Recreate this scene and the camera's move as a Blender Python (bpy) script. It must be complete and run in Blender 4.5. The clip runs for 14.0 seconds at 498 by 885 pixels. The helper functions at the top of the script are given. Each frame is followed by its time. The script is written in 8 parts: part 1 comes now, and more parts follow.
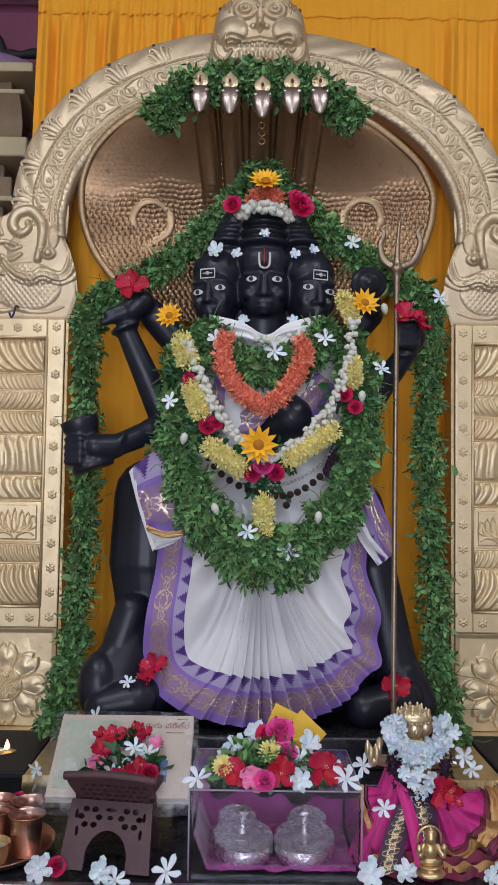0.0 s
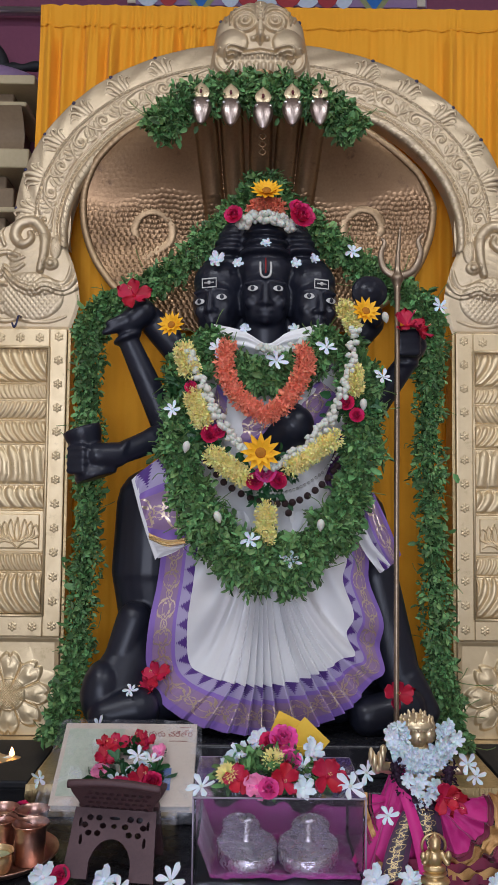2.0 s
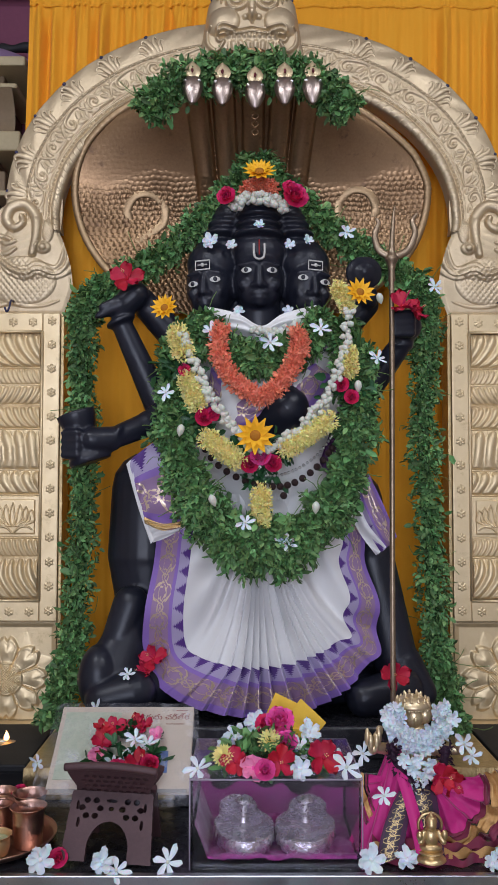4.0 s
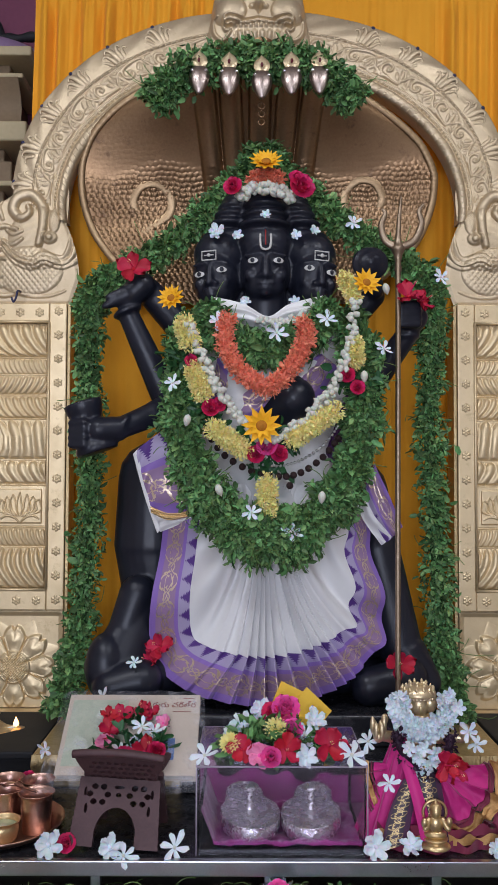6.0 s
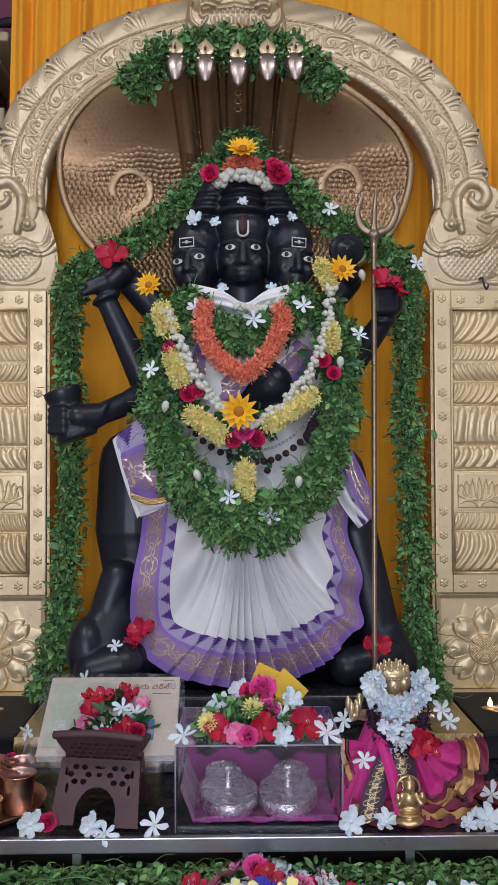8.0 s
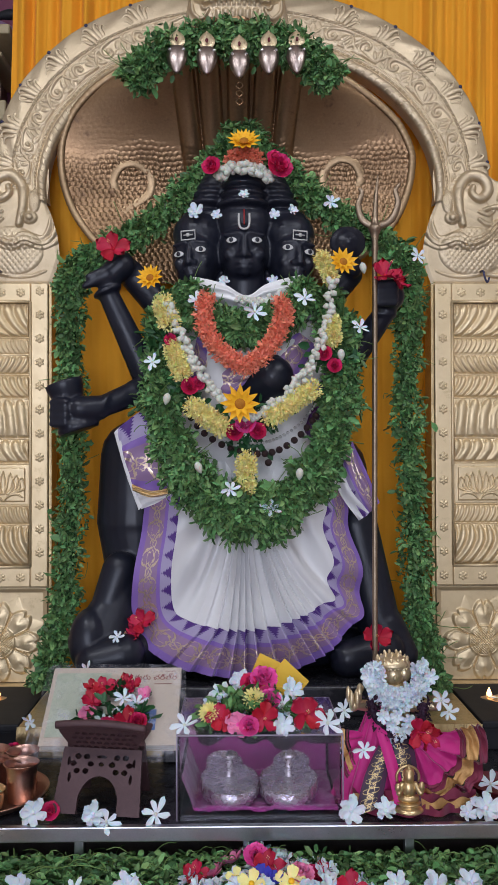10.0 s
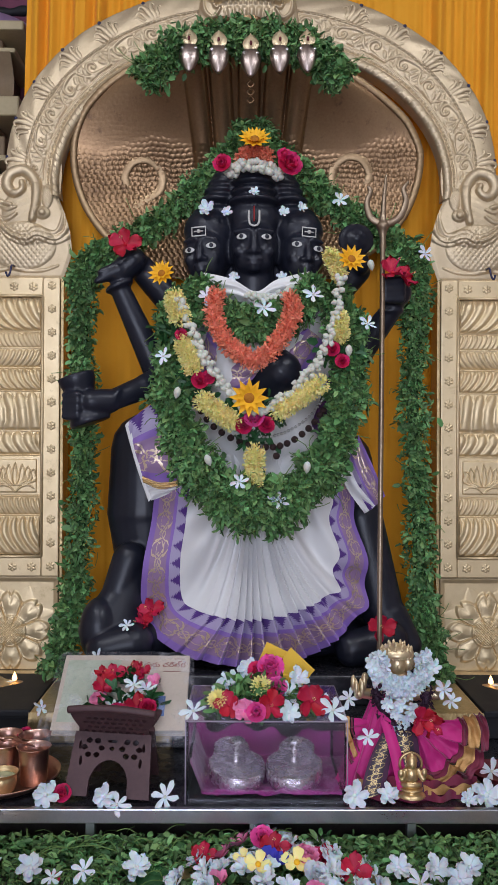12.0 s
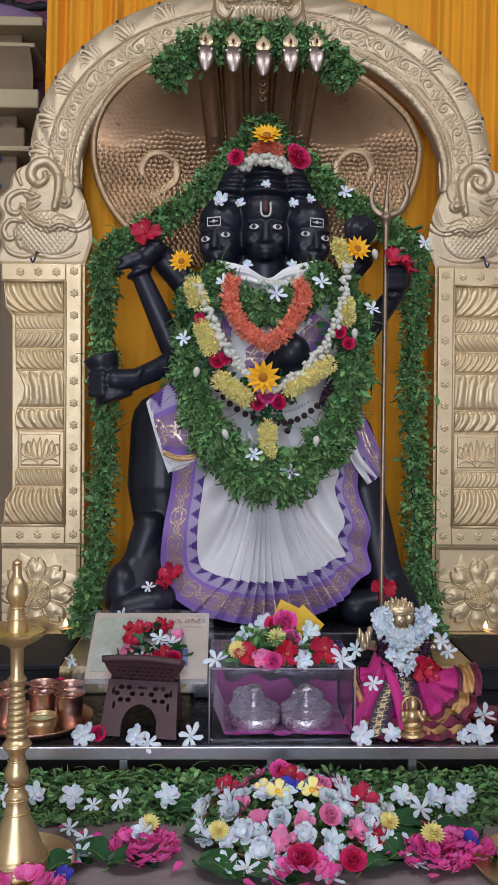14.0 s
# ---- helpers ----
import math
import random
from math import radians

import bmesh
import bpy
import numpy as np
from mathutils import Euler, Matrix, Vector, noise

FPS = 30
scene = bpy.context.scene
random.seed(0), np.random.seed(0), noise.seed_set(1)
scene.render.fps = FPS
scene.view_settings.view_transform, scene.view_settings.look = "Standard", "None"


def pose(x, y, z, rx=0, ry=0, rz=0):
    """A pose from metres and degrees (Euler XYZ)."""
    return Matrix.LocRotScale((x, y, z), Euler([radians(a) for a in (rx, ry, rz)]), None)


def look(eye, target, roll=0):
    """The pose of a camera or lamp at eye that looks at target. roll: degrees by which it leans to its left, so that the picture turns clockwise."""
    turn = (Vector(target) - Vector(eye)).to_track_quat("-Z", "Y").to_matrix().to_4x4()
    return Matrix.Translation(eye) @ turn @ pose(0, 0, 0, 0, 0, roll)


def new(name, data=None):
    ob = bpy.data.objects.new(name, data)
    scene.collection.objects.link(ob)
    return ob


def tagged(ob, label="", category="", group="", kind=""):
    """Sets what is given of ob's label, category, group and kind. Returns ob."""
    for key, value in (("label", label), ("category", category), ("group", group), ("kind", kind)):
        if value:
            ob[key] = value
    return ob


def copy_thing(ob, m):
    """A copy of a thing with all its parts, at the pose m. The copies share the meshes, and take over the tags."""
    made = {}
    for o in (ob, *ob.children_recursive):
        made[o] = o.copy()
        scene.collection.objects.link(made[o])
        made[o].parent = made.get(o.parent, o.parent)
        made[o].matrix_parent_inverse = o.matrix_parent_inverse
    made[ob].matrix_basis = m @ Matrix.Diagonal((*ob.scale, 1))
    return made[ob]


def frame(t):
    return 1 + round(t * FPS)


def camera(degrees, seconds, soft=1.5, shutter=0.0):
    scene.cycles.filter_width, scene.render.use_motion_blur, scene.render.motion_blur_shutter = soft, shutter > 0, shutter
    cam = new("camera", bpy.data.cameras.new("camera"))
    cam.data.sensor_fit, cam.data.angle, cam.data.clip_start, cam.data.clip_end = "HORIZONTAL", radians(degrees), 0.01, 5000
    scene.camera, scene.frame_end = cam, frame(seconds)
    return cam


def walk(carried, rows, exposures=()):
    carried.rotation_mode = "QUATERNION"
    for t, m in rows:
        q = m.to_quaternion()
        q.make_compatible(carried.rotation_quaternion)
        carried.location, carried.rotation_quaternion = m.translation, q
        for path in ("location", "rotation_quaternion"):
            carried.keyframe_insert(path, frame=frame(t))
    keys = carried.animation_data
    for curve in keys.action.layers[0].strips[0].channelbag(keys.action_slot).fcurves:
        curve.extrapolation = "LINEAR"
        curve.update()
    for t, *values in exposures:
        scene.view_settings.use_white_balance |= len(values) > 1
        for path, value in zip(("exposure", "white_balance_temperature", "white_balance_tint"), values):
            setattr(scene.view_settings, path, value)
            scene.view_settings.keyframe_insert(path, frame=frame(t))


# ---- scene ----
cam = camera(32.7, 14.0, soft=1.2)
PATH = [
    (0, (0.021, 0.16, 1.491), (0.031, 2.157, 1.602), 0.8),
    (0.5, (0.023, 0.159, 1.491), (0.031, 2.155, 1.615), 0.7),
    (1, (0.016, 0.155, 1.491), (0.023, 2.151, 1.623), 0.7),
    (1.5, (0.009, 0.147, 1.49), (0.015, 2.142, 1.627), 0.7),
    (2, (0.017, 0.153, 1.485), (0.026, 2.148, 1.621), 0.6),
    (2.5, (0.024, 0.162, 1.483), (0.036, 2.158, 1.609), 0.3),
    (3, (0.027, 0.161, 1.483), (0.04, 2.158, 1.602), 0.1),
    (5.5, (0.025, 0.16, 1.479), (0.031, 2.159, 1.557), 0.2),
    (6, (0.022, 0.154, 1.479), (0.024, 2.153, 1.558), 0.2),
    (6.5, (0.024, 0.148, 1.479), (0.029, 2.147, 1.552), 0.1),
    (7, (0.035, 0.141, 1.479), (0.051, 2.14, 1.542), -0.1),
    (7.5, (0.044, 0.137, 1.475), (0.067, 2.137, 1.526), -0.2),
    (8, (0.045, 0.131, 1.478), (0.075, 2.131, 1.523), -0.2),
    (10.5, (0.044, 0.119, 1.475), (0.07, 2.118, 1.499), -0.1),
    (11, (0.041, 0.111, 1.475), (0.064, 2.111, 1.493), 0.0),
    (11.5, (0.039, 0.101, 1.473), (0.058, 2.101, 1.488), 0.1),
    (12, (0.035, 0.087, 1.475), (0.052, 2.087, 1.489), 0.3),
    (12.5, (0.036, 0.081, 1.47), (0.049, 2.081, 1.478), 0.4),
    (13, (0.038, 0.068, 1.457), (0.054, 2.068, 1.441), 0.5),
    (13.5, (0.003, 0.02, 1.46), (0.042, 2.02, 1.434), 0.4),
    (14, (-0.028, -0.077, 1.46), (0.016, 1.923, 1.43), 0.4),
]
walk(cam, [(t, look(eye, target, roll)) for t, eye, target, roll in PATH])

# ---- world and light ----
world = bpy.data.worlds.new("sky")
scene.world = world
world.use_nodes = True
_wn = world.node_tree.nodes
_sky = _wn.new("ShaderNodeTexSky")
_sky.sky_type = "NISHITA"
_sky.sun_disc = False
_sky.sun_elevation = radians(50)
_sky.sun_rotation = radians(160)
world.node_tree.links.new(_sky.outputs[0], _wn["Background"].inputs[0])
_wn["Background"].inputs[1].default_value = 0.1


def area_lamp(name, eye, target, sx, sy, power, color):
    data = bpy.data.lights.new(name, "AREA")
    data.shape, data.size, data.size_y = "RECTANGLE", sx, sy
    data.energy, data.color = power, color
    ob = new(name, data)
    ob.matrix_basis = look(eye, target)
    return ob


# daylight through the hall's wide entrance behind the viewer, and two ceiling lamps
area_lamp("entrance_daylight", (-0.4, -3.9, 1.9), (0.0, 2.0, 1.5), 3.0, 2.4, 148, (0.735, 0.79, 1.0))
area_lamp("ceiling_lamp_near", (-0.9, 0.5, 3.55), (-0.6, 1.0, 0.0), 1.2, 0.3, 24, (0.86, 0.90, 1.0))
area_lamp("ceiling_lamp_far", (1.2, 0.6, 3.55), (0.8, 1.1, 0.0), 1.2, 0.3, 20, (0.86, 0.90, 1.0))


# ---- materials ----
class Nodes:
    """Short hand for building a node tree."""

    def __init__(self, name):
        self.m = bpy.data.materials.new(name)
        self.m.use_nodes = True
        self.t = self.m.node_tree
        self.bsdf = self.t.nodes["Principled BSDF"]

    def add(self, kind, ins=(), **props):
        n = self.t.nodes.new("ShaderNode" + kind)
        for k, v in props.items():
            setattr(n, k, v)
        for k, v in dict(ins).items():
            self.put(n, k, v)
        return n

    def put(self, n, k, v):
        if hasattr(v, "bl_idname") and hasattr(v, "is_output"):
            self.t.links.new(v, n.inputs[k])
        else:
            n.inputs[k].default_value = v

    def math(self, op, a, b=0.0, c=0.0):
        return self.add("Math", {0: a, 1: b, 2: c}, operation=op).outputs[0]

    def mix(self, f, a, b):
        n = self.add("Mix", {0: f}, data_type="RGBA")
        for k, v in ((6, a), (7, b)):
            self.put(n, k, v if hasattr(v, "is_output") else (*v, 1.0))
        return n.outputs[2]

    def noise(self, scale, detail=4.0, rough=0.6, co=None):
        n = self.add("TexNoise", {"Scale": scale, "Detail": detail, "Roughness": rough})
        self.t.links.new(co if co else self.coords(), n.inputs["Vector"])
        return n.outputs[0]

    def coords(self):
        if not hasattr(self, "co"):
            self.co = self.add("TexCoord").outputs["Object"]
        return self.co

    def ramp(self, x, lo, hi):
        return self.add("MapRange", {0: x, 1: lo, 2: hi}).outputs[0]


def mat(name, col, col2=None, rough=0.5, metal=0.0, scale=8.0, fine=120.0, bump=0.15, dist=0.002,
        island=0.0, each=0.0, rough2=None, sss=0.0, trans=0.0, ior=1.45, sheen=0.0, coat=0.0, stain=None):
    """A surface with variation at two scales, relief, and shifts from piece to piece."""
    k = Nodes(name)
    col2 = col2 or tuple(c * 0.72 for c in col)
    big, small = k.noise(scale), k.noise(fine, 3.0)
    f = k.math("ADD", k.math("MULTIPLY", k.ramp(big, 0.3, 0.7), 0.65), k.math("MULTIPLY", k.ramp(small, 0.3, 0.7), 0.35))
    c = k.mix(f, col, col2)
    if stain:
        c = k.mix(k.ramp(k.noise(scale * 3, 6.0, 0.7), 0.58, 0.72), c, stain)
    if island or each:
        r = k.add("NewGeometry").outputs["Random Per Island"] if island else k.add("ObjectInfo").outputs["Random"]
        a = island or each
        val = k.math("ADD", 1.0 - a, k.math("MULTIPLY", r, 2 * a))
        hue = k.math("ADD", 0.5 - 0.04 * a, k.math("MULTIPLY", k.math("FRACT", k.math("MULTIPLY", r, 7.3)), 0.08 * a))
        c = k.add("HueSaturation", {"Hue": hue, "Value": val, "Color": c}).outputs[0]
    k.put(k.bsdf, "Base Color", c)
    lo, hi = rough, rough2 if rough2 is not None else min(1.0, rough + 0.12)
    k.put(k.bsdf, "Roughness", k.math("ADD", lo, k.math("MULTIPLY", f, hi - lo)))
    k.put(k.bsdf, "Metallic", metal)
    k.put(k.bsdf, "IOR", ior)
    if sss:
        k.put(k.bsdf, "Subsurface Weight", sss)
        k.put(k.bsdf, "Subsurface Scale", 0.006)
    if trans:
        k.put(k.bsdf, "Transmission Weight", trans)
    if sheen:
        k.put(k.bsdf, "Sheen Weight", sheen)
    if coat:
        k.put(k.bsdf, "Coat Weight", coat)
        k.put(k.bsdf, "Coat Roughness", 0.15)
    if bump:
        b = k.add("Bump", {"Strength": bump, "Distance": dist, "Height": k.math("ADD", small, k.math("MULTIPLY", big, 0.6))})
        k.put(k.bsdf, "Normal", b.outputs[0])
    return k.m


M_BRASS_SHEET = mat("beaten brass sheet", (0.82, 0.655, 0.405), (0.70, 0.54, 0.31), 0.37, 0.62, 5, 48, 0.20, 0.003, rough2=0.52, stain=(0.53, 0.39, 0.20))
M_BRASS_PALE = mat("pale tarnished brass", (0.67, 0.54, 0.36), (0.55, 0.435, 0.275), 0.38, 0.64, 6, 60, 0.3, 0.003, rough2=0.55, stain=(0.44, 0.33, 0.20))
M_COPPER_HOOD = mat("beaten copper brass", (0.37, 0.232, 0.122), (0.245, 0.148, 0.080), 0.30, 0.86, 9, 160, 0.25, 0.001, rough2=0.46, stain=(0.18, 0.11, 0.065))
M_HOODRIM = mat("pale hood edge brass", (0.47, 0.325, 0.180), (0.36, 0.24, 0.13), 0.36, 0.75, 10, 160, 0.25, 0.001, rough2=0.5)
M_GILT = mat("pale gilding", (0.86, 0.72, 0.48), (0.68, 0.52, 0.30), 0.3, 0.75, 50, 300, 0.2, 0.001)
M_BRASS = mat("polished lamp brass", (0.80, 0.605, 0.335), (0.64, 0.47, 0.235), 0.33, 0.85, 14, 300, 0.1, 0.0005, rough2=0.4)
M_COPPER = mat("worn copper", (0.72, 0.46, 0.37), (0.56, 0.32, 0.25), 0.25, 1.0, 16, 250, 0.1, 0.0005, rough2=0.42)
M_SILVER = mat("engraved silver", (0.90, 0.89, 0.88), (0.60, 0.59, 0.58), 0.18, 0.92, 60, 170, 0.6, 0.003, rough2=0.36)
M_SNAKE = mat("silvered copper", (0.55, 0.46, 0.41), (0.34, 0.26, 0.23), 0.30, 1.0, 30, 200, 0.2, 0.001)
M_GOLD = mat("gilded metal", (0.78, 0.60, 0.34), (0.55, 0.38, 0.18), 0.3, 0.9, 40, 300, 0.2, 0.001)
M_RIVET = mat("dark rivet", (0.06, 0.06, 0.13), None, 0.4, 0.5, 60, 300)
M_CURTAIN = mat("orange curtain cloth", (0.88, 0.395, 0.020), (0.78, 0.325, 0.013), 0.75, 0, 3, 700, 0.2, 0.0006, sheen=0.05)
M_WALL = mat("maroon painted wall", (0.20, 0.055, 0.10), (0.16, 0.045, 0.085), 0.7, 0, 2, 90, 0.15)
M_HALL = mat("cream painted plaster", (0.72, 0.66, 0.55), (0.64, 0.58, 0.47), 0.8, 0, 1.5, 60, 0.15)
M_MOULD = mat("pale gold moulding paint", (0.52, 0.43, 0.25), (0.42, 0.34, 0.19), 0.5, 0, 4, 80, 0.15)
M_CREAM = mat("brown moulding paint", (0.28, 0.20, 0.115), (0.20, 0.14, 0.08), 0.6, 0, 4, 80, 0.15)
M_LILAC = mat("mauve painted plaster", (0.30, 0.20, 0.33), (0.24, 0.15, 0.27), 0.6, 0, 4, 80, 0.15)
M_IDOL = mat("oiled black stone", (0.010, 0.011, 0.018), (0.016, 0.018, 0.030), 0.30, 0, 12, 160, 0.14, 0.001, rough2=0.46)
M_GRANITE = mat("black granite", (0.011, 0.011, 0.014), (0.024, 0.024, 0.028), 0.2, 0, 30, 500, 0.04, 0.0005, rough2=0.34)
M_FLOORSTONE = mat("grey brown stone", (0.32, 0.262, 0.25), (0.22, 0.178, 0.168), 0.4, 0, 12, 220, 0.3, 0.001, rough2=0.6, stain=(0.32, 0.275, 0.26))
M_STEEL = mat("brushed steel", (0.60, 0.61, 0.63), (0.44, 0.45, 0.47), 0.26, 1.0, 20, 400, 0.1, 0.0005)
M_DAIS = mat("worn brass step", (0.62, 0.47, 0.24), (0.46, 0.34, 0.17), 0.35, 0.8, 14, 120, 0.5, 0.003, rough2=0.55, stain=(0.28, 0.20, 0.11))
M_LEAF = mat("fresh basil leaf", (0.175, 0.325, 0.115), (0.095, 0.215, 0.070), 0.5, 0, 40, 300, 0.1, 0.001, island=0.62, sss=0.1)
M_LEAFBIG = mat("broad green leaf", (0.03, 0.12, 0.035), (0.022, 0.085, 0.03), 0.38, 0, 20, 200, 0.2, 0.001, each=0.2)
M_STEM = mat("green stem", (0.16, 0.27, 0.07), None, 0.5, 0, 40, 300)
M_WHITE = mat("white petal", (0.76, 0.80, 0.84), (0.71, 0.75, 0.79), 0.55, 0, 40, 300, 0.05, 0.0005, each=0.05, sss=0.4)
M_BUD = mat("jasmine bud", (0.68, 0.68, 0.62), (0.60, 0.61, 0.50), 0.55, 0, 60, 300, 0.1, 0.0008, island=0.1, sss=0.15)
M_RED = mat("red hibiscus petal", (0.56, 0.012, 0.045), (0.44, 0.008, 0.04), 0.5, 0, 50, 250, 0.2, 0.001, each=0.15, sss=0.1)
M_CRIMSON = mat("crimson rose petal", (0.70, 0.022, 0.13), (0.58, 0.015, 0.10), 0.5, 0, 50, 250, 0.2, 0.001, each=0.18, sss=0.1)
M_PINK = mat("pink petal", (0.90, 0.12, 0.42), (0.80, 0.07, 0.34), 0.5, 0, 50, 250, 0.2, 0.001, each=0.15, sss=0.12)
M_HOTPINK = mat("light magenta petal", (0.92, 0.20, 0.50), (0.86, 0.12, 0.40), 0.5, 0, 50, 250, 0.2, 0.001, each=0.15, sss=0.12)
M_PALEPINK = mat("soft pink petal", (0.85, 0.30, 0.48), (0.80, 0.20, 0.40), 0.5, 0, 50, 250, 0.2, 0.001, each=0.12, sss=0.12)
M_YELLOW = mat("yellow petal", (1.0, 0.88, 0.40), (0.98, 0.82, 0.28), 0.55, 0, 60, 300, 0.2, 0.001, island=0.06, sss=0.3)
M_ORANGEFLOWER = mat("amber petal", (0.95, 0.55, 0.02), (0.90, 0.45, 0.012), 0.55, 0, 60, 300, 0.15, 0.001, island=0.08)
M_CORAL = mat("coral orange petal", (0.92, 0.31, 0.19), (0.87, 0.245, 0.14), 0.55, 0, 50, 300, 0.2, 0.001, island=0.15, sss=0.1)
M_BLUE = mat("blue petal", (0.05, 0.06, 0.50), (0.03, 0.03, 0.35), 0.5, 0, 50, 300, each=0.1)
M_DISC = mat("flower heart", (0.48, 0.20, 0.015), (0.35, 0.12, 0.01), 0.8, 0, 200, 600, 0.6, 0.002)
M_SILK = mat("white silk cloth", (0.85, 0.84, 0.825), (0.80, 0.79, 0.78), 0.55, 0, 6, 900, 0.12, 0.0004, sheen=0.3)
M_PINKCLOTH = mat("magenta silk cloth", (0.64, 0.012, 0.22), (0.50, 0.010, 0.18), 0.5, 0, 12, 800, 0.2, 0.0006, sheen=0.4)
M_WOOD = mat("dark stained wood", (0.095, 0.046, 0.048), (0.062, 0.029, 0.032), 0.5, 0, 14, 180, 0.3, 0.0015)
M_BEAD = mat("dark seed bead", (0.035, 0.014, 0.014), None, 0.55, 0, 200, 700, 0.8, 0.003)
M_PAPERBOARD = mat("beige printed cover", (0.54, 0.46, 0.38), (0.50, 0.42, 0.34), 0.4, 0, 12, 200, 0.05)
M_PAPER = mat("paper edge", (0.75, 0.72, 0.65), None, 0.8, 0, 60, 500)
M_INK = mat("dark red ink", (0.28, 0.05, 0.04), None, 0.6, 0, 60, 500)
M_INKDARK = mat("black ink", (0.03, 0.03, 0.03), None, 0.6, 0, 60, 500)
M_PICTURE = mat("printed green picture", (0.50, 0.52, 0.42), (0.32, 0.38, 0.28), 0.4, 0, 30, 90, 0.0)
M_BLACKBOX = mat("black lacquered box", (0.008, 0.008, 0.010), (0.013, 0.013, 0.016), 0.6, 0, 10, 200)
M_GHEE = mat("golden oil", (0.45, 0.30, 0.05), None, 0.08, 0, 20, 200, 0.02)
M_YCARD = mat("yellow card", (0.85, 0.55, 0.06), (0.80, 0.48, 0.04), 0.6, 0, 20, 300)
M_MAROON = mat("maroon lacquer", (0.14, 0.012, 0.02), None, 0.35, 0, 20, 200)


def clear(name, tint, rough):
    k = Nodes(name)
    k.put(k.bsdf, "Base Color", (*tint, 1))
    k.put(k.bsdf, "Transmission Weight", 1.0)
    k.put(k.bsdf, "Roughness", k.math("MULTIPLY", k.ramp(k.noise(9), 0.3, 0.7), rough))
    k.put(k.bsdf, "IOR", 1.42)
    return k.m


M_ACRYLIC = clear("clear acrylic", (0.86, 0.82, 0.90), 0.10)
M_EDGE = mat("pale acrylic edge", (0.42, 0.36, 0.44), (0.30, 0.25, 0.32), 0.2, 0, 30, 200, 0.05)


def film():
    k = Nodes("crinkled clear film")
    k.put(k.bsdf, "Base Color", (0.75, 0.75, 0.82, 1))
    k.put(k.bsdf, "Roughness", 0.12)
    # cloudy patches of more opaque pale colour paint haze and highlights on the film
    k.put(k.bsdf, "Alpha", k.math("ADD", 0.04, k.math("MULTIPLY", k.ramp(k.noise(26, 5.0), 0.50, 0.74), 0.42)))
    return k.m


M_FILM = film()


def flame_material():
    k = Nodes("flame")
    k.put(k.bsdf, "Emission Color", (1.0, 0.44, 0.12, 1))
    k.put(k.bsdf, "Emission Strength", 4.5)
    return k.m


M_FLAME = flame_material()


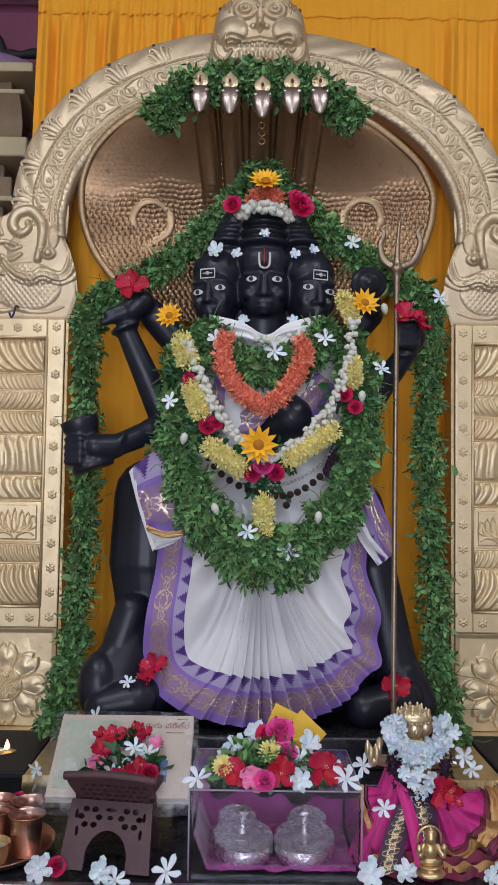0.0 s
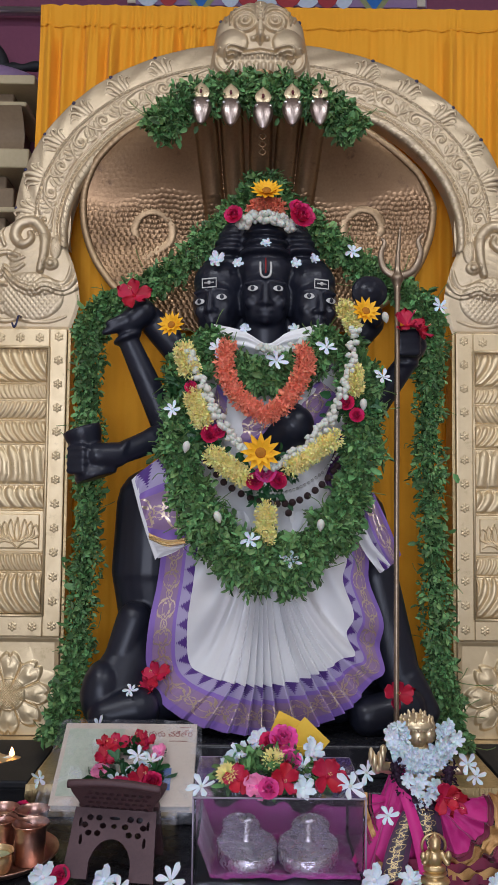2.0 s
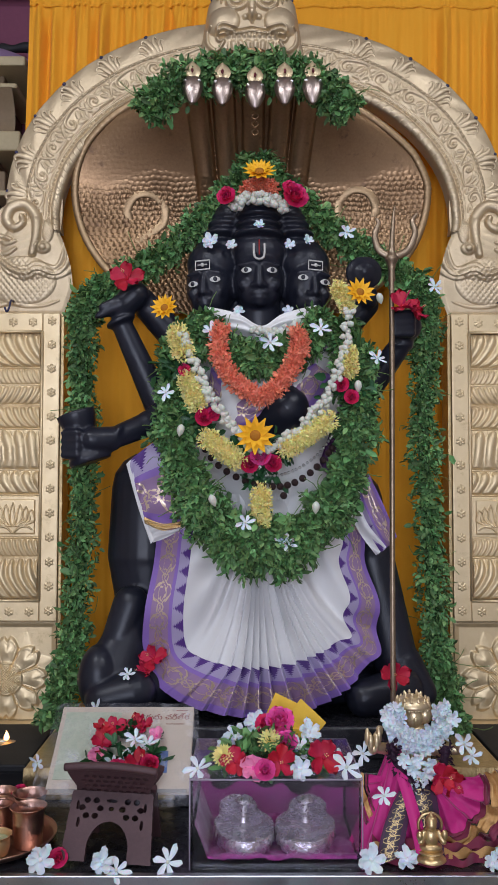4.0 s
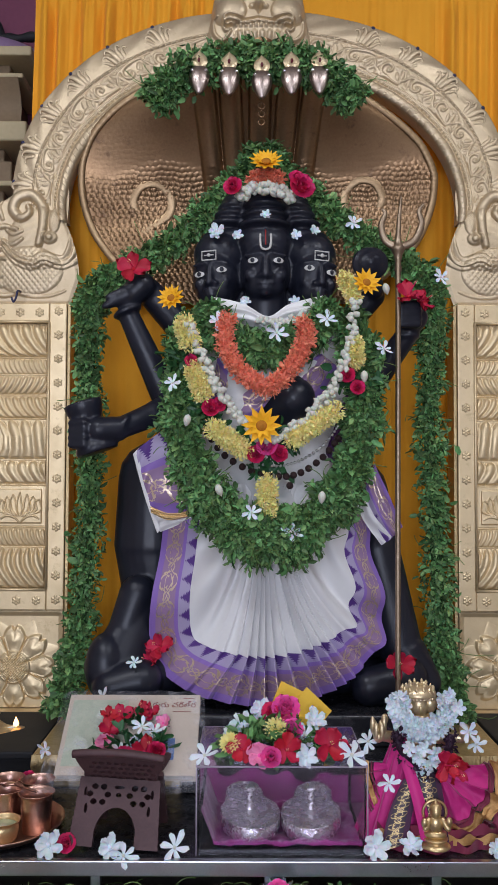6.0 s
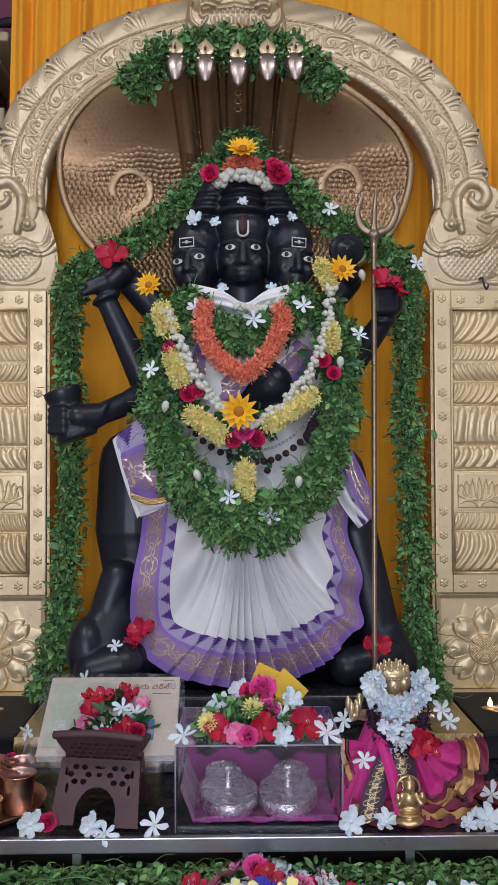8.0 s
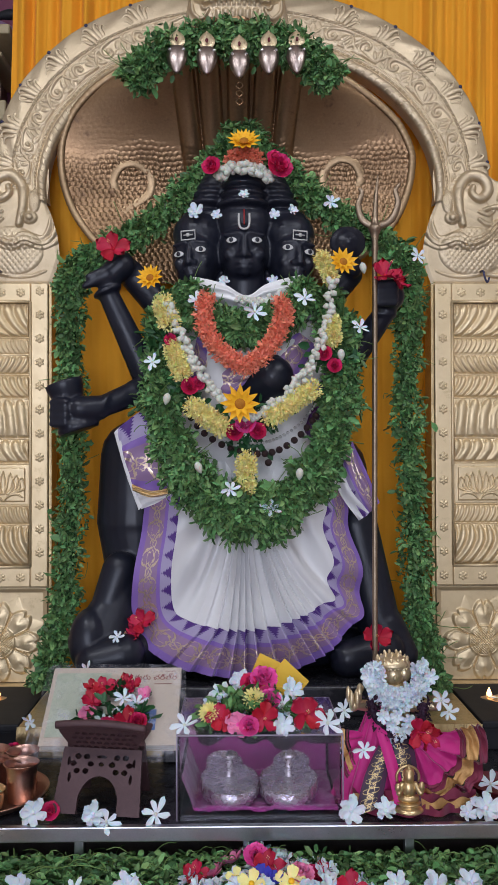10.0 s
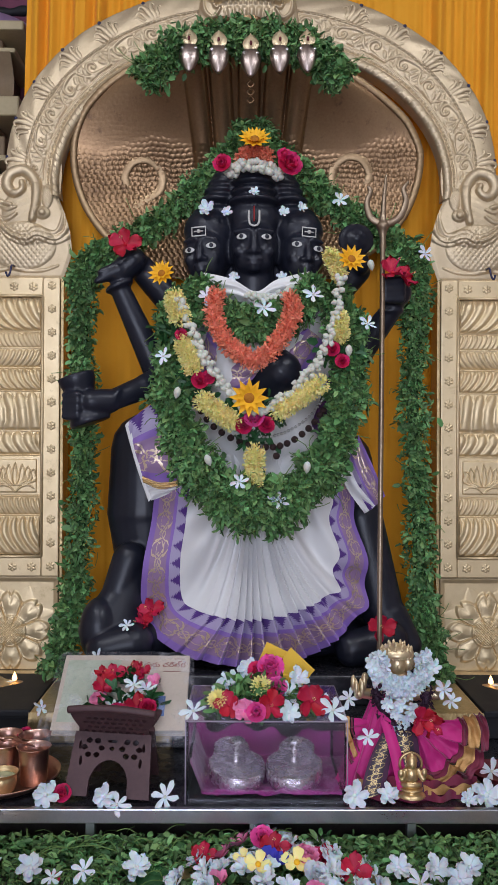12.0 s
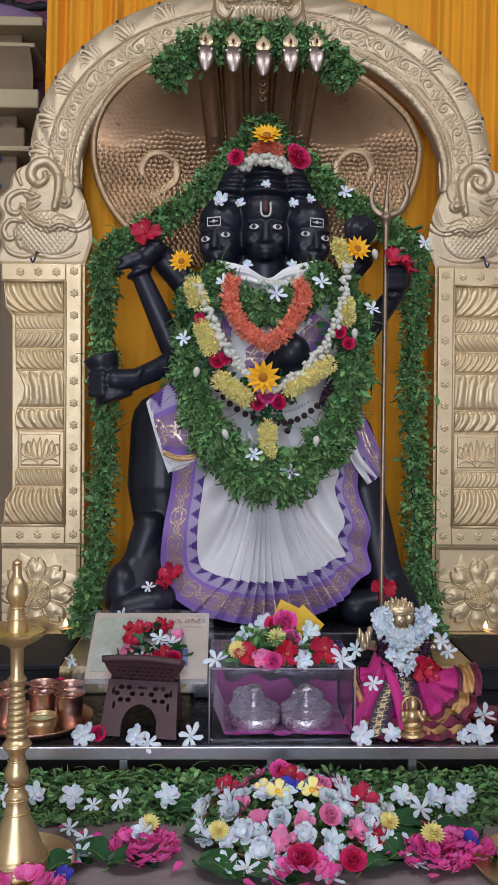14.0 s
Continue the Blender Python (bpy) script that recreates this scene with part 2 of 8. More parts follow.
def border_material(name, ground, motif, spike, gold):
    """Woven sari border: spikes, a band of gold scrolls and a plain selvedge. UV: u metres along, v across from the cloth to the hem."""
    k = Nodes(name)
    uv = k.add("UVMap").outputs[0]
    sep = k.add("SeparateXYZ", {0: uv})
    u, v = sep.outputs[0], sep.outputs[1]
    saw = k.math("ABSOLUTE", k.math("SUBTRACT", k.math("FRACT", k.math("MULTIPLY", u, 23.0)), 0.5))
    teeth = k.math("MULTIPLY", k.math("ABSOLUTE", k.math("SUBTRACT", k.math("FRACT", k.math("MULTIPLY", v, 26.0)), 0.5)), 0.30)
    top = k.math("MULTIPLY", k.math("SUBTRACT", 0.30, v), 1.45)
    inside = k.math("LESS_THAN", k.math("ADD", saw, teeth), top)
    inside = k.math("MULTIPLY", inside, k.math("LESS_THAN", v, 0.29))
    c = k.mix(inside, tuple(0.5 * a + 0.3 for a in ground), spike)
    line = k.math("MULTIPLY", k.math("GREATER_THAN", v, 0.29), k.math("LESS_THAN", v, 2.0))
    c = k.mix(line, c, ground)
    band = k.math("MULTIPLY", k.math("GREATER_THAN", v, 0.38), k.math("LESS_THAN", v, 0.84))
    c = k.mix(band, c, motif)
    wob = k.noise(60, 2.0)
    warp = k.math("MULTIPLY", k.math("SUBTRACT", wob, 0.5), 0.22)
    x = k.math("ADD", k.math("SUBTRACT", k.math("FRACT", k.math("MULTIPLY", u, 15.0)), 0.5), warp)
    y = k.math("ADD", k.math("MULTIPLY", k.math("SUBTRACT", v, 0.61), 2.1), k.math("MULTIPLY", warp, 0.6))
    ax, ay = k.math("ABSOLUTE", x), k.math("ABSOLUTE", y)
    r = k.math("SQRT", k.math("ADD", k.math("MULTIPLY", x, x), k.math("MULTIPLY", y, y)))
    curl = k.math("MULTIPLY", k.math("SINE", k.math("MULTIPLY", ay, 12.0)), 0.07)
    cross = k.math("LESS_THAN", k.math("ABSOLUTE", k.math("SUBTRACT", k.math("SUBTRACT", ax, ay), curl)), 0.045)
    ring = k.math("LESS_THAN", k.math("ABSOLUTE", k.math("SUBTRACT", r, 0.17)), 0.030)
    ax2 = k.math("SUBTRACT", 0.5, ax)
    r2 = k.math("SQRT", k.math("ADD", k.math("MULTIPLY", ax2, ax2), k.math("MULTIPLY", y, y)))
    leafring = k.math("LESS_THAN", k.math("ABSOLUTE", k.math("SUBTRACT", k.math("ADD", r2, k.math("MULTIPLY", k.math("SINE", k.math("MULTIPLY", y, 34.0)), 0.03)), 0.22)), 0.030)
    g = k.math("MULTIPLY", k.math("MAXIMUM", k.math("MAXIMUM", cross, ring), leafring), band)
    g = k.math("MULTIPLY", g, k.math("GREATER_THAN", k.noise(160, 3.0), 0.40))
    c = k.mix(g, c, gold)
    weave = k.noise(900, 2.0)
    c = k.mix(k.math("MULTIPLY", weave, 0.25), c, tuple(a * 0.6 for a in ground))
    k.put(k.bsdf, "Base Color", c)
    k.put(k.bsdf, "Metallic", k.math("MULTIPLY", g, 0.7))
    k.put(k.bsdf, "Roughness", k.math("SUBTRACT", 0.55, k.math("MULTIPLY", g, 0.2)))
    k.put(k.bsdf, "Sheen Weight", 0.25)
    k.put(k.bsdf, "Normal", k.add("Bump", {"Strength": 0.15, "Distance": 0.0006, "Height": weave}).outputs[0])
    return k.m


M_BORDER = border_material("purple sari border", (0.275, 0.150, 0.50), (0.34, 0.205, 0.345), (0.06, 0.005, 0.18), (0.78, 0.62, 0.42))
M_DOLLBORDER = border_material("black and gold sari border", (0.06, 0.012, 0.05), (0.03, 0.02, 0.035), (0.30, 0.02, 0.05), (0.50, 0.36, 0.16))


# ---- mesh helpers ----
def mesh_of(name, verts, faces, material, smooth=True, uvs=None):
    me = bpy.data.meshes.new(name)
    me.from_pydata([tuple(v) for v in verts], [], [tuple(f) for f in faces])
    for m in material if isinstance(material, (list, tuple)) else [material]:
        me.materials.append(m)
    if smooth:
        flags = np.ones(len(me.polygons), dtype=bool)
        if len(flags) <= 700:
            area = np.zeros(len(flags), dtype=np.float32)
            me.polygons.foreach_get("area", area)
            flags = area <= 20 * max(float(np.median(area)), 1e-12)
        me.polygons.foreach_set("use_smooth", flags.tolist())
    if uvs is not None:
        layer = me.uv_layers.new(name="UVMap")
        loops = np.zeros(len(me.loops), dtype=np.int32)
        me.loops.foreach_get("vertex_index", loops)
        layer.data.foreach_set("uv", np.asarray(uvs, dtype=np.float32)[loops].ravel())
    me.update()
    return me


def part(name, shape, material, parent=None, label="", smooth=True, uvs=None):
    """One mesh object; shape is (verts, faces) or a ready mesh."""
    me = shape if isinstance(shape, bpy.types.Mesh) else mesh_of(name, shape[0], shape[1], material, smooth, uvs)
    ob = new(name, me)
    if parent:
        ob.parent = parent
    if label:
        ob["label"] = label
    return ob


def thing(name, label, category, group="", kind="", at=None):
    ob = new(name)
    if at is not None:
        ob.matrix_basis = at if isinstance(at, Matrix) else Matrix.Translation(at)
    return tagged(ob, label, category, group, kind)


def merge(*shapes):
    verts, faces = [], []
    for v, f in shapes:
        n = len(verts)
        verts += [tuple(p) for p in v]
        faces += [tuple(i + n for i in q) for q in f]
    return verts, faces


def moved(shape, m):
    return [m @ Vector(v) for v in shape[0]], shape[1]


def grid_faces(nu, nv, loop_u=False, flip=False):
    faces = []
    for i in range(nu if loop_u else nu - 1):
        a, b = i * nv, ((i + 1) % nu) * nv
        for j in range(nv - 1):
            q = (a + j, b + j, b + j + 1, a + j + 1)
            faces.append(q[::-1] if flip else q)
    return faces


def sheet(fn, nu, nv, loop_u=False, flip=False):
    """A grid from fn(u, v), both 0..1."""
    verts = [fn(i / (nu if loop_u else nu - 1), j / (nv - 1)) for i in range(nu) for j in range(nv)]
    return verts, grid_faces(nu, nv, loop_u, flip)


def field(X, Y, Z, flip=False):
    """A grid from arrays of one shape."""
    X, Y, Z = np.broadcast_arrays(X, Y, Z)
    nu, nv = X.shape
    return np.stack([X.ravel(), Y.ravel(), Z.ravel()], 1).tolist(), grid_faces(nu, nv, False, flip)


def block(x0, x1, y0, y1, z0, z1, r=0.004, seg=2):
    bm = bmesh.new()
    bmesh.ops.create_cube(bm, size=1.0, matrix=Matrix.LocRotScale(((x0 + x1) / 2, (y0 + y1) / 2, (z0 + z1) / 2), None, (x1 - x0, y1 - y0, z1 - z0)))
    if r:
        bmesh.ops.bevel(bm, geom=bm.edges[:], offset=r, segments=seg, affect="EDGES", profile=0.6)
    out = [v.co.copy() for v in bm.verts], [[v.index for v in f.verts] for f in bm.faces]
    bm.free()
    return out


def smooth_line(pts, n, closed=False):
    """Catmull-Rom through a few control points, n samples."""
    p = [Vector(q) for q in pts]
    m = len(p)
    out = []
    for k in range(n):
        s = k / (n if closed else n - 1) * (m if closed else m - 1)
        i = min(int(s), m - 1 if closed else m - 2)
        f = s - i
        get = (lambda j: p[j % m]) if closed else (lambda j: p[min(max(j, 0), m - 1)])
        a, b, c, d = get(i - 1), get(i), get(i + 1), get(i + 2)
        out.append(0.5 * (2 * b + (c - a) * f + (2 * a - 5 * b + 4 * c - d) * f * f + (3 * b - a - 3 * c + d) * f ** 3))
    return out


def tube(pts, radius, n=8, closed=False, flat=1.0, caps=True):
    """A tube along pts; radius a number or a function of 0..1; flat squeezes it along y."""
    verts, m = [], len(pts)
    for i, p in enumerate(pts):
        a = pts[(i - 1) % m if closed else max(i - 1, 0)]
        b = pts[(i + 1) % m if closed else min(i + 1, m - 1)]
        t = (Vector(b) - Vector(a)).normalized()
        side = t.cross(Vector((0, 1, 0)))
        side = side.normalized() if side.length > 1e-3 else Vector((1, 0, 0))
        up = side.cross(t).normalized()
        r = radius(i / max(m - 1, 1)) if callable(radius) else radius
        for k in range(n):
            w = 2 * math.pi * k / n
            verts.append(Vector(p) + side * (r * math.cos(w)) + up * (r * flat * math.sin(w)))
    faces = []
    for i in range(m if closed else m - 1):
        for k in range(n):
            a, b = i * n + k, i * n + (k + 1) % n
            c, d = ((i + 1) % m) * n + (k + 1) % n, ((i + 1) % m) * n + k
            faces.append((a, b, c, d))
    if caps and not closed:
        faces += [tuple(range(n))[::-1], tuple((m - 1) * n + k for k in range(n))]
    return verts, faces


def lathe(profile, n=40, x=0.0, y=0.0, z=0.0):
    """Turned shape from (radius, height) pairs."""
    verts = [(x + r * math.cos(2 * math.pi * i / n), y + r * math.sin(2 * math.pi * i / n), z + h) for i in range(n) for r, h in profile]
    return verts, grid_faces(n, len(profile), True)


def turned(pairs, steps=4):
    """A rounded profile through a few (radius, height) pairs."""
    line = smooth_line([(r, 0, h) for r, h in pairs], (len(pairs) - 1) * steps + 1)
    return [(max(p.x, 0.0004), p.z) for p in line]


def ball(cx, cy, cz, rx, ry, rz, nu=16, nv=10, turn=None):
    def fn(u, v):
        a, b = 2 * math.pi * u, math.pi * (v - 0.5)
        p = Vector((rx * math.cos(b) * math.cos(a), ry * math.cos(b) * math.sin(a), rz * math.sin(b)))
        return (turn @ p if turn else p) + Vector((cx, cy, cz))
    return sheet(fn, nu, nv, True)


def limb(a, b, ra, rb, n=26):
    """A rounded tapered limb between two points."""
    a, b = Vector(a), Vector(b)
    d = (b - a).normalized()
    pts, rad = [], []
    for i in range(5):
        w = math.pi / 2 * (1 - i / 4)
        pts.append(a - d * ra * math.sin(w)); rad.append(max(ra * math.cos(w), ra * 0.02))
    for i in range(5):
        w = math.pi / 2 * (i / 4)
        pts.append(b + d * rb * math.sin(w)); rad.append(max(rb * math.cos(w), rb * 0.02))
    return tube(pts, lambda s: rad[round(s * 9)], n)


# ---- the hall ----
CX = 0.058
part("floor", block(-4, 4, -4.2, 4.0, -0.2, 0.0, 0), M_FLOORSTONE)
part("ceiling", block(-4, 4, -4.2, 4.0, 3.7, 3.8, 0), M_HALL)
part("wall_north", block(-4, 4, 2.95, 3.1, 0, 3.7, 0), M_WALL)
part("wall_west", block(-4.15, -4, -4.2, 4.0, 0, 3.7, 0), M_HALL)
part("wall_east", block(4, 4.15, -4.2, 4.0, 0, 3.7, 0), M_HALL)
part("wall_south", merge(block(-4, -1.9, -4.3, -4.15, 0, 3.7, 0), block(1.1, 4, -4.3, -4.15, 0, 3.7, 0), block(-1.9, 1.1, -4.3, -4.15, 3.1, 3.7, 0)), M_HALL)
for _n in ("floor", "ceiling", "wall_north", "wall_west", "wall_east", "wall_south"):
    tagged(bpy.data.objects[_n], {"floor": "grey brown stone hall floor", "ceiling": "cream painted plaster ceiling",
           "wall_north": "dark maroon painted wall behind the shrine"}.get(_n, "cream painted plaster wall of the hall"), "wall" if "wall" in _n else _n, kind="structure")

# mural strip at the top of the north wall
mural = thing("wall_mural", "painted frieze of red, white and blue lotus petals", "mural", kind="structure")
part("mural_ground", block(-0.40, 0.62, 2.935, 2.952, 3.165, 3.45, 0.003), M_LILAC, mural, "mauve painted ground")
_petal_mats = [mat("mural red", (0.42, 0.04, 0.05)), mat("mural blue", (0.02, 0.16, 0.52)), mat("mural white", (0.62, 0.70, 0.80)), mat("mural olive", (0.30, 0.32, 0.14)), mat("mural cream", (0.66, 0.58, 0.46))]


def painted(points, y, material, name):
    part(name, ([(x, y, z) for x, z in points], [tuple(range(len(points)))]), material, mural, smooth=False)


for _x in (-0.15, 0.44):
    painted([(_x - 0.10, 3.26), (_x, 3.12), (_x + 0.10, 3.26), (_x, 3.40)], 2.9325, _petal_mats[3], "painted_diamond")
    painted([(_x - 0.078, 3.26), (_x, 3.15), (_x + 0.078, 3.26), (_x, 3.37)], 2.9310, _petal_mats[1], "painted_diamond")
for _x, _w, _k in ((-0.33, 0.06, 2), (-0.26, 0.05, 0), (-0.05, 0.05, 2), (0.01, 0.055, 0), (0.075, 0.07, 2), (0.145, 0.07, 0), (0.21, 0.07, 2), (0.28, 0.055, 0), (0.335, 0.05, 2)):
    painted([(_x + _w * math.sin(a) * (0.75 + 0.25 * math.cos(a)), 3.27 - 0.115 * math.cos(a)) for a in np.linspace(0, 2 * math.pi, 22, endpoint=False)], 2.9300 if _k else 2.9285, _petal_mats[_k], "painted_petal")
for _x in (-0.385, 0.60):
    part("border_strip", block(_x - 0.014, _x + 0.014, 2.926, 2.934, 3.165, 3.45, 0.002), _petal_mats[4], mural, "cream painted strip")

# plaster column with stepped mouldings beside the curtain
column = thing("plaster_column", "cream and mauve plaster column with stepped mouldings", "column", kind="structure")
for _z0, _z1, _out, _m in ((0.0, 2.355, 0.0, M_CREAM), (2.355, 2.372, 0.06, M_MOULD), (2.372, 2.440, 0.03, M_CREAM), (2.440, 2.486, 0.0, M_CREAM), (2.486, 2.547, 0.085, M_MOULD),
                           (2.685, 2.700, 0.07, M_MOULD), (2.700, 2.743, 0.02, M_CREAM), (2.743, 2.772, 0.10, M_MOULD)):
    part("moulding" if _out else "shaft", block(-1.36 - _out, -0.735 + _out, 2.74 - _out * 0.8, 2.95, _z0, _z1, 0.006), _m, column)
part("cavetto", sheet(lambda u, v: (-1.40 + 0.72 * u, 2.712 + 0.030 * math.sin(math.pi * v) - 0.03 * v, 2.546 + 0.140 * v), 6, 16), M_CREAM, column, "concave band")
part("cavetto_core", block(-1.36, -0.72, 2.744, 2.95, 2.547, 2.685, 0), M_CREAM, column)
part("capital", sheet(lambda u, v: (-1.0 + (0.37 - 0.14 * v ** 3) * math.cos(math.pi * u) * (1 if v < 1 else 0.95), 2.86 - (0.17 - 0.06 * v ** 3) * math.sin(math.pi * u), 2.771 + 0.092 * math.sin(v * math.pi / 2)), 30, 10), M_LILAC, column, "mauve rounded capital")
part("cornice", tube([Vector((-1.4, 2.90, 3.115)), Vector((-0.58, 2.90, 3.115))], 0.014, 10), M_STEEL, column, "grey curtain rail")
_twig = smooth_line([(-0.84, 2.86, 2.925), (-0.80, 2.84, 2.895), (-0.74, 2.84, 2.885), (-0.66, 2.84, 2.893), (-0.60, 2.86, 2.885)], 26)
part("bracket", merge(tube(_twig, lambda s: 0.020 - 0.008 * s + 0.003 * math.sin(s * 30), 8), tube(smooth_line([(-0.78, 2.85, 2.86), (-0.80, 2.84, 2.93), (-0.85, 2.85, 2.99)], 12), lambda s: 0.024 - 0.006 * s, 8)), M_BLACKBOX, column, "dark curling bracket")
# blue glazed ornaments and a turquoise panel beside the column
M_BLUEGLAZE = mat("blue glaze", (0.04, 0.22, 0.55), (0.02, 0.10, 0.35), 0.2, 0, 40, 200, 0.1)
M_TURQUOISE = mat("turquoise panel", (0.07, 0.45, 0.62), (0.04, 0.32, 0.50), 0.4, 0, 20, 200, 0.05)
for _z in (2.45, 2.34, 2.255):
    _or = thing("glazed_rosette", "blue glazed rosette fixed to the plaster column", "ornament", "blue rosettes")
    part("boss", ball(0, 0, 0, 0.014, 0.010, 0.014, 14, 8), M_BLUEGLAZE, _or)
    for _i in range(6):
        part("petal", ball(0.019 * math.cos(_i * 1.047), 0.002, 0.019 * math.sin(_i * 1.047), 0.010, 0.006, 0.010, 10, 6), M_BLUEGLAZE, _or)
    _or.matrix_basis = Matrix.Translation((-0.812, 2.727 if _z < 2.35 else 2.700, _z))
_tq = thing("turquoise_panel", "narrow turquoise glazed panel on the column", "panel")
for _i in range(4):
    part("tile", block(-0.90, -0.789, 2.722, 2.739, 1.636 + 0.082 * _i, 1.714 + 0.082 * _i, 0.003), M_TURQUOISE, _tq)

# curtain
def curtain_y(x, z):
    """Folds: close and deep towards the column, slack in the middle, a few sharp ones at the far end."""
    left = min(1.0, max(0.0, (0.12 - x) / 0.22))
    right = min(1.0, max(0.0, (x - 0.52) / 0.10))
    low = min(1.0, max(0.0, (2.80 - z) / 0.5))
    amt = max(left * (1 - 0.85 * low), 0.9 * right * (1 - 0.4 * low), 0.22)
    ph = x * 74 + 2.6 * math.sin(x * 13 + 0.5) + 1.2 * math.sin(x * 31) + 0.5 * math.sin(z * 2.3 + x * 9)
    k = 0.017 * math.copysign(abs(math.sin(ph)) ** 0.7, math.sin(ph)) + 0.007 * math.sin(x * 171 + 2 * math.sin(z * 1.7)) + 0.008 * math.sin(x * 23 + 0.6 * z)
    head = min(1.0, max(0.12, (2.955 - z) / 0.10))
    gather = 0.0045 * math.sin(x * 260 + 3 * math.sin(x * 40)) * math.exp(-((z - 2.925) / 0.045) ** 2)
    return 2.655 + k * amt * head + gather * max(left, 0.4)


curtain = thing("curtain", "orange cloth curtain gathered on a rod behind the shrine", "curtain")
part("cloth", sheet(lambda u, v: (-0.626 + 1.50 * u + 0.006 * math.sin(7 * v), curtain_y(-0.626 + 1.5 * u, 0.70 + 2.292 * v), 0.70 + 2.292 * v + 0.0025 * noise.noise(Vector((u * 90, 1, 2))) * (v > 0.97)), 620, 60), M_CURTAIN, curtain)
part("hem", sheet(lambda u, v: (-0.622 + 1.50 * u, curtain_y(-0.622 + 1.5 * u, 2.925) - 0.002 - 0.003 * math.sin(math.pi * v), 2.921 + 0.008 * v + 0.002 * math.sin(u * 90)), 500, 5), M_CURTAIN, curtain, "stitched seam below the heading")
part("rod", tube([Vector((-0.75, 2.668, 2.985)), Vector((1.0, 2.668, 2.985))], 0.006, 10), M_STEEL, curtain, "thin metal rod")
_near = Vector((0.02, 0.15, 1.487))
curtain.matrix_basis = Matrix.Translation(_near) @ Matrix.Scale(0.957, 4) @ Matrix.Translation(-_near)

# ---- brass arch ----
arch = thing("brass_arch", "embossed pale brass arch frame with lion mask crest", "arch")
IA, IB, IZ = 0.528, 0.388, 2.20
OA, OB, OZ = 0.684, 0.512, 2.25
_th = np.linspace(-0.10, math.pi + 0.10, 1200)[:, None]
_r = np.linspace(0, 1, 100)[None, :]
_c, _s = np.cos(_th), np.sin(_th)
_ix, _iz = IA * _c, IZ + IB * _s
_ox, _oz = OA * np.sign(_c) * np.abs(_c) ** 0.92, OZ + OB * _s
_arc = _th * 0.52


def bumpf(x, c, w):
    return np.clip(1 - ((x - c) / w) ** 2, 0, 1)


def ridge(px, pz, line, width, tall, n=40):
    """Height of a rounded ridge along a smooth line of (x, z)."""
    pts = smooth_line([(a, 0, b) for a, b in line], n)
    best = np.full(np.broadcast(px, pz).shape, 9.0)
    for i, (p, q) in enumerate(zip(pts, pts[1:])):
        dx, dz = q.x - p.x, q.z - p.z
        t = np.clip(((px - p.x) * dx + (pz - p.z) * dz) / max(dx * dx + dz * dz, 1e-12), 0, 1)
        w = width * (0.45 + 0.55 * math.sin(math.pi * min(1, 0.12 + 0.88 * i / (n - 1))))
        best = np.minimum(best, np.hypot(px - p.x - t * dx, pz - p.z - t * dz) / w)
    return tall * np.sqrt(np.clip(1 - best ** 2, 0, 1))


# overlapping leaf roll, two beaded cords, a running scroll between them, a plain outer face
_roll = (_arc * 46 + 0.9 * _r * 4) % 1
_h = 0.017 * np.sqrt(bumpf(_r, 0.085, 0.085)) * (0.80 + 0.20 * _roll ** 0.6)
_h = _h + 0.006 * np.sqrt(bumpf(_r, 0.205, 0.022)) * (0.30 + 0.70 * np.abs(np.sin(_arc * 230)))
_h = _h + 0.004 * np.sqrt(bumpf(_r, 0.25, 0.015))
_h = _h + 0.007 * np.sqrt(bumpf(_r, 0.600, 0.022)) * (0.35 + 0.65 * np.abs(np.sin(_arc * 210 + _r * 20)))
_cell = 0.092
_k = np.floor(_arc / _cell)
_sg = np.where(_k % 2 == 0, 1.0, -1.0)
_lx = (_arc / _cell - _k - 0.5) * _cell
_lz = (_r - 0.425) * 0.155 * _sg
_band = np.clip((_r - 0.275) / 0.02, 0, 1) * np.clip((0.575 - _r) / 0.02, 0, 1)
_scroll = ridge(_lx, _lz, [(-0.050, 0.016), (-0.034, 0.020), (-0.012, 0.018), (0.012, 0.012), (0.018, -0.002), (0.008, -0.013), (-0.006, -0.010), (-0.008, 0.0), (0.0, 0.004)], 0.0042, 0.0062)
_scroll = np.maximum(_scroll, ridge(_lx, _lz, [(0.010, 0.014), (0.028, 0.010), (0.040, -0.004), (0.050, -0.016)], 0.0040, 0.0055, 20))
for _a, _b, _w in ((-0.030, 0.004, 2.3), (-0.022, -0.012, 2.9), (0.026, -0.004, 1.2), (0.030, -0.016, 0.4), (0.006, 0.0185, 0.6), (-0.040, -0.004, 2.0), (-0.030, -0.0185, 3.4), (0.040, 0.010, 0.8), (0.022, 0.019, 0.2)):
    _ca, _sa = math.cos(_w), math.sin(_w)
    _pu, _pv = (_lx - _a) * _ca + (_lz - _b) * _sa, (_lz - _b) * _ca - (_lx - _a) * _sa
    _lobe = np.clip(1 - (_pu / 0.0115) ** 2 - (_pv / 0.0050) ** 2, 0, 1)
    _scroll = np.maximum(_scroll, 0.0048 * np.sqrt(_lobe) * (0.65 + 0.35 * np.abs(np.sin(_pu * 620))))
_scroll = np.maximum(_scroll, 0.0068 * np.sqrt(np.clip(1 - (_lx ** 2 + (_lz + 0.001) ** 2) / 0.0052 ** 2, 0, 1)))
_h = _h + 0.72 * _scroll * _band + 0.002 * _band
_h = _h - 0.014 * np.clip((_r - 0.64) / 0.36, 0, 1) ** 2
_h = _h + 0.0010 * np.sin(_arc * 31 + _r * 9) + 0.0007 * np.sin(_arc * 77 + _r * 23)
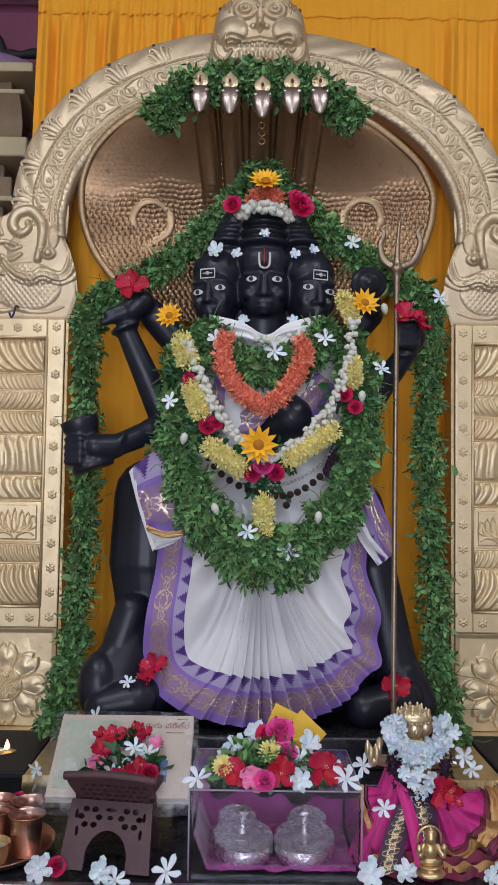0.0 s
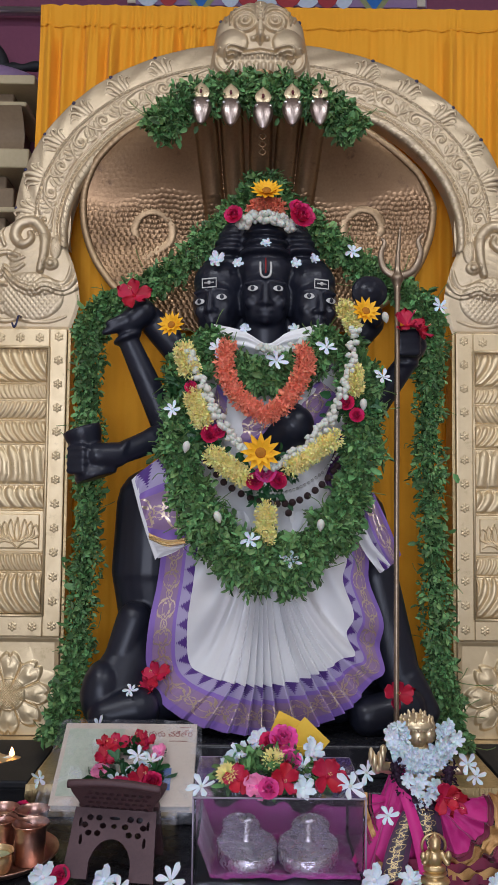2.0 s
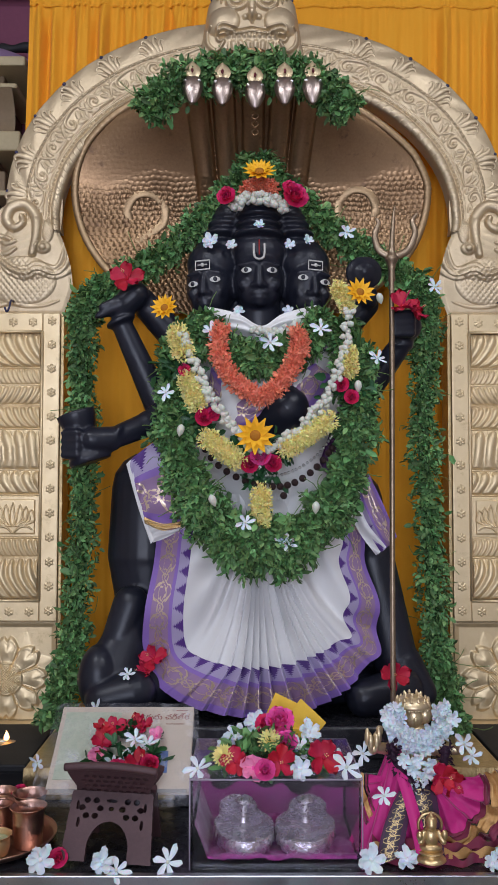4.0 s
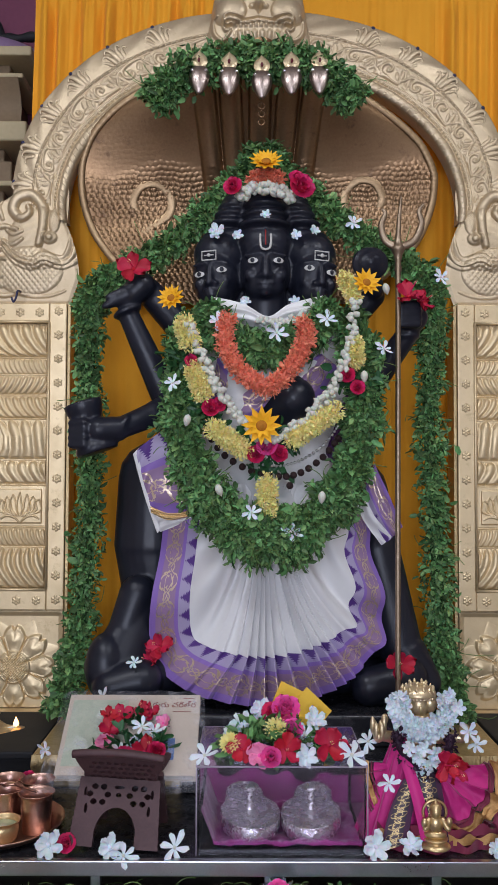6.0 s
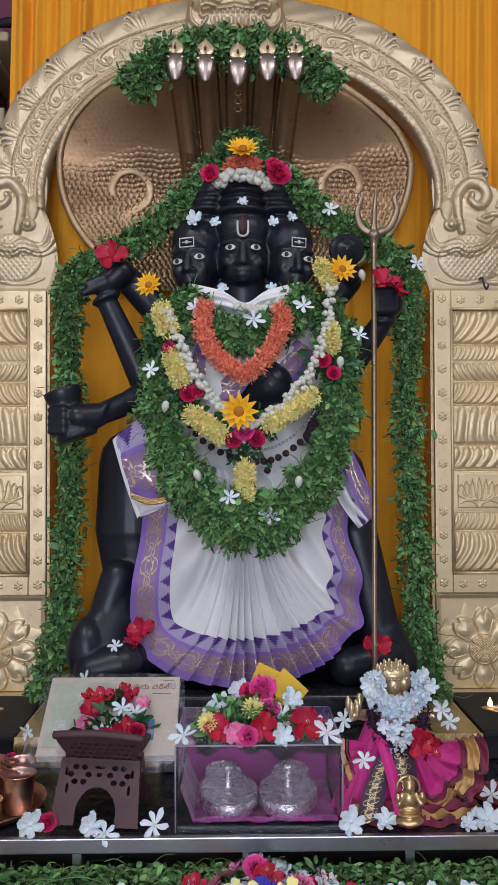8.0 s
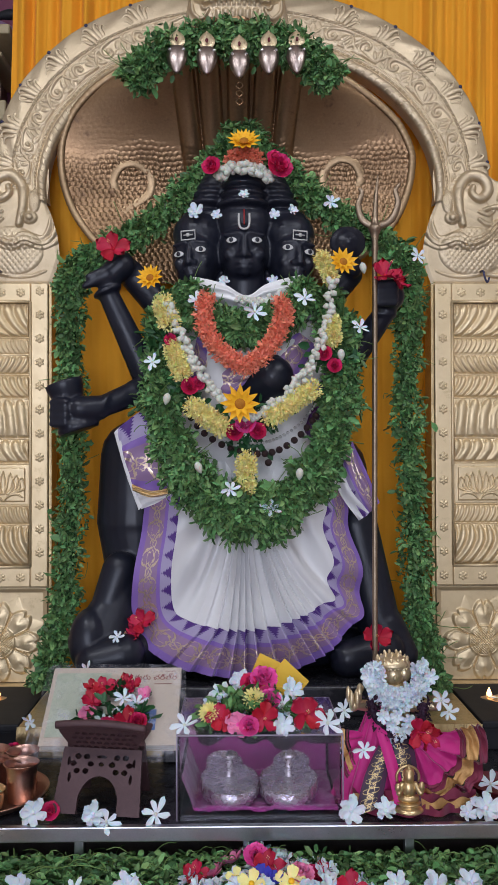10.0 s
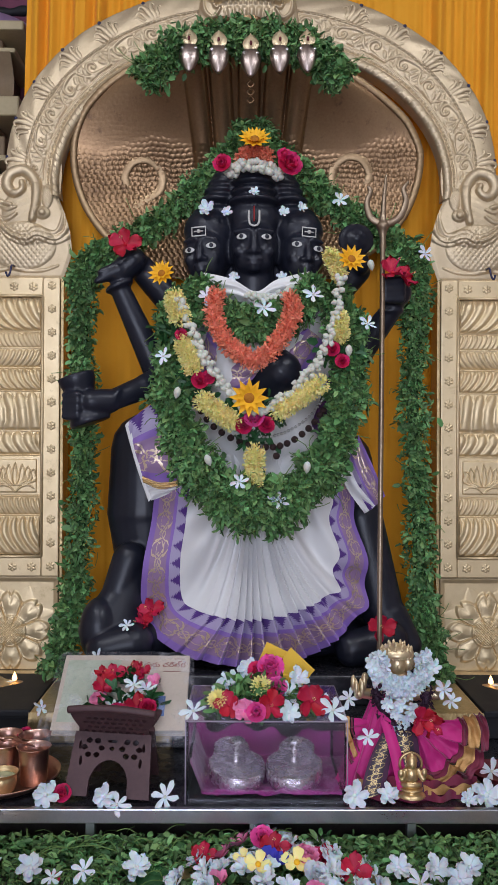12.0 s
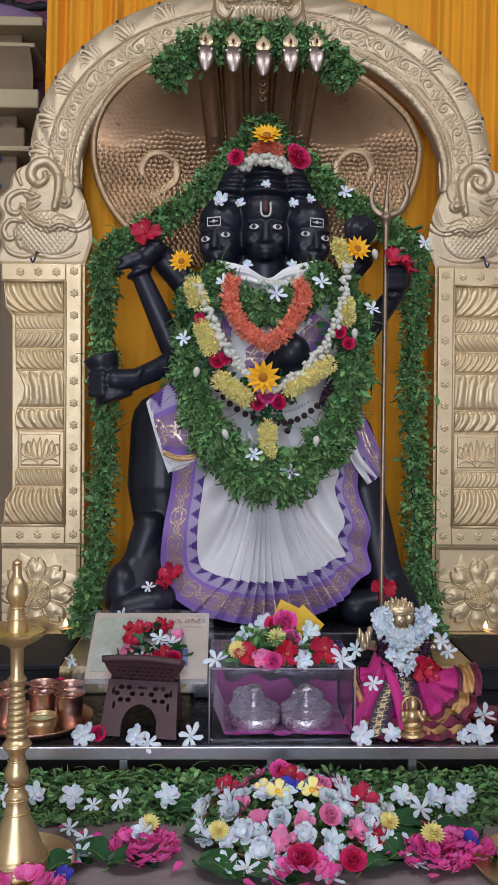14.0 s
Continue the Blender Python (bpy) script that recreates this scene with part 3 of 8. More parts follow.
_edge = np.clip((0.985 - _r) / 0.012, 0, 1) * np.clip((_r + 0.001) / 0.012, 0, 1)
part("arch_band", field(CX + _ix + (_ox - _ix) * _r, 2.425 - _h * _edge + 0.035 * (1 - _edge), _iz + (_oz - _iz) * _r), M_BRASS_PALE, arch)
part("arch_back", field(CX + _ix + (_ox - _ix) * _r[:, ::25], 2.455 + 0 * _r[:, ::25] + 0 * _th, _iz + (_oz - _iz) * _r[:, ::25], True), M_BRASS_PALE, arch)
def frond(x0, lean, tall, curl, fat):
    """One leaf of the acanthus sprays, rising from the beaded cord and rolling over at its tip."""
    pts = []
    for s in np.linspace(0, 1, 18):
        w = curl * 3.6 * max(0.0, s - 0.6) / 0.4
        pts.append(Vector((x0 + lean * s ** 1.4 + math.copysign(0.007, curl) * (1 - math.cos(w)), -0.001 - 0.003 * math.sin(math.pi * s), tall * min(s, 0.8) / 0.8 + 0.007 * math.sin(abs(w)))))
    return tube(pts, lambda s: fat * (0.35 + 0.75 * math.sin(math.pi * min(1, 0.1 + s))), 7, flat=0.55)


_plume = merge(frond(-0.004, 0.012, 0.050, 1, 0.0085), frond(-0.013, 0.002, 0.046, -1, 0.0070), frond(0.008, 0.016, 0.036, 1, 0.0072), frond(-0.021, -0.006, 0.030, -1, 0.0060), frond(0.019, 0.018, 0.020, 1, 0.0055))
_plume_mesh = mesh_of("plume", *_plume, M_BRASS_PALE)
_riv = mesh_of("rivet", *ball(0, 0, 0, 0.0055, 0.004, 0.0055, 10, 6), M_RIVET)
for _i in range(15):
    _t = 0.06 + (math.pi - 0.12) * _i / 14
    if 5 < _i < 9:
        continue
    _c1, _s1 = math.cos(_t), math.sin(_t)
    _a = Vector((IA * _c1, 0, IZ + IB * _s1))
    _b = Vector((OA * math.copysign(abs(_c1) ** 0.92, _c1), 0, OZ + OB * _s1))
    _p = _a.lerp(_b, 0.635)
    _d = _b - _a
    _m = Matrix.Translation((CX + _p.x, 2.4265, _p.z)) @ Matrix.Rotation(math.atan2(_d.x, _d.z), 4, "Y") @ Matrix.Rotation(-0.06, 4, "X") @ Matrix.Diagonal((0.95, 0.6, 0.9, 1))
    if _t > math.pi / 2:
        _m = _m @ Matrix.Diagonal((-1, 1, 1, 1))
    part("plume", _plume_mesh, None, arch).matrix_basis = _m
    _q = _a.lerp(_b, 0.955)
    part("rivet", _riv, None, arch).matrix_basis = Matrix.Translation((CX + _q.x, 2.436, _q.z))

# lion mask at the crown
_u = np.linspace(-1, 1, 150)[:, None]
_v = np.linspace(0, 1, 150)[None, :]
_hw = 0.145 - 0.035 * _v - 0.05 * np.clip((_v - 0.72) / 0.28, 0, 1) ** 2
_mx, _mz = _u * _hw, 2.632 + 0.225 * _v - 0.02 * np.abs(_u) ** 2 * _v


def dome(cx, cz, rx, rz):
    return np.sqrt(np.clip(1 - ((_mx - cx) / rx) ** 2 - ((_mz - cz) / rz) ** 2, 0, 1))


_mh = 0.040 * np.sqrt(np.clip(1 - _u ** 2, 0, 1)) * np.sqrt(np.clip(1 - (2 * _v - 1) ** 4, 0, 1))
_ax = np.abs(_mx)
for _sx in (-1, 1):
    # round ringed eyes under ribbed brows, full cheeks
    _mh = _mh + 0.018 * dome(_sx * 0.040, 2.783, 0.033, 0.031) - 0.013 * dome(_sx * 0.040, 2.783, 0.026, 0.024) + 0.016 * dome(_sx * 0.040, 2.783, 0.020, 0.018) - 0.010 * dome(_sx * 0.040, 2.783, 0.013, 0.012) + 0.010 * dome(_sx * 0.040, 2.783, 0.008, 0.008)
    _mh = _mh + 0.018 * dome(_sx * 0.078, 2.725, 0.046, 0.042)
for _o, _w in ((0.0, 0.0050), (0.011, 0.0045), (0.022, 0.0042)):
    _mh = np.maximum(_mh, _mh + ridge(_ax, _mz, [(0.006, 2.782 + _o), (0.020, 2.815 + _o), (0.050, 2.826 + _o), (0.078, 2.806 + _o), (0.082, 2.780 + _o)], _w, 0.008, 24))
_mh = _mh + ridge(_ax, _mz, [(0.092, 2.79), (0.098, 2.815), (0.088, 2.838), (0.070, 2.836), (0.072, 2.822)], 0.005, 0.007, 20)
# nose with flared nostrils, ribbed forehead crest
_mh = _mh + 0.016 * dome(0, 2.765, 0.011, 0.05) + 0.016 * dome(0, 2.738, 0.015, 0.014) + 0.010 * dome(0.017, 2.736, 0.010, 0.009) + 0.010 * dome(-0.017, 2.736, 0.010, 0.009)
_mh = _mh + 0.010 * dome(0, 2.835, 0.017, 0.045) * (0.5 + 0.5 * np.abs(np.sin((_mz - _ax * 0.9) * 330)))
# lips drawn into scrolls at the corners, a row of teeth and hanging whiskers
for _o, _t in ((0.0, 0.009), (-0.012, 0.007)):
    _mh = _mh + ridge(_ax, _mz, [(0.0, 2.708 + _o), (0.040, 2.703 + _o), (0.080, 2.711 + _o), (0.094, 2.700 + _o), (0.088, 2.686 + _o), (0.074, 2.688 + _o)], 0.0050, _t, 26)
_mh = _mh + 0.006 * np.abs(np.sin(_mx * 230)) * np.exp(-((_mz - 2.686) / 0.007) ** 2) * (_ax < 0.07)
_mh = _mh + 0.006 * np.abs(np.sin(_mx * 150 * (1 + (2.68 - _mz) * 3))) * np.clip((2.678 - _mz) / 0.01, 0, 1) * (_ax < 0.065)
_mh = _mh + ridge(_ax, _mz, [(0.075, 2.672), (0.095, 2.650), (0.118, 2.668), (0.122, 2.700), (0.112, 2.712)], 0.006, 0.008, 22)
part("lion_mask", field(CX - 0.012 + _mx, 2.418 - _mh, _mz), M_BRASS_PALE, arch, "embossed brass lion mask")
for _sx in (-1, 1):
    part("rivet", _riv, None, arch).matrix_basis = Matrix.Translation((CX - 0.012 + _sx * 0.108, 2.41, 2.80))


# water beast brackets between arch and pillars
def beast(side):
    X = np.linspace(0, 1, 150)[:, None]
    Z = np.linspace(0, 1, 190)[None, :]
    zz = 1.938 + 0.335 * Z
    inner = 0.497 + 0.03 * np.clip((Z - 0.35) / 0.3, 0, 1) ** 2 - 0.004 * np.sin(Z * 9) + 0.02 * np.clip((0.22 - Z) / 0.22, 0, 1)
    outer = 0.765 - 0.115 * np.clip((Z - 0.55) / 0.45, 0, 1) ** 1.3 + 0.008 * np.sin(Z * 26)
    xx = inner + (outer - inner) * X
    h = 0.006 * np.clip(X / 0.04, 0, 1) * np.clip((1 - X) / 0.04, 0, 1) * np.clip(Z / 0.03, 0, 1) * np.clip((1 - Z) / 0.3, 0, 1)

    def d(cx, cz, rx, rz):
        return np.sqrt(np.clip(1 - ((xx - cx) / rx) ** 2 - ((zz - cz) / rz) ** 2, 0, 1))
    # heavy rolled lip that sweeps round under the jaw, and the scaled belly below it
    h = h + 0.014 * d(0.60, 2.115, 0.085, 0.085)
    belly = d(0.628, 2.028, 0.092, 0.066)
    h = h + belly * (0.016 + 0.004 * np.abs(np.sin((xx + 0.8 * zz) * 215)) * np.abs(np.sin((xx - 0.8 * zz) * 215)))
    for off, tall in ((0.0, 0.014), (0.013, 0.008), (-0.011, 0.007)):
        h = h + ridge(xx, zz, [(0.512, 2.20), (0.506 + off * 0.4, 2.13 + off), (0.508 + off, 2.075 + off), (0.540, 2.050 + off), (0.585, 2.060 + off), (0.62, 2.045 + off), (0.665, 2.062 + off), (0.70, 2.10 + off)], 0.0075, tall, 40)
    # eye, hatched ear, curled trunk
    h = h + 0.014 * d(0.572, 2.118, 0.021, 0.018) + 0.010 * d(0.572, 2.118, 0.010, 0.009)
    h = h + 0.014 * d(0.560, 2.165, 0.016, 0.034) * (0.7 + 0.3 * np.abs(np.sin((xx + zz) * 480)) * np.abs(np.sin((xx - zz) * 480)))
    h = h + ridge(xx, zz, [(0.600, 2.10), (0.590, 2.15), (0.592, 2.20), (0.622, 2.236), (0.660, 2.228), (0.672, 2.195), (0.650, 2.172), (0.628, 2.185), (0.632, 2.205)], 0.016, 0.024, 50)
    for line, wd, tall in (([(0.66, 2.14), (0.70, 2.15), (0.735, 2.13), (0.735, 2.095), (0.71, 2.085), (0.70, 2.105)], 0.009, 0.013), ([(0.69, 2.06), (0.73, 2.065), (0.75, 2.04), (0.738, 2.012), (0.716, 2.018), (0.718, 2.036)], 0.008, 0.012),
                           ([(0.65, 1.972), (0.69, 1.962), (0.73, 1.972), (0.748, 1.995)], 0.007, 0.009), ([(0.70, 2.17), (0.712, 2.205), (0.70, 2.225)], 0.007, 0.009), ([(0.645, 2.115), (0.675, 2.10), (0.70, 2.115)], 0.007, 0.010),
                           ([(0.645, 2.135), (0.672, 2.128), (0.690, 2.14)], 0.006, 0.008), ([(0.53, 1.975), (0.57, 1.962), (0.62, 1.960), (0.66, 1.966)], 0.005, 0.005), ([(0.70, 1.985), (0.71, 2.005), (0.695, 2.015)], 0.006, 0.007)):
        h = h + ridge(xx, zz, line, wd, tall, 24)
    h = h + 0.0015 * np.abs(np.sin(zz * 150 + xx * 60)) * d(0.60, 2.125, 0.06, 0.07)
    ob = part("beast_bracket", field(CX + side * xx, 2.425 - 0.62 * h, zz, side > 0), M_BRASS_PALE, arch, "embossed brass water beast")
    hook = smooth_line([(CX + side * 0.645, 2.40, 1.968), (CX + side * 0.645, 2.375, 1.965), (CX + side * 0.648, 2.37, 1.945), (CX + side * 0.655, 2.372, 1.935), (CX + side * 0.662, 2.378, 1.948)], 18)
    part("hook", tube(hook, 0.0028, 8), M_RIVET, arch, "bent dark iron hook")


beast(-1)
beast(1)

# ---- pillars ----
_rx = np.linspace(0, 0.0130, 8)[:, None]
_ra = np.linspace(0, 2 * math.pi, 31)[None, :]
_rh = 0.0003 + 0.0030 * np.sqrt(np.clip(1 - (_rx / 0.0045) ** 2, 0, 1)) + 0.0026 * np.sin(math.pi * np.clip((_rx - 0.003) / 0.010, 0, 1)) * (0.25 + 0.75 * np.abs(np.sin(3 * _ra)))
_rosette = mesh_of("rosette", *field(_rx * np.cos(_ra) * (0.72 + 0.28 * np.abs(np.sin(3 * _ra))), -_rh, _rx * np.sin(_ra) * (0.72 + 0.28 * np.abs(np.sin(3 * _ra))), True), M_BRASS_SHEET)


def band_petals(s, v, n, lean, power=0.6):
    """Gadroons side by side, all leaning one way; s 0..1 across, v 0 at the foot; each with a rolled tip and a raised seam."""
    q = s * n + lean * (1 - (1 - v) ** 2)
    f = q % 1
    body = np.clip(np.sin(math.pi * f), 0, 1) ** power
    tip = np.clip((1 - v - 0.20 * (2 * f - 1) ** 2) / 0.14, 0, 1) ** 0.5
    seam = np.exp(-((np.minimum(f, 1 - f)) / 0.07) ** 2)
    return body * tip * np.clip(v / 0.08, 0, 1) ** 0.5 * (0.75 + 0.25 * np.sin(math.pi * np.clip(v, 0, 1))) + 0.30 * seam * np.clip(v * (1 - v) * 8, 0, 1)


def pillar(side):
    ob = thing("brass_pillar", "embossed brass pillar panel with petal bands and rosettes", "pillar", "pillars of the arch")
    x0, x1 = 0.521, 0.752
    lo, hi = sorted((CX + side * x0, CX + side * x1))
    clo, chi = sorted((CX + side * (x0 + 0.004), CX + side * 0.716))
    part("core", block(clo, chi, 2.43, 2.50, 0.866, 1.938, 0.003), M_BRASS_SHEET, ob)
    # frame
    pz0, pz1, pw = 1.178, 1.888, 0.046
    fr = []
    for a, b, c, d in ((x0, x0 + pw, 1.124, 1.938), (x0 + pw, x1, 1.124, pz0), (x0 + pw, x1, pz1, 1.938)):
        l2, h2 = sorted((CX + side * a, CX + side * b))
        fr.append(block(l2, h2, 2.402, 2.44, c, d, 0.003))
    part("frame", merge(*fr), M_BRASS_SHEET, ob)
    lip = [(x1, pz0), (x0 + pw, pz0), (x0 + pw, pz1), (x1, pz1)]
    for (ax, az), (bx, bz) in zip(lip, lip[1:]):
        part("bead_moulding", tube([Vector((CX + side * ax, 2.402, az)), Vector((CX + side * bx, 2.402, bz))], 0.0042, 8), M_BRASS_SHEET, ob)
    strip = sorted((CX + side * (x0 - 0.010), CX + side * (x0 - 0.001)))
    part("edge_strip", block(strip[0], strip[1], 2.408, 2.48, 0.95, 1.935, 0.002), M_DAIS, ob, "narrow bright brass edge strip")
    # embossed panel
    s = np.linspace(0, 1, 150)[:, None]
    v = np.linspace(0, 1, 620)[None, :]
    # the free edge follows the bands; the relief stops at a baluster outline
    edge = np.interp(v, (0, 0.10, 0.14, 0.86, 0.90, 1.0), (0.747, 0.741, 0.722, 0.722, 0.741, 0.747))
    xin = x0 + pw + 0.003
    xs = xin + (edge - xin) * s
    stop = np.interp(v, (0, 0.09, 0.15, 0.16, 0.22, 0.23, 0.385, 0.39, 0.44, 0.49, 0.52, 0.57, 0.62, 0.64, 0.70, 0.73, 0.86, 0.90, 1.0), (0.745, 0.738, 0.716, 0.712, 0.712, 0.705, 0.705, 0.710, 0.714, 0.706, 0.690, 0.687, 0.702, 0.712, 0.710, 0.714, 0.714, 0.738, 0.745))
    q = np.clip((xs - xin) / (stop - xin), 0, 1.001)
    on = np.clip((stop - xs) / 0.004, 0, 1) * np.clip((xs - xin) / 0.003, 0, 1)
    h = 0 * xs
    bands = ((0.0, 0.150, 6.6, 2.0, 0.013), (0.158, 0.222, 10, 1.2, 0.007), (0.392, 0.478, 4.9, 0.9, 0.010), (0.484, 0.632, 3.9, 0.35, 0.010),
             (0.640, 0.722, 7.3, 1.7, 0.010), (0.730, 0.800, 8.6, -1.6, 0.008), (0.807, 0.864, 11, 1.2, 0.006), (0.872, 1.0, 5.8, 1.7, 0.013))
    for a, b, n, lean, hh in bands:
        inside = (v >= a) & (v <= b)
        vv = np.clip((v - a) / (b - a), 0, 1)
        h = h + inside * (hh * band_petals(1 - q, vv, n, lean) + 0.40 * hh * np.sin(math.pi * vv) + 0.3 * hh * np.sqrt(np.clip(1 - (2 * q - 1) ** 2, 0, 1)))
    # lotus on a framed plate, its petals drawn as raised outlines
    lot = (v > 0.232) & (v < 0.382)
    lv, lu = (v - 0.307) * (pz1 - pz0), xs - (xin + 0.069)
    plate = np.clip((0.058 - np.abs(lu)) / 0.003, 0, 1) * np.clip((0.047 - np.abs(lv)) / 0.003, 0, 1)
    rel = 0.004 * plate
    for cu, tall, wide in ((0.0, 0.036, 0.013), (0.016, 0.032, 0.017), (0.030, 0.026, 0.020), (0.043, 0.018, 0.020)):
        for sg in ((1,) if cu == 0 else (1, -1)):
            rel = rel + ridge(lu * sg, lv, [(cu * 0.25, -0.026), (cu - 0.45 * wide, -0.010), (cu - 0.2 * wide, tall * 0.5), (cu * 1.15, tall)], 0.0021, 0.0036, 16) + ridge(lu * sg, lv, [(cu * 0.4, -0.026), (cu + 0.6 * wide, -0.012), (cu + 0.55 * wide, tall * 0.4), (cu * 1.15, tall)], 0.0021, 0.0036, 16)
    rel = rel + ridge(np.abs(lu), lv, [(0.0, -0.045), (0.016, -0.030), (0.036, -0.026), (0.050, -0.034)], 0.0024, 0.004, 16)
    h = h + lot * (rel * plate + 0.003)
    for zz in (0.154, 0.227, 0.387, 0.481, 0.636, 0.726, 0.8035, 0.868):
        h = h + 0.005 * np.exp(-((v - zz) / 0.0026) ** 2)
    h = h * on + 0.002 * np.exp(-((xs - edge) / 0.002) ** 2)
    part("embossed_panel", field(CX + side * xs, 2.4125 - h, pz0 + 0.004 + (pz1 - pz0 - 0.008) * v + 0 * s, side > 0), M_BRASS_SHEET, ob)
    part("panel_back", field(CX + side * xs[:, ::20], 2.4285 + 0 * xs[:, ::20], pz0 + 0.004 + (pz1 - pz0 - 0.008) * v[:, ::20] + 0 * s, side < 0), M_BRASS_SHEET, ob)
    for i in range(13):
        part("rosette", _rosette, None, ob).matrix_basis = Matrix.Translation((CX + side * (x0 + 0.021), 2.402, 1.152 + 0.0637 * i))
    for zz in (1.150, 1.913):
        for i in range(3):
            part("rosette", _rosette, None, ob).matrix_basis = Matrix.Translation((CX + side * (x0 + 0.072 + 0.052 * i), 2.402, zz))
    # lotus block at the foot
    xs = np.linspace(x0 + 0.003, x1, 190)[:, None]
    zs = np.linspace(0.868, 1.120, 200)[None, :]
    cx, cz = 0.651, 0.975
    dx, dz = xs - cx, zs - cz
    r, a = np.sqrt(dx ** 2 + dz ** 2) / 0.112, np.arctan2(dz, dx)
    k = np.abs(((a / (2 * math.pi) * 8 + 0.5) % 1) - 0.5) * 2
    out = 1.0 - 0.30 * k ** 2 - 0.10 * np.exp(-(k / 0.12) ** 2)
    pet = np.clip(1 - (r / out) ** 8, 0, 1)
    hh = 0.010 * pet * np.sqrt(np.clip(1 - (k * (1.18 - 0.2 * r)) ** 4, 0, 1)) * np.clip(r / 0.4, 0, 1)
    hh = hh + 0.005 * pet * np.exp(-((r / out - 0.93) / 0.06) ** 2) + 0.004 * pet * np.exp(-((k - 0.86) / 0.08) ** 2) * (r > 0.36) + 0.003 * pet * np.exp(-((r - 0.62) / 0.10) ** 2) * np.exp(-(k / 0.4) ** 2)
    k2 = np.abs(((a / (2 * math.pi) * 8) % 1) - 0.5) * 2
    sep = np.clip(1.16 - r - 0.40 * k2, 0, 1) * (r > 0.75)
    hh = hh + 0.0035 * np.sqrt(sep) * (1 - pet)
    disc = np.sqrt(np.clip(1 - (r / 0.33) ** 4, 0, 1))
    hh = hh + disc * (0.014 + 0.003 * np.sin(dx * 900) * np.sin(dz * 900)) + 0.006 * np.exp(-((r - 0.35) / 0.03) ** 2)
    inset = np.clip((xs - x0 - 0.003) / 0.012, 0, 1) * np.clip((1.118 - zs) / 0.01, 0, 1)
    hh = hh * inset + 0.006 * (1 - inset)
    part("lotus_block", field(CX + side * xs + 0 * zs, 2.418 - hh, zs + 0 * xs, side > 0), M_BRASS_SHEET, ob, "large embossed eight-petalled lotus")
    part("foot_block", block(lo - 0.01, hi + 0.01, 2.375, 2.50, 0.80, 0.866, 0.004), M_BRASS_SHEET, ob)
    return ob


pillar(-1)
pillar(1)

# ---- serpent hood ----
hood = thing("serpent_hood", "beaten copper five-headed serpent hood with scales", "serpent hood")
HX = 0.046


def hood_half(z):
    ks = ((1.95, 0.22), (2.03, 0.36), (2.10, 0.425), (2.18, 0.468), (2.28, 0.487), (2.37, 0.472), (2.44, 0.42), (2.50, 0.335), (2.545, 0.22), (2.57, 0.10))
    return np.interp(z, [k[0] for k in ks], [k[1] for k in ks])


_hu = np.linspace(-1, 1, 420)[:, None]
_hv = np.linspace(0, 1, 330)[None, :]
_zz = 1.95 + 0.62 * _hv
_kz = np.linspace(1.95, 2.57, 40)
_half = np.interp(_zz, _kz, np.convolve(np.pad(hood_half(_kz), 3, mode="edge"), np.ones(7) / 7, "valid"))
_xx = _hu * _half * np.where(_hu > 0, np.interp(_zz, (2.30, 2.38, 2.44, 2.50, 2.57), (1.0, 0.96, 0.895, 0.82, 0.78)), 1.0)
_yy = 2.455 + 0.045 * (1 - _hu ** 2) - 0.25 * np.clip((_zz - 2.17) / 0.39, 0, 1) ** 1.9 * (1 - 0.6 * np.abs(_hu) ** 3)
_zz0 = _zz
_zz = _zz + 0.0022 * np.sin(_xx * 63 + 9 * _zz) + 0.0012 * np.sin(_xx * 171)
_row = np.floor(_zz / 0.0125)
_col = (_xx + 0.0016 * np.sin(_row * 2.7) + 0.0012 * np.sin(_zz * 140)) / 0.0160 + 0.5 * (_row % 2)
_sx2 = _col % 1 - 0.5
_sz2 = (_zz / 0.0125) % 1
_beat = 0.55 + 0.45 * np.sin(np.floor(_col) * 12.9 + _row * 7.3)
_scale_amt = np.clip((2.33 - _zz + 0.02 * np.sin(_xx * 19)) / 0.05, 0.06, 1) * np.clip((np.abs(_xx) - 0.0) / 0.02, 0, 1)
_sh = (0.0028 + 0.0014 * _beat) * np.sqrt(np.clip(1 - (2 * _sx2) ** 2 * 0.9 - (_sz2 - 0.65) ** 2 * 1.6, 0, 1)) * _scale_amt
for _hx in (-0.145, -0.075, 0.004, 0.078, 0.146):
    _sh = _sh + 0.026 * np.sqrt(np.clip(1 - ((_xx - _hx * (1 - 0.25 * np.clip((2.5 - _zz) / 0.3, 0, 1))) / 0.030) ** 2, 0, 1)) * np.clip((_zz - 2.20) / 0.12, 0, 1)
part("hood_shell", field(HX + _xx, _yy - _sh, _zz0), M_COPPER_HOOD, hood)
_rim = [Vector((HX + s * float(np.interp(z, _kz, np.convolve(np.pad(hood_half(_kz), 3, mode="edge"), np.ones(7) / 7, "valid"))), 2.452 - 0.100 * max(0, (z - 2.17) / 0.39) ** 1.9, z)) for s, zs in ((-1, np.linspace(1.95, 2.57, 44)), (1, np.linspace(2.57, 1.95, 44))) for z in zs]
_rim = [p if p.x < HX else Vector((HX + (p.x - HX) * float(np.interp(p.z, (2.30, 2.38, 2.44, 2.50, 2.57), (1.0, 0.96, 0.895, 0.82, 0.78))), p.y, p.z)) for p in _rim]
_rim = smooth_line(_rim, 520)
part("hood_rim", tube(_rim, lambda s: 0.0092 + 0.0013 * (abs(math.sin(s * 300 + 0.4 * math.sin(s * 61))) ** 0.5), 10, flat=0.55), M_HOODRIM, hood, "pale edge of overlapping rolled scales")
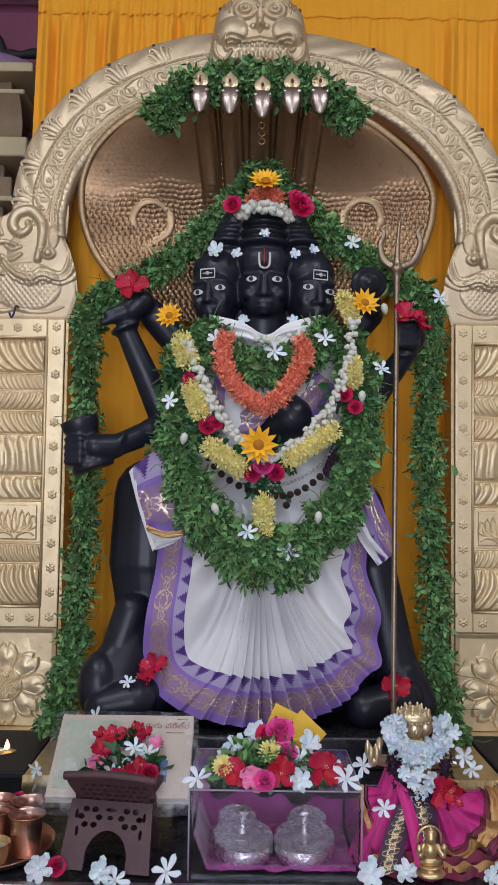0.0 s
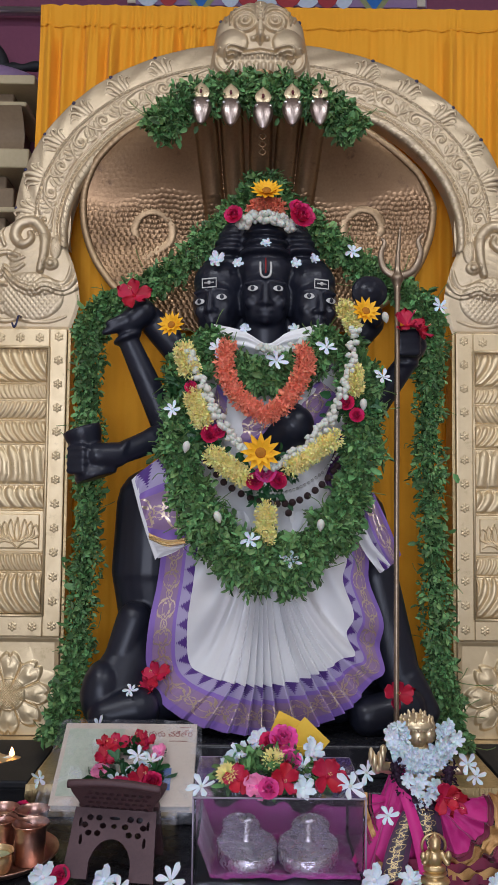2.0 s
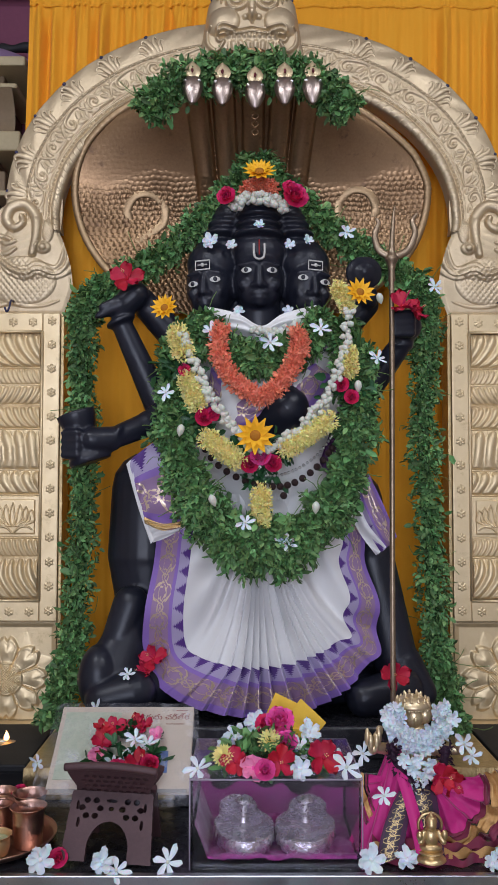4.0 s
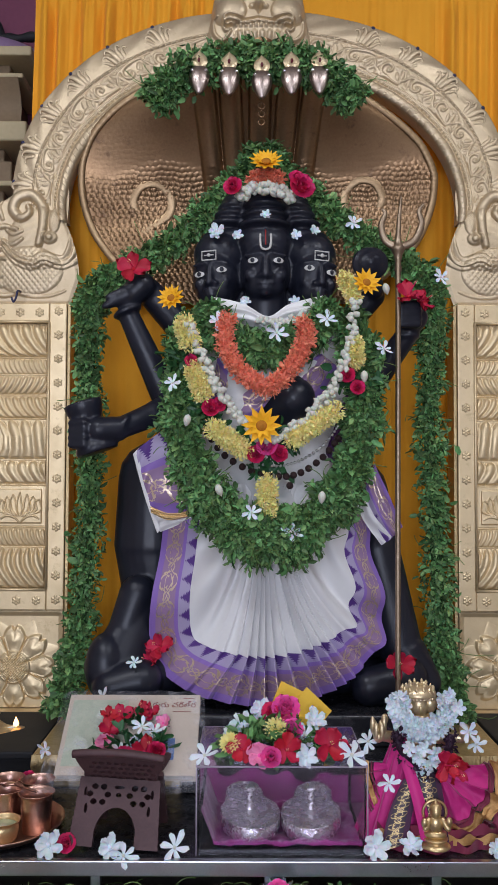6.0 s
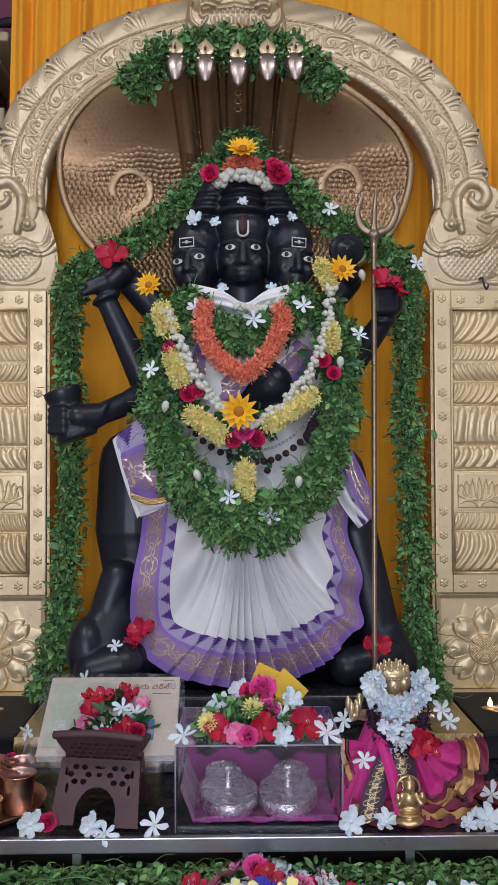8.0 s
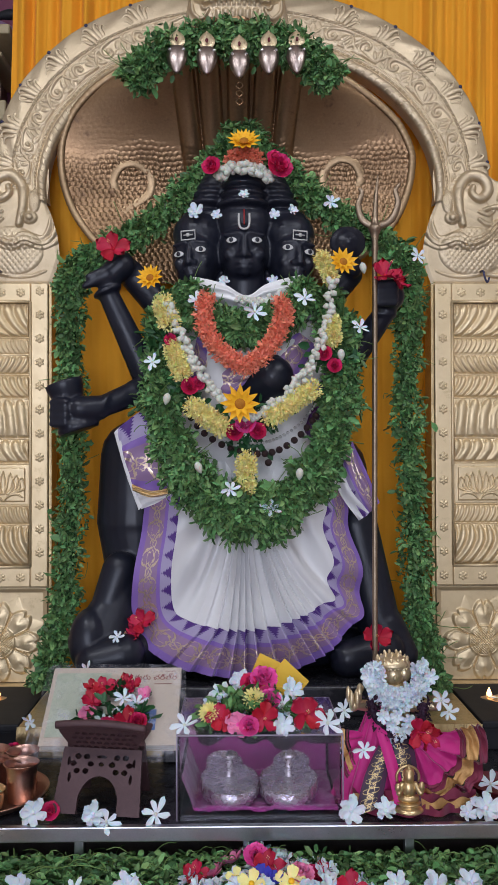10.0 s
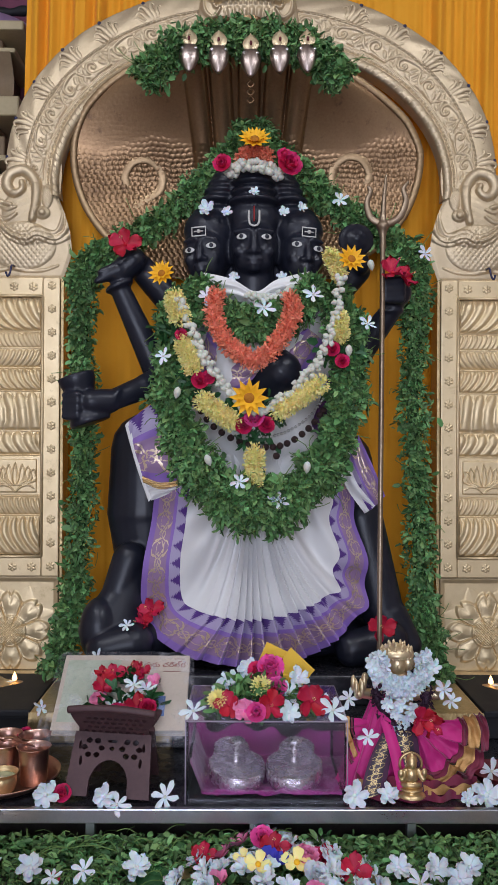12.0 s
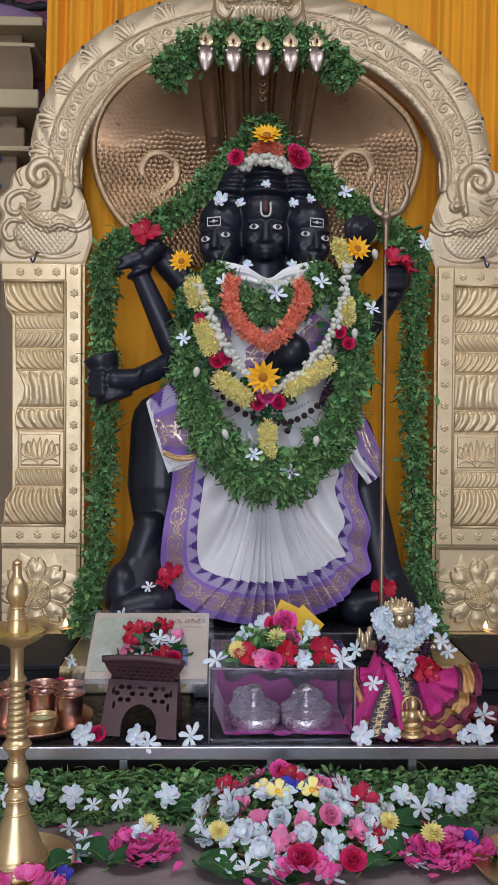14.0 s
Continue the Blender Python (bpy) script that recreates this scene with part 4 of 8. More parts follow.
for _side, _cx, _cz in ((-1, -0.248, 2.228), (1, 0.340, 2.240)):
    _sp = smooth_line([(_cx - _side * a * 1.1, 2.499 - 0.195 * (_cx - _side * a - HX) ** 2 - 0.20 * max(0, (_cz + b * 1.05 - 2.17) / 0.39) ** 1.9, _cz + b * 1.05) for a, b in ((-0.034, -0.022), (-0.046, 0.010), (-0.026, 0.046), (0.014, 0.054), (0.046, 0.026), (0.044, -0.018), (0.012, -0.046), (-0.022, -0.072), (-0.030, -0.11))], 160)
    part("coil_ring", tube(_sp, lambda s: 0.0150 * min(1.0, 0.35 + 9 * s, 0.3 + 7 * (1 - s)) * (0.97 + 0.03 * math.sin(s * 330)), 12, flat=0.26), M_HOODRIM, hood, "raised coil loop")


def serpent_head(x, z):
    body = sheet(lambda u, v: (x + (0.0275 + 0.0012 * math.cos(16 * math.pi * u)) * math.cos(2 * math.pi * u) * math.sin(math.pi * min(1, 0.12 + 0.88 * v)) ** 0.6 * (0.55 + 0.55 * v ** 0.7),
                               2.185 + 0.02 * math.sin(2 * math.pi * u) * math.sin(math.pi * min(1, 0.12 + 0.88 * v)) ** 0.6 * (0.6 + 0.5 * v) - 0.018 * (1 - v),
                               z - 0.044 + 0.082 * v), 48, 16, True)
    head = part("serpent_head", merge(body, ball(x, 2.1675, z - 0.0435, 0.0072, 0.0072, 0.005, 12, 8)), M_SNAKE, hood, "silvered serpent head")
    part("neck", tube(smooth_line([(x, 2.20, z + 0.02), (x, 2.26, z + 0.045), (x, 2.32, z + 0.055), (x, 2.40, z + 0.06)], 16), 0.018, 10), M_COPPER_HOOD, hood)
    crest = sheet(lambda u, v: (x + 0.020 * (2 * u - 1) * math.sin(math.pi * (0.15 + 0.85 * v)) ** 0.7, 2.168 + 0.006 * (2 * u - 1) ** 2 + 0.01 * v, z + 0.020 + 0.046 * v), 9, 9)
    part("crest", crest, M_GILT, head, "gilded leaf crest")
    part("crest_jewel", ball(x, 2.162, z + 0.034, 0.0035, 0.003, 0.006, 10, 7), M_MAROON, head)
    for s in (-1, 1):
        part("eye_bead", ball(x + s * 0.017, 2.168, z + 0.012, 0.005, 0.004, 0.004, 8, 6), M_SILVER, head)


for _x, _z in ((-0.100, 2.447), (-0.027, 2.444), (0.052, 2.436), (0.124, 2.446), (0.192, 2.448)):
    serpent_head(_x, _z)
part("hook_chain", merge(*[tube(smooth_line([(0.052 - 0.008, 2.20, 2.385 - 0.02 * i), (0.052, 2.195, 2.375 - 0.02 * i), (0.060, 2.20, 2.385 - 0.02 * i), (0.052, 2.205, 2.395 - 0.02 * i)], 12, True), 0.0022, 6, True) for i in range(3)]), M_COPPER_HOOD, hood)

# ---- table, dais and lower floor ----
table = thing("granite_table", "black granite shelf with brushed steel front edge", "table")
part("slab", block(-0.95, 1.05, 1.690, 2.62, 0.772, 0.800, 0.003), M_GRANITE, table)
part("steel_edge", block(-0.95, 1.05, 1.676, 1.690, 0.774, 0.801, 0.002), M_STEEL, table, "brushed steel front edge")
for _x in (-0.247, 0.062, 0.360, -0.75, 0.9):
    part("leg", block(_x - 0.009, _x + 0.009, 1.692, 1.71, 0.695, 0.773, 0.002), M_STEEL, table, "short square steel leg")
part("rear_support", block(-0.95, 1.05, 1.98, 2.60, 0.695, 0.772, 0.003), M_GRANITE, table)
plinth = thing("stone_platform", "grey brown stone platform strewn with petals", "platform", kind="structure")
part("platform_slab", block(-1.4, 1.5, 0.95, 2.94, 0.0, 0.695, 0.006), M_FLOORSTONE, plinth)

dais = thing("brass_step", "worn brass-clad step with a mottled dark front", "step")
for _x0, _x1 in ((-0.446, -0.12), (0.42, 0.591)):
    part("step_body", block(_x0 + 0.006, _x1, 2.03, 2.37, 0.80, 0.838, 0.006), M_DAIS, dais)
    _da = sheet(lambda u, v: (_x0 + (_x1 - _x0) * u, 2.022 - 0.006 * math.sin(math.pi * v) - 0.005 * noise.noise(Vector((u * 60, v * 4, 0))), 0.833 + 0.040 * v), 120, 6)
    part("step_lip", merge(_da, block(_x0, _x1, 2.024, 2.37, 0.832, 0.872, 0.005)), M_DAIS, dais, "rounded brass lip")
pedestal = part("idol_pedestal", merge(block(-0.33, 0.46, 2.075, 2.50, 0.8725, 0.945, 0.008), block(-0.118, 0.418, 1.99, 2.50, 0.8005, 0.8725, 0.006)), M_GRANITE)
tagged(pedestal, "polished black stone pedestal under the statue", "pedestal")

# ---- statue ----
def side_turn(s):
    """The outer heads are turned a little outwards and leaned over."""
    at = Vector((CX + 0.005 + s * 0.122, 2.285, 1.975))
    return Matrix.Translation(at) @ Matrix.Rotation(0.12 * s, 4, "Z") @ Matrix.Rotation(0.07 * s, 4, "Y") @ Matrix.Translation(-at)


def build_statue():
    c = CX + 0.005
    pieces = []

    def B(x, y, z, rx, ry, rz, turn=None):
        pieces.append(ball(x, y, z, rx, ry, rz, 24, 16, turn))

    def Lb(a, b, ra, rb):
        pieces.append(limb(a, b, ra, rb))
    # three heads with stacked hair
    B(c, 2.264, 1.988, 0.062, 0.066, 0.084); B(c, 2.290, 2.062, 0.074, 0.072, 0.060)
    B(c, 2.240, 1.950, 0.049, 0.044, 0.042); B(c, 2.208, 1.926, 0.017, 0.012, 0.011)
    Lb((c, 2.202, 2.016), (c, 2.191, 1.968), 0.007, 0.011)
    B(c, 2.199, 1.948, 0.024, 0.010, 0.0055); B(c, 2.201, 1.935, 0.020, 0.010, 0.006)
    for t in (-1, 1):
        Lb((c + t * 0.011, 2.204, 2.023), (c + t * 0.050, 2.220, 2.020), 0.0065, 0.005)
        B(c + t * 0.012, 2.198, 1.966, 0.009, 0.009, 0.007)
        B(c + t * 0.034, 2.217, 1.970, 0.019, 0.016, 0.018)
        B(c + t * 0.067, 2.275, 1.978, 0.012, 0.02, 0.036)
    for z, r in ((2.108, 0.066), (2.132, 0.060), (2.156, 0.058), (2.177, 0.057), (2.193, 0.052)):
        B(c, 2.272, z, r, r, 0.0155)
    for s in (-1, 1):
        first = len(pieces)
        x = c + s * 0.122
        f = x + s * 0.005
        B(x, 2.280, 1.975, 0.060, 0.064, 0.082); B(x - s * 0.010, 2.300, 2.038, 0.068, 0.066, 0.062)
        B(f - s * 0.002, 2.254, 1.934, 0.045, 0.042, 0.040); B(f, 2.224, 1.911, 0.015, 0.012, 0.010)
        Lb((f, 2.218, 1.998), (f + s * 0.003, 2.206, 1.952), 0.006, 0.010)
        B(f + s * 0.002, 2.214, 1.933, 0.020, 0.010, 0.0055); B(f + s * 0.001, 2.216, 1.921, 0.017, 0.010, 0.0055)
        for t in (-1, 1):
            Lb((f + t * 0.010, 2.219, 2.005), (f + t * 0.042, 2.233, 2.002), 0.0055, 0.0045)
            B(f + t * 0.011, 2.213, 1.950, 0.008, 0.008, 0.006)
            B(f + t * 0.029, 2.233, 1.953, 0.016, 0.014, 0.017)
        pieces[first:] = [moved(p, side_turn(s)) for p in pieces[first:]]
        for z, r, o in ((2.090, 0.062, 0.022), (2.122, 0.058, 0.036), (2.145, 0.054, 0.044), (2.165, 0.050, 0.050), (2.182, 0.044, 0.054)):
            B(x - s * o, 2.314, z, r, 0.056, 0.0165)
    Lb((c, 2.27, 1.93), (c, 2.28, 1.85), 0.050, 0.057)
    B(c, 2.315, 1.90, 0.150, 0.04, 0.075)
    Lb((c - 0.17, 2.29, 1.80), (c + 0.17, 2.29, 1.80), 0.065, 0.065)
    B(c, 2.27, 1.62, 0.175, 0.10, 0.26)
    B(c, 2.28, 1.35, 0.19, 0.10, 0.25)
    Lb((c - 0.005, 2.185, 1.600), (c + 0.065, 2.135, 1.660), 0.046, 0.052); Lb((c + 0.03, 2.14, 1.66), (c + 0.075, 2.13, 1.70), 0.016, 0.014)
    # raised arm and hand
    Lb((-0.12, 2.28, 1.82), (-0.225, 2.25, 1.935), 0.040, 0.034)
    Lb((-0.14, 2.27, 1.70), (-0.180, 2.255, 1.670), 0.045, 0.036)
    Lb((-0.180, 2.25, 1.670), (-0.270, 2.222, 1.868), 0.037, 0.026)
    B(-0.275, 2.220, 1.880, 0.038, 0.036, 0.012, Matrix.Rotation(-0.4, 3, "Y"))
    Lb((-0.24, 2.22, 1.945), (-0.275, 2.215, 1.912), 0.034, 0.030)
    Lb((-0.275, 2.205, 1.918), (-0.328, 2.195, 1.888), 0.024, 0.008)
    Lb((-0.27, 2.20, 1.93), (-0.318, 2.19, 1.91), 0.014, 0.008)
    # lower arm with a drum
    Lb((-0.14, 2.24, 1.66), (-0.205, 2.18, 1.625), 0.04, 0.032)
    Lb((-0.205, 2.18, 1.625), (-0.275, 2.145, 1.592), 0.030, 0.026)
    B(-0.268, 2.148, 1.596, 0.012, 0.034, 0.034, Matrix.Rotation(0.4, 3, "Y"))
    Lb((-0.285, 2.14, 1.588), (-0.325, 2.125, 1.585), 0.03, 0.03)
    pieces.append(moved(lathe([(0.001, -0.062), (0.050, -0.062), (0.051, -0.050), (0.030, 0.0), (0.044, 0.044), (0.046, 0.062), (0.001, 0.062)], 28), Matrix.Translation((-0.350, 2.15, 1.592)) @ Matrix.Rotation(-0.32, 4, "Y")))
    for i in range(4):
        Lb((-0.388, 2.118, 1.60 - 0.017 * i), (-0.355, 2.105, 1.60 - 0.017 * i), 0.009, 0.010)
    # staff hand and raised disc
    Lb((0.26, 2.28, 1.78), (0.335, 2.25, 1.72), 0.045, 0.036)
    Lb((0.335, 2.25, 1.72), (0.412, 2.20, 1.83), 0.034, 0.026)
    B(0.405, 2.205, 1.818, 0.034, 0.034, 0.010)
    B(0.418, 2.185, 1.862, 0.036, 0.034, 0.036)
    for i in range(4):
        Lb((0.378, 2.142, 1.885 - 0.016 * i), (0.422, 2.150, 1.888 - 0.016 * i), 0.009, 0.011)
    Lb((0.25, 2.30, 1.84), (0.335, 2.26, 1.93), 0.034, 0.028)
    B(0.335, 2.235, 1.945, 0.022, 0.024, 0.03)
    B(0.318, 2.205, 1.998, 0.046, 0.014, 0.042); B(0.318, 2.195, 1.998, 0.030, 0.012, 0.028); B(0.318, 2.188, 1.998, 0.014, 0.010, 0.013)
    # dark body mass behind, legs and feet
    Lb((-0.218, 2.34, 1.475), (-0.222, 2.34, 1.30), 0.092, 0.098); Lb((-0.222, 2.34, 1.30), (-0.205, 2.34, 1.14), 0.096, 0.085)
    Lb((0.30, 2.36, 1.44), (0.335, 2.36, 1.10), 0.085, 0.085)
    B(0.06, 2.37, 1.25, 0.25, 0.09, 0.32)
    Lb((-0.245, 2.225, 1.195), (-0.275, 2.20, 1.10), 0.044, 0.040)
    Lb((-0.275, 2.20, 1.10), (-0.315, 2.17, 1.03), 0.042, 0.048)
    B(-0.310, 2.17, 1.03, 0.050, 0.06, 0.080)
    Lb((-0.232, 2.235, 1.17), (-0.275, 2.20, 1.03), 0.040, 0.072)
    Lb((-0.290, 2.125, 0.990), (-0.228, 2.140, 1.002), 0.046, 0.054)
    Lb((-0.222, 2.175, 1.000), (-0.15, 2.235, 1.006), 0.050, 0.052)
    Lb((-0.29, 2.19, 0.985), (-0.21, 2.22, 0.98), 0.036, 0.04)
    Lb((0.345, 2.28, 1.30), (0.395, 2.25, 1.06), 0.055, 0.055)
    Lb((0.31, 2.17, 0.985), (0.40, 2.19, 1.00), 0.046, 0.05)
    Lb((0.41, 2.24, 1.05), (0.45, 2.22, 0.985), 0.05, 0.04)
    B(0.06, 2.31, 0.99, 0.36, 0.12, 0.06)
    ob = part("statue", merge(*pieces), M_IDOL)
    tagged(ob, "garlanded black stone temple statue with three heads", "statue")
    rm = ob.modifiers.new("skin", "REMESH")
    rm.mode, rm.voxel_size, rm.use_smooth_shade = "VOXEL", 0.0040, True
    sm = ob.modifiers.new("ease", "SMOOTH")
    sm.iterations, sm.factor = 7, 0.5


build_statue()

# silver eyes and forehead marks fixed to the statue
_c = CX + 0.005
_eye = merge(sheet(lambda u, v: (0.0120 * (2 * u - 1), -0.003 * math.cos((2 * u - 1) * 1.4), 0.0064 * (2 * v - 1) * (1 - (2 * u - 1) ** 2) ** 0.6), 13, 7))
M_EYE = mat("white enamel", (0.62, 0.61, 0.58), (0.5, 0.49, 0.46), 0.3, 0.1, 60, 300, 0.05)
_eye_me = mesh_of("eye_ornament", *_eye, M_EYE)
_iris_me = mesh_of("iris", *ball(0, -0.004, 0.0005, 0.0048, 0.0016, 0.0052, 12, 8), M_IDOL)
for _hx, _y, _z, _hc in ((-0.031, 2.2005, 2.003, 0.0), (0.031, 2.2005, 2.003, 0.0), (-0.1545, 2.2225, 1.976, -0.127), (-0.0995, 2.2205, 1.983, -0.127), (0.0995, 2.2205, 1.988, 0.127), (0.1545, 2.2225, 1.982, 0.127)):
    e = tagged(part("eye_ornament", _eye_me, None), "small white almond-shaped enamel ornament on the statue", "ornament", "eye ornaments")
    e.matrix_basis = Matrix.Translation((_c + _hx, _y, _z)) @ Matrix.Rotation((_hx - _hc) * 9.0, 4, "Z") @ Matrix.Scale(1.12, 4)
    if _hc:
        e.matrix_basis = side_turn(math.copysign(1, _hc)) @ e.matrix_basis
    part("iris", _iris_me, None, e, "dark centre")
mark = thing("forehead_mark", "silver U-shaped forehead mark with a red stroke", "ornament")
part("outline", tube(smooth_line([(_c - 0.013, 2.212, 2.072), (_c - 0.013, 2.204, 2.050), (_c - 0.010, 2.199, 2.035), (_c, 2.1975, 2.030), (_c + 0.010, 2.199, 2.035), (_c + 0.013, 2.204, 2.050), (_c + 0.013, 2.212, 2.072)], 30), 0.0030, 6), M_EYE, mark)
part("stroke", tube([Vector((_c, 2.200, 2.042)), Vector((_c, 2.212, 2.082))], 0.0018, 6), mat("vermilion", (0.4, 0.03, 0.03)), mark)
for _s in (-1, 1):
    _m = thing("forehead_mark", "silver rectangular forehead mark with three bars", "ornament")
    _x = _c + _s * 0.1285
    _fr = [(_x - 0.0175, 2.219, 2.010), (_x + 0.0175, 2.219, 2.010), (_x + 0.0175, 2.226, 2.034), (_x - 0.0175, 2.226, 2.034)]
    part("outline", tube([Vector(p) for p in _fr], 0.0022, 6, True), M_EYE, _m)
    part("stroke", tube([Vector((_x - 0.012, 2.220, 2.022)), Vector((_x + 0.012, 2.220, 2.022))], 0.0018, 6), M_EYE, _m)
    _m.matrix_basis = side_turn(_s)
    part("dot", ball(_x, 2.219, 2.022, 0.005, 0.003, 0.005, 10, 7), M_EYE, _m)

# ---- cloth on the statue ----
skirt = thing("skirt", "white silk skirt with pleats and a wide purple border", "skirt")
_outer = [(-0.168, 1.43), (-0.186, 1.30), (-0.204, 1.19), (-0.210, 1.09), (-0.178, 1.020), (-0.08, 0.972), (0.05, 0.952), (0.17, 0.968), (0.26, 1.01), (0.33, 1.075), (0.347, 1.14), (0.330, 1.25), (0.305, 1.36), (0.285, 1.45)]
_inner = [(-0.085, 1.43), (-0.100, 1.30), (-0.112, 1.20), (-0.108, 1.11), (-0.075, 1.085), (-0.01, 1.071), (0.055, 1.066), (0.13, 1.075), (0.20, 1.098), (0.262, 1.125), (0.268, 1.17), (0.262, 1.26), (0.250, 1.36), (0.235, 1.45)]
NS = 520
_O = smooth_line([(x, 0, z) for x, z in _outer], NS)
_I = smooth_line([(x, 0, z) for x, z in _inner], NS)
for _k in range(NS):
    _e = max(0.0, min(1.0, (_k / NS - 0.60) / 0.1))
    _wv1 = 0.010 * _e * math.sin(_k / NS * 62 + 1.0)
    _O[_k] = _O[_k] + Vector((0.7 * _wv1, 0, -0.5 * _wv1))
    _I[_k] = _I[_k] + Vector((0.9 * _wv1, 0, -0.6 * _wv1))


def pleat(s):
    """Depth of the folds along the hem: sharp in the middle, soft at the sides."""
    mid = math.exp(-((s - 0.51) / 0.135) ** 4)
    k = (s * 38 + 0.25 * math.sin(s * 41)) % 1
    return mid * 0.048 * (k if k < 0.8 else (1 - k) * 4) + 0.010 * (1 - mid) * math.sin(s * 38 + 2 * math.sin(s * 9))


def skirt_y(x, z):
    return 2.124 + 0.042 * ((x - 0.07) / 0.27) ** 2 + 0.03 * (z - 1.0)


_bv, _buv, _len = [], [], 0.0
NB = 14
for _i in range(NS):
    if _i:
        _len += ((_O[_i] - _O[_i - 1]).length + (_I[_i] - _I[_i - 1]).length) / 2
    for _j in range(NB):
        _w = _j / (NB - 1)
        _p = _I[_i].lerp(_O[_i], _w)
        _s = _i / (NS - 1)
        _f = pleat(_s)
        _mid = math.exp(-((_s - 0.51) / 0.135) ** 4)
        _bv.append((_p.x + 0.10 * _mid * (_f - 0.01), skirt_y(_p.x, _p.z) - _f * (1.0 + 0.5 * _w), _p.z + 0.35 * _f * _mid * _w))
        _buv.append((_len, _w))
part("border", (_bv, grid_faces(NS, NB, False, True)), M_BORDER, skirt, "purple border with gold motifs and dark spikes", uvs=_buv)
_wv = []
NW = 40
for _i in range(NS):
    _s = _i / (NS - 1)
    _t = Vector((-0.10 + 0.35 * _s, 0, 1.46))
    _g = Vector((0.035 + 0.05 * _s, 0, 1.30))
    for _j in range(NW):
        _w = _j / (NW - 1)
        _k = _w ** 0.8
        _p = (_t * (1 - _k) ** 2 + 2 * _g.lerp(_t, abs(2 * _s - 1) ** 3) * _k * (1 - _k) + _I[_i] * _k ** 2)
        _soft = (0.034 * math.sin(_s * 19 + 4 * _w + 1.5 * math.sin(_s * 7)) * (1 - math.exp(-((_s - 0.5) / 0.2) ** 4)) + 0.010 * math.sin(_s * 57 + 2 * math.sin(_s * 21)) * math.exp(-((_s - 0.45) / 0.25) ** 4)) * math.sin(math.pi * min(1, _w * 0.9 + 0.08))
        _mid = math.exp(-((_s - 0.51) / 0.135) ** 4)
        _f = pleat(_s)
        _wv.append((_p.x + 0.10 * _mid * (_f - 0.01) * _w, skirt_y(_p.x, _p.z) - 0.012 * math.sin(math.pi * _w) - _f * (0.35 + 0.65 * _w) - _soft, _p.z))
part("cloth", (_wv, grid_faces(NS, NW, False, True)), M_SILK, skirt)


def strip_cloth(name, left, right, parent, material, ybase, bulge, fold, label="", nu=80, nv=24, uscale=1.0, vlo=0.0):
    """A band of cloth between two guiding lines of (x, z)."""
    a, b = smooth_line([(x, 0, z) for x, z in left], nu), smooth_line([(x, 0, z) for x, z in right], nu)
    vs, uv, ln = [], [], 0.0
    for i in range(nu):
        if i:
            ln += (a[i] - a[i - 1]).length * 0.5 + (b[i] - b[i - 1]).length * 0.5
        for j in range(nv):
            w = j / (nv - 1)
            p = a[i].lerp(b[i], w)
            y = ybase(p.x, p.z) - bulge * math.sin(math.pi * w) - fold * math.sin(w * 15 + i * 0.02 + 3 * math.sin(i * 0.05))
            vs.append((p.x, y, p.z)); uv.append((ln * uscale, vlo + (1 - vlo) * w))
    return part(name, (vs, grid_faces(nu, nv)), material, parent, label, uvs=uv)


shawl = thing("shawl", "white silk shawl with purple borders wrapped over the statue", "shawl")
_body_y = lambda x, z: 2.135 + 0.10 * ((x - 0.063) / 0.22) ** 2
strip_cloth("chest_cloth", [(-0.13, 1.80), (-0.12, 1.60), (-0.10, 1.40)], [(0.26, 1.80), (0.26, 1.60), (0.26, 1.40)], shawl, M_SILK, _body_y, 0.012, 0.019)
strip_cloth("chest_border", [(-0.05, 1.76), (0.0, 1.70), (0.09, 1.68)], [(-0.07, 1.66), (0.0, 1.60), (0.06, 1.64)], shawl, M_BORDER, lambda x, z: _body_y(x, z) - 0.016, 0.006, 0.002, "purple border across the chest", vlo=0.28)
strip_cloth("sleeve_border", [(0.12, 1.685), (0.15, 1.73), (0.19, 1.77)], [(0.17, 1.63), (0.20, 1.68), (0.235, 1.74)], shawl, M_BORDER, lambda x, z: _body_y(x, z) - 0.022, 0.008, 0.002, "purple border over the arm", vlo=0.28)
strip_cloth("purple_fold", [(0.20, 1.52), (0.23, 1.60), (0.26, 1.68)], [(0.25, 1.50), (0.28, 1.60), (0.30, 1.68)], shawl, mat("plum silk", (0.07, 0.015, 0.10)), lambda x, z: _body_y(x, z) - 0.004, 0.01, 0.004, "dark plum fold")
strip_cloth("collar", [(-0.060, 1.902), (0.012, 1.884), (0.068, 1.856), (0.118, 1.884), (0.198, 1.908)], [(-0.045, 1.85), (0.03, 1.83), (0.066, 1.81), (0.11, 1.83), (0.165, 1.85)], shawl, M_SILK, lambda x, z: 2.140 + 0.6 * (x - 0.06) ** 2, 0.02, 0.004, "white rolled collar")
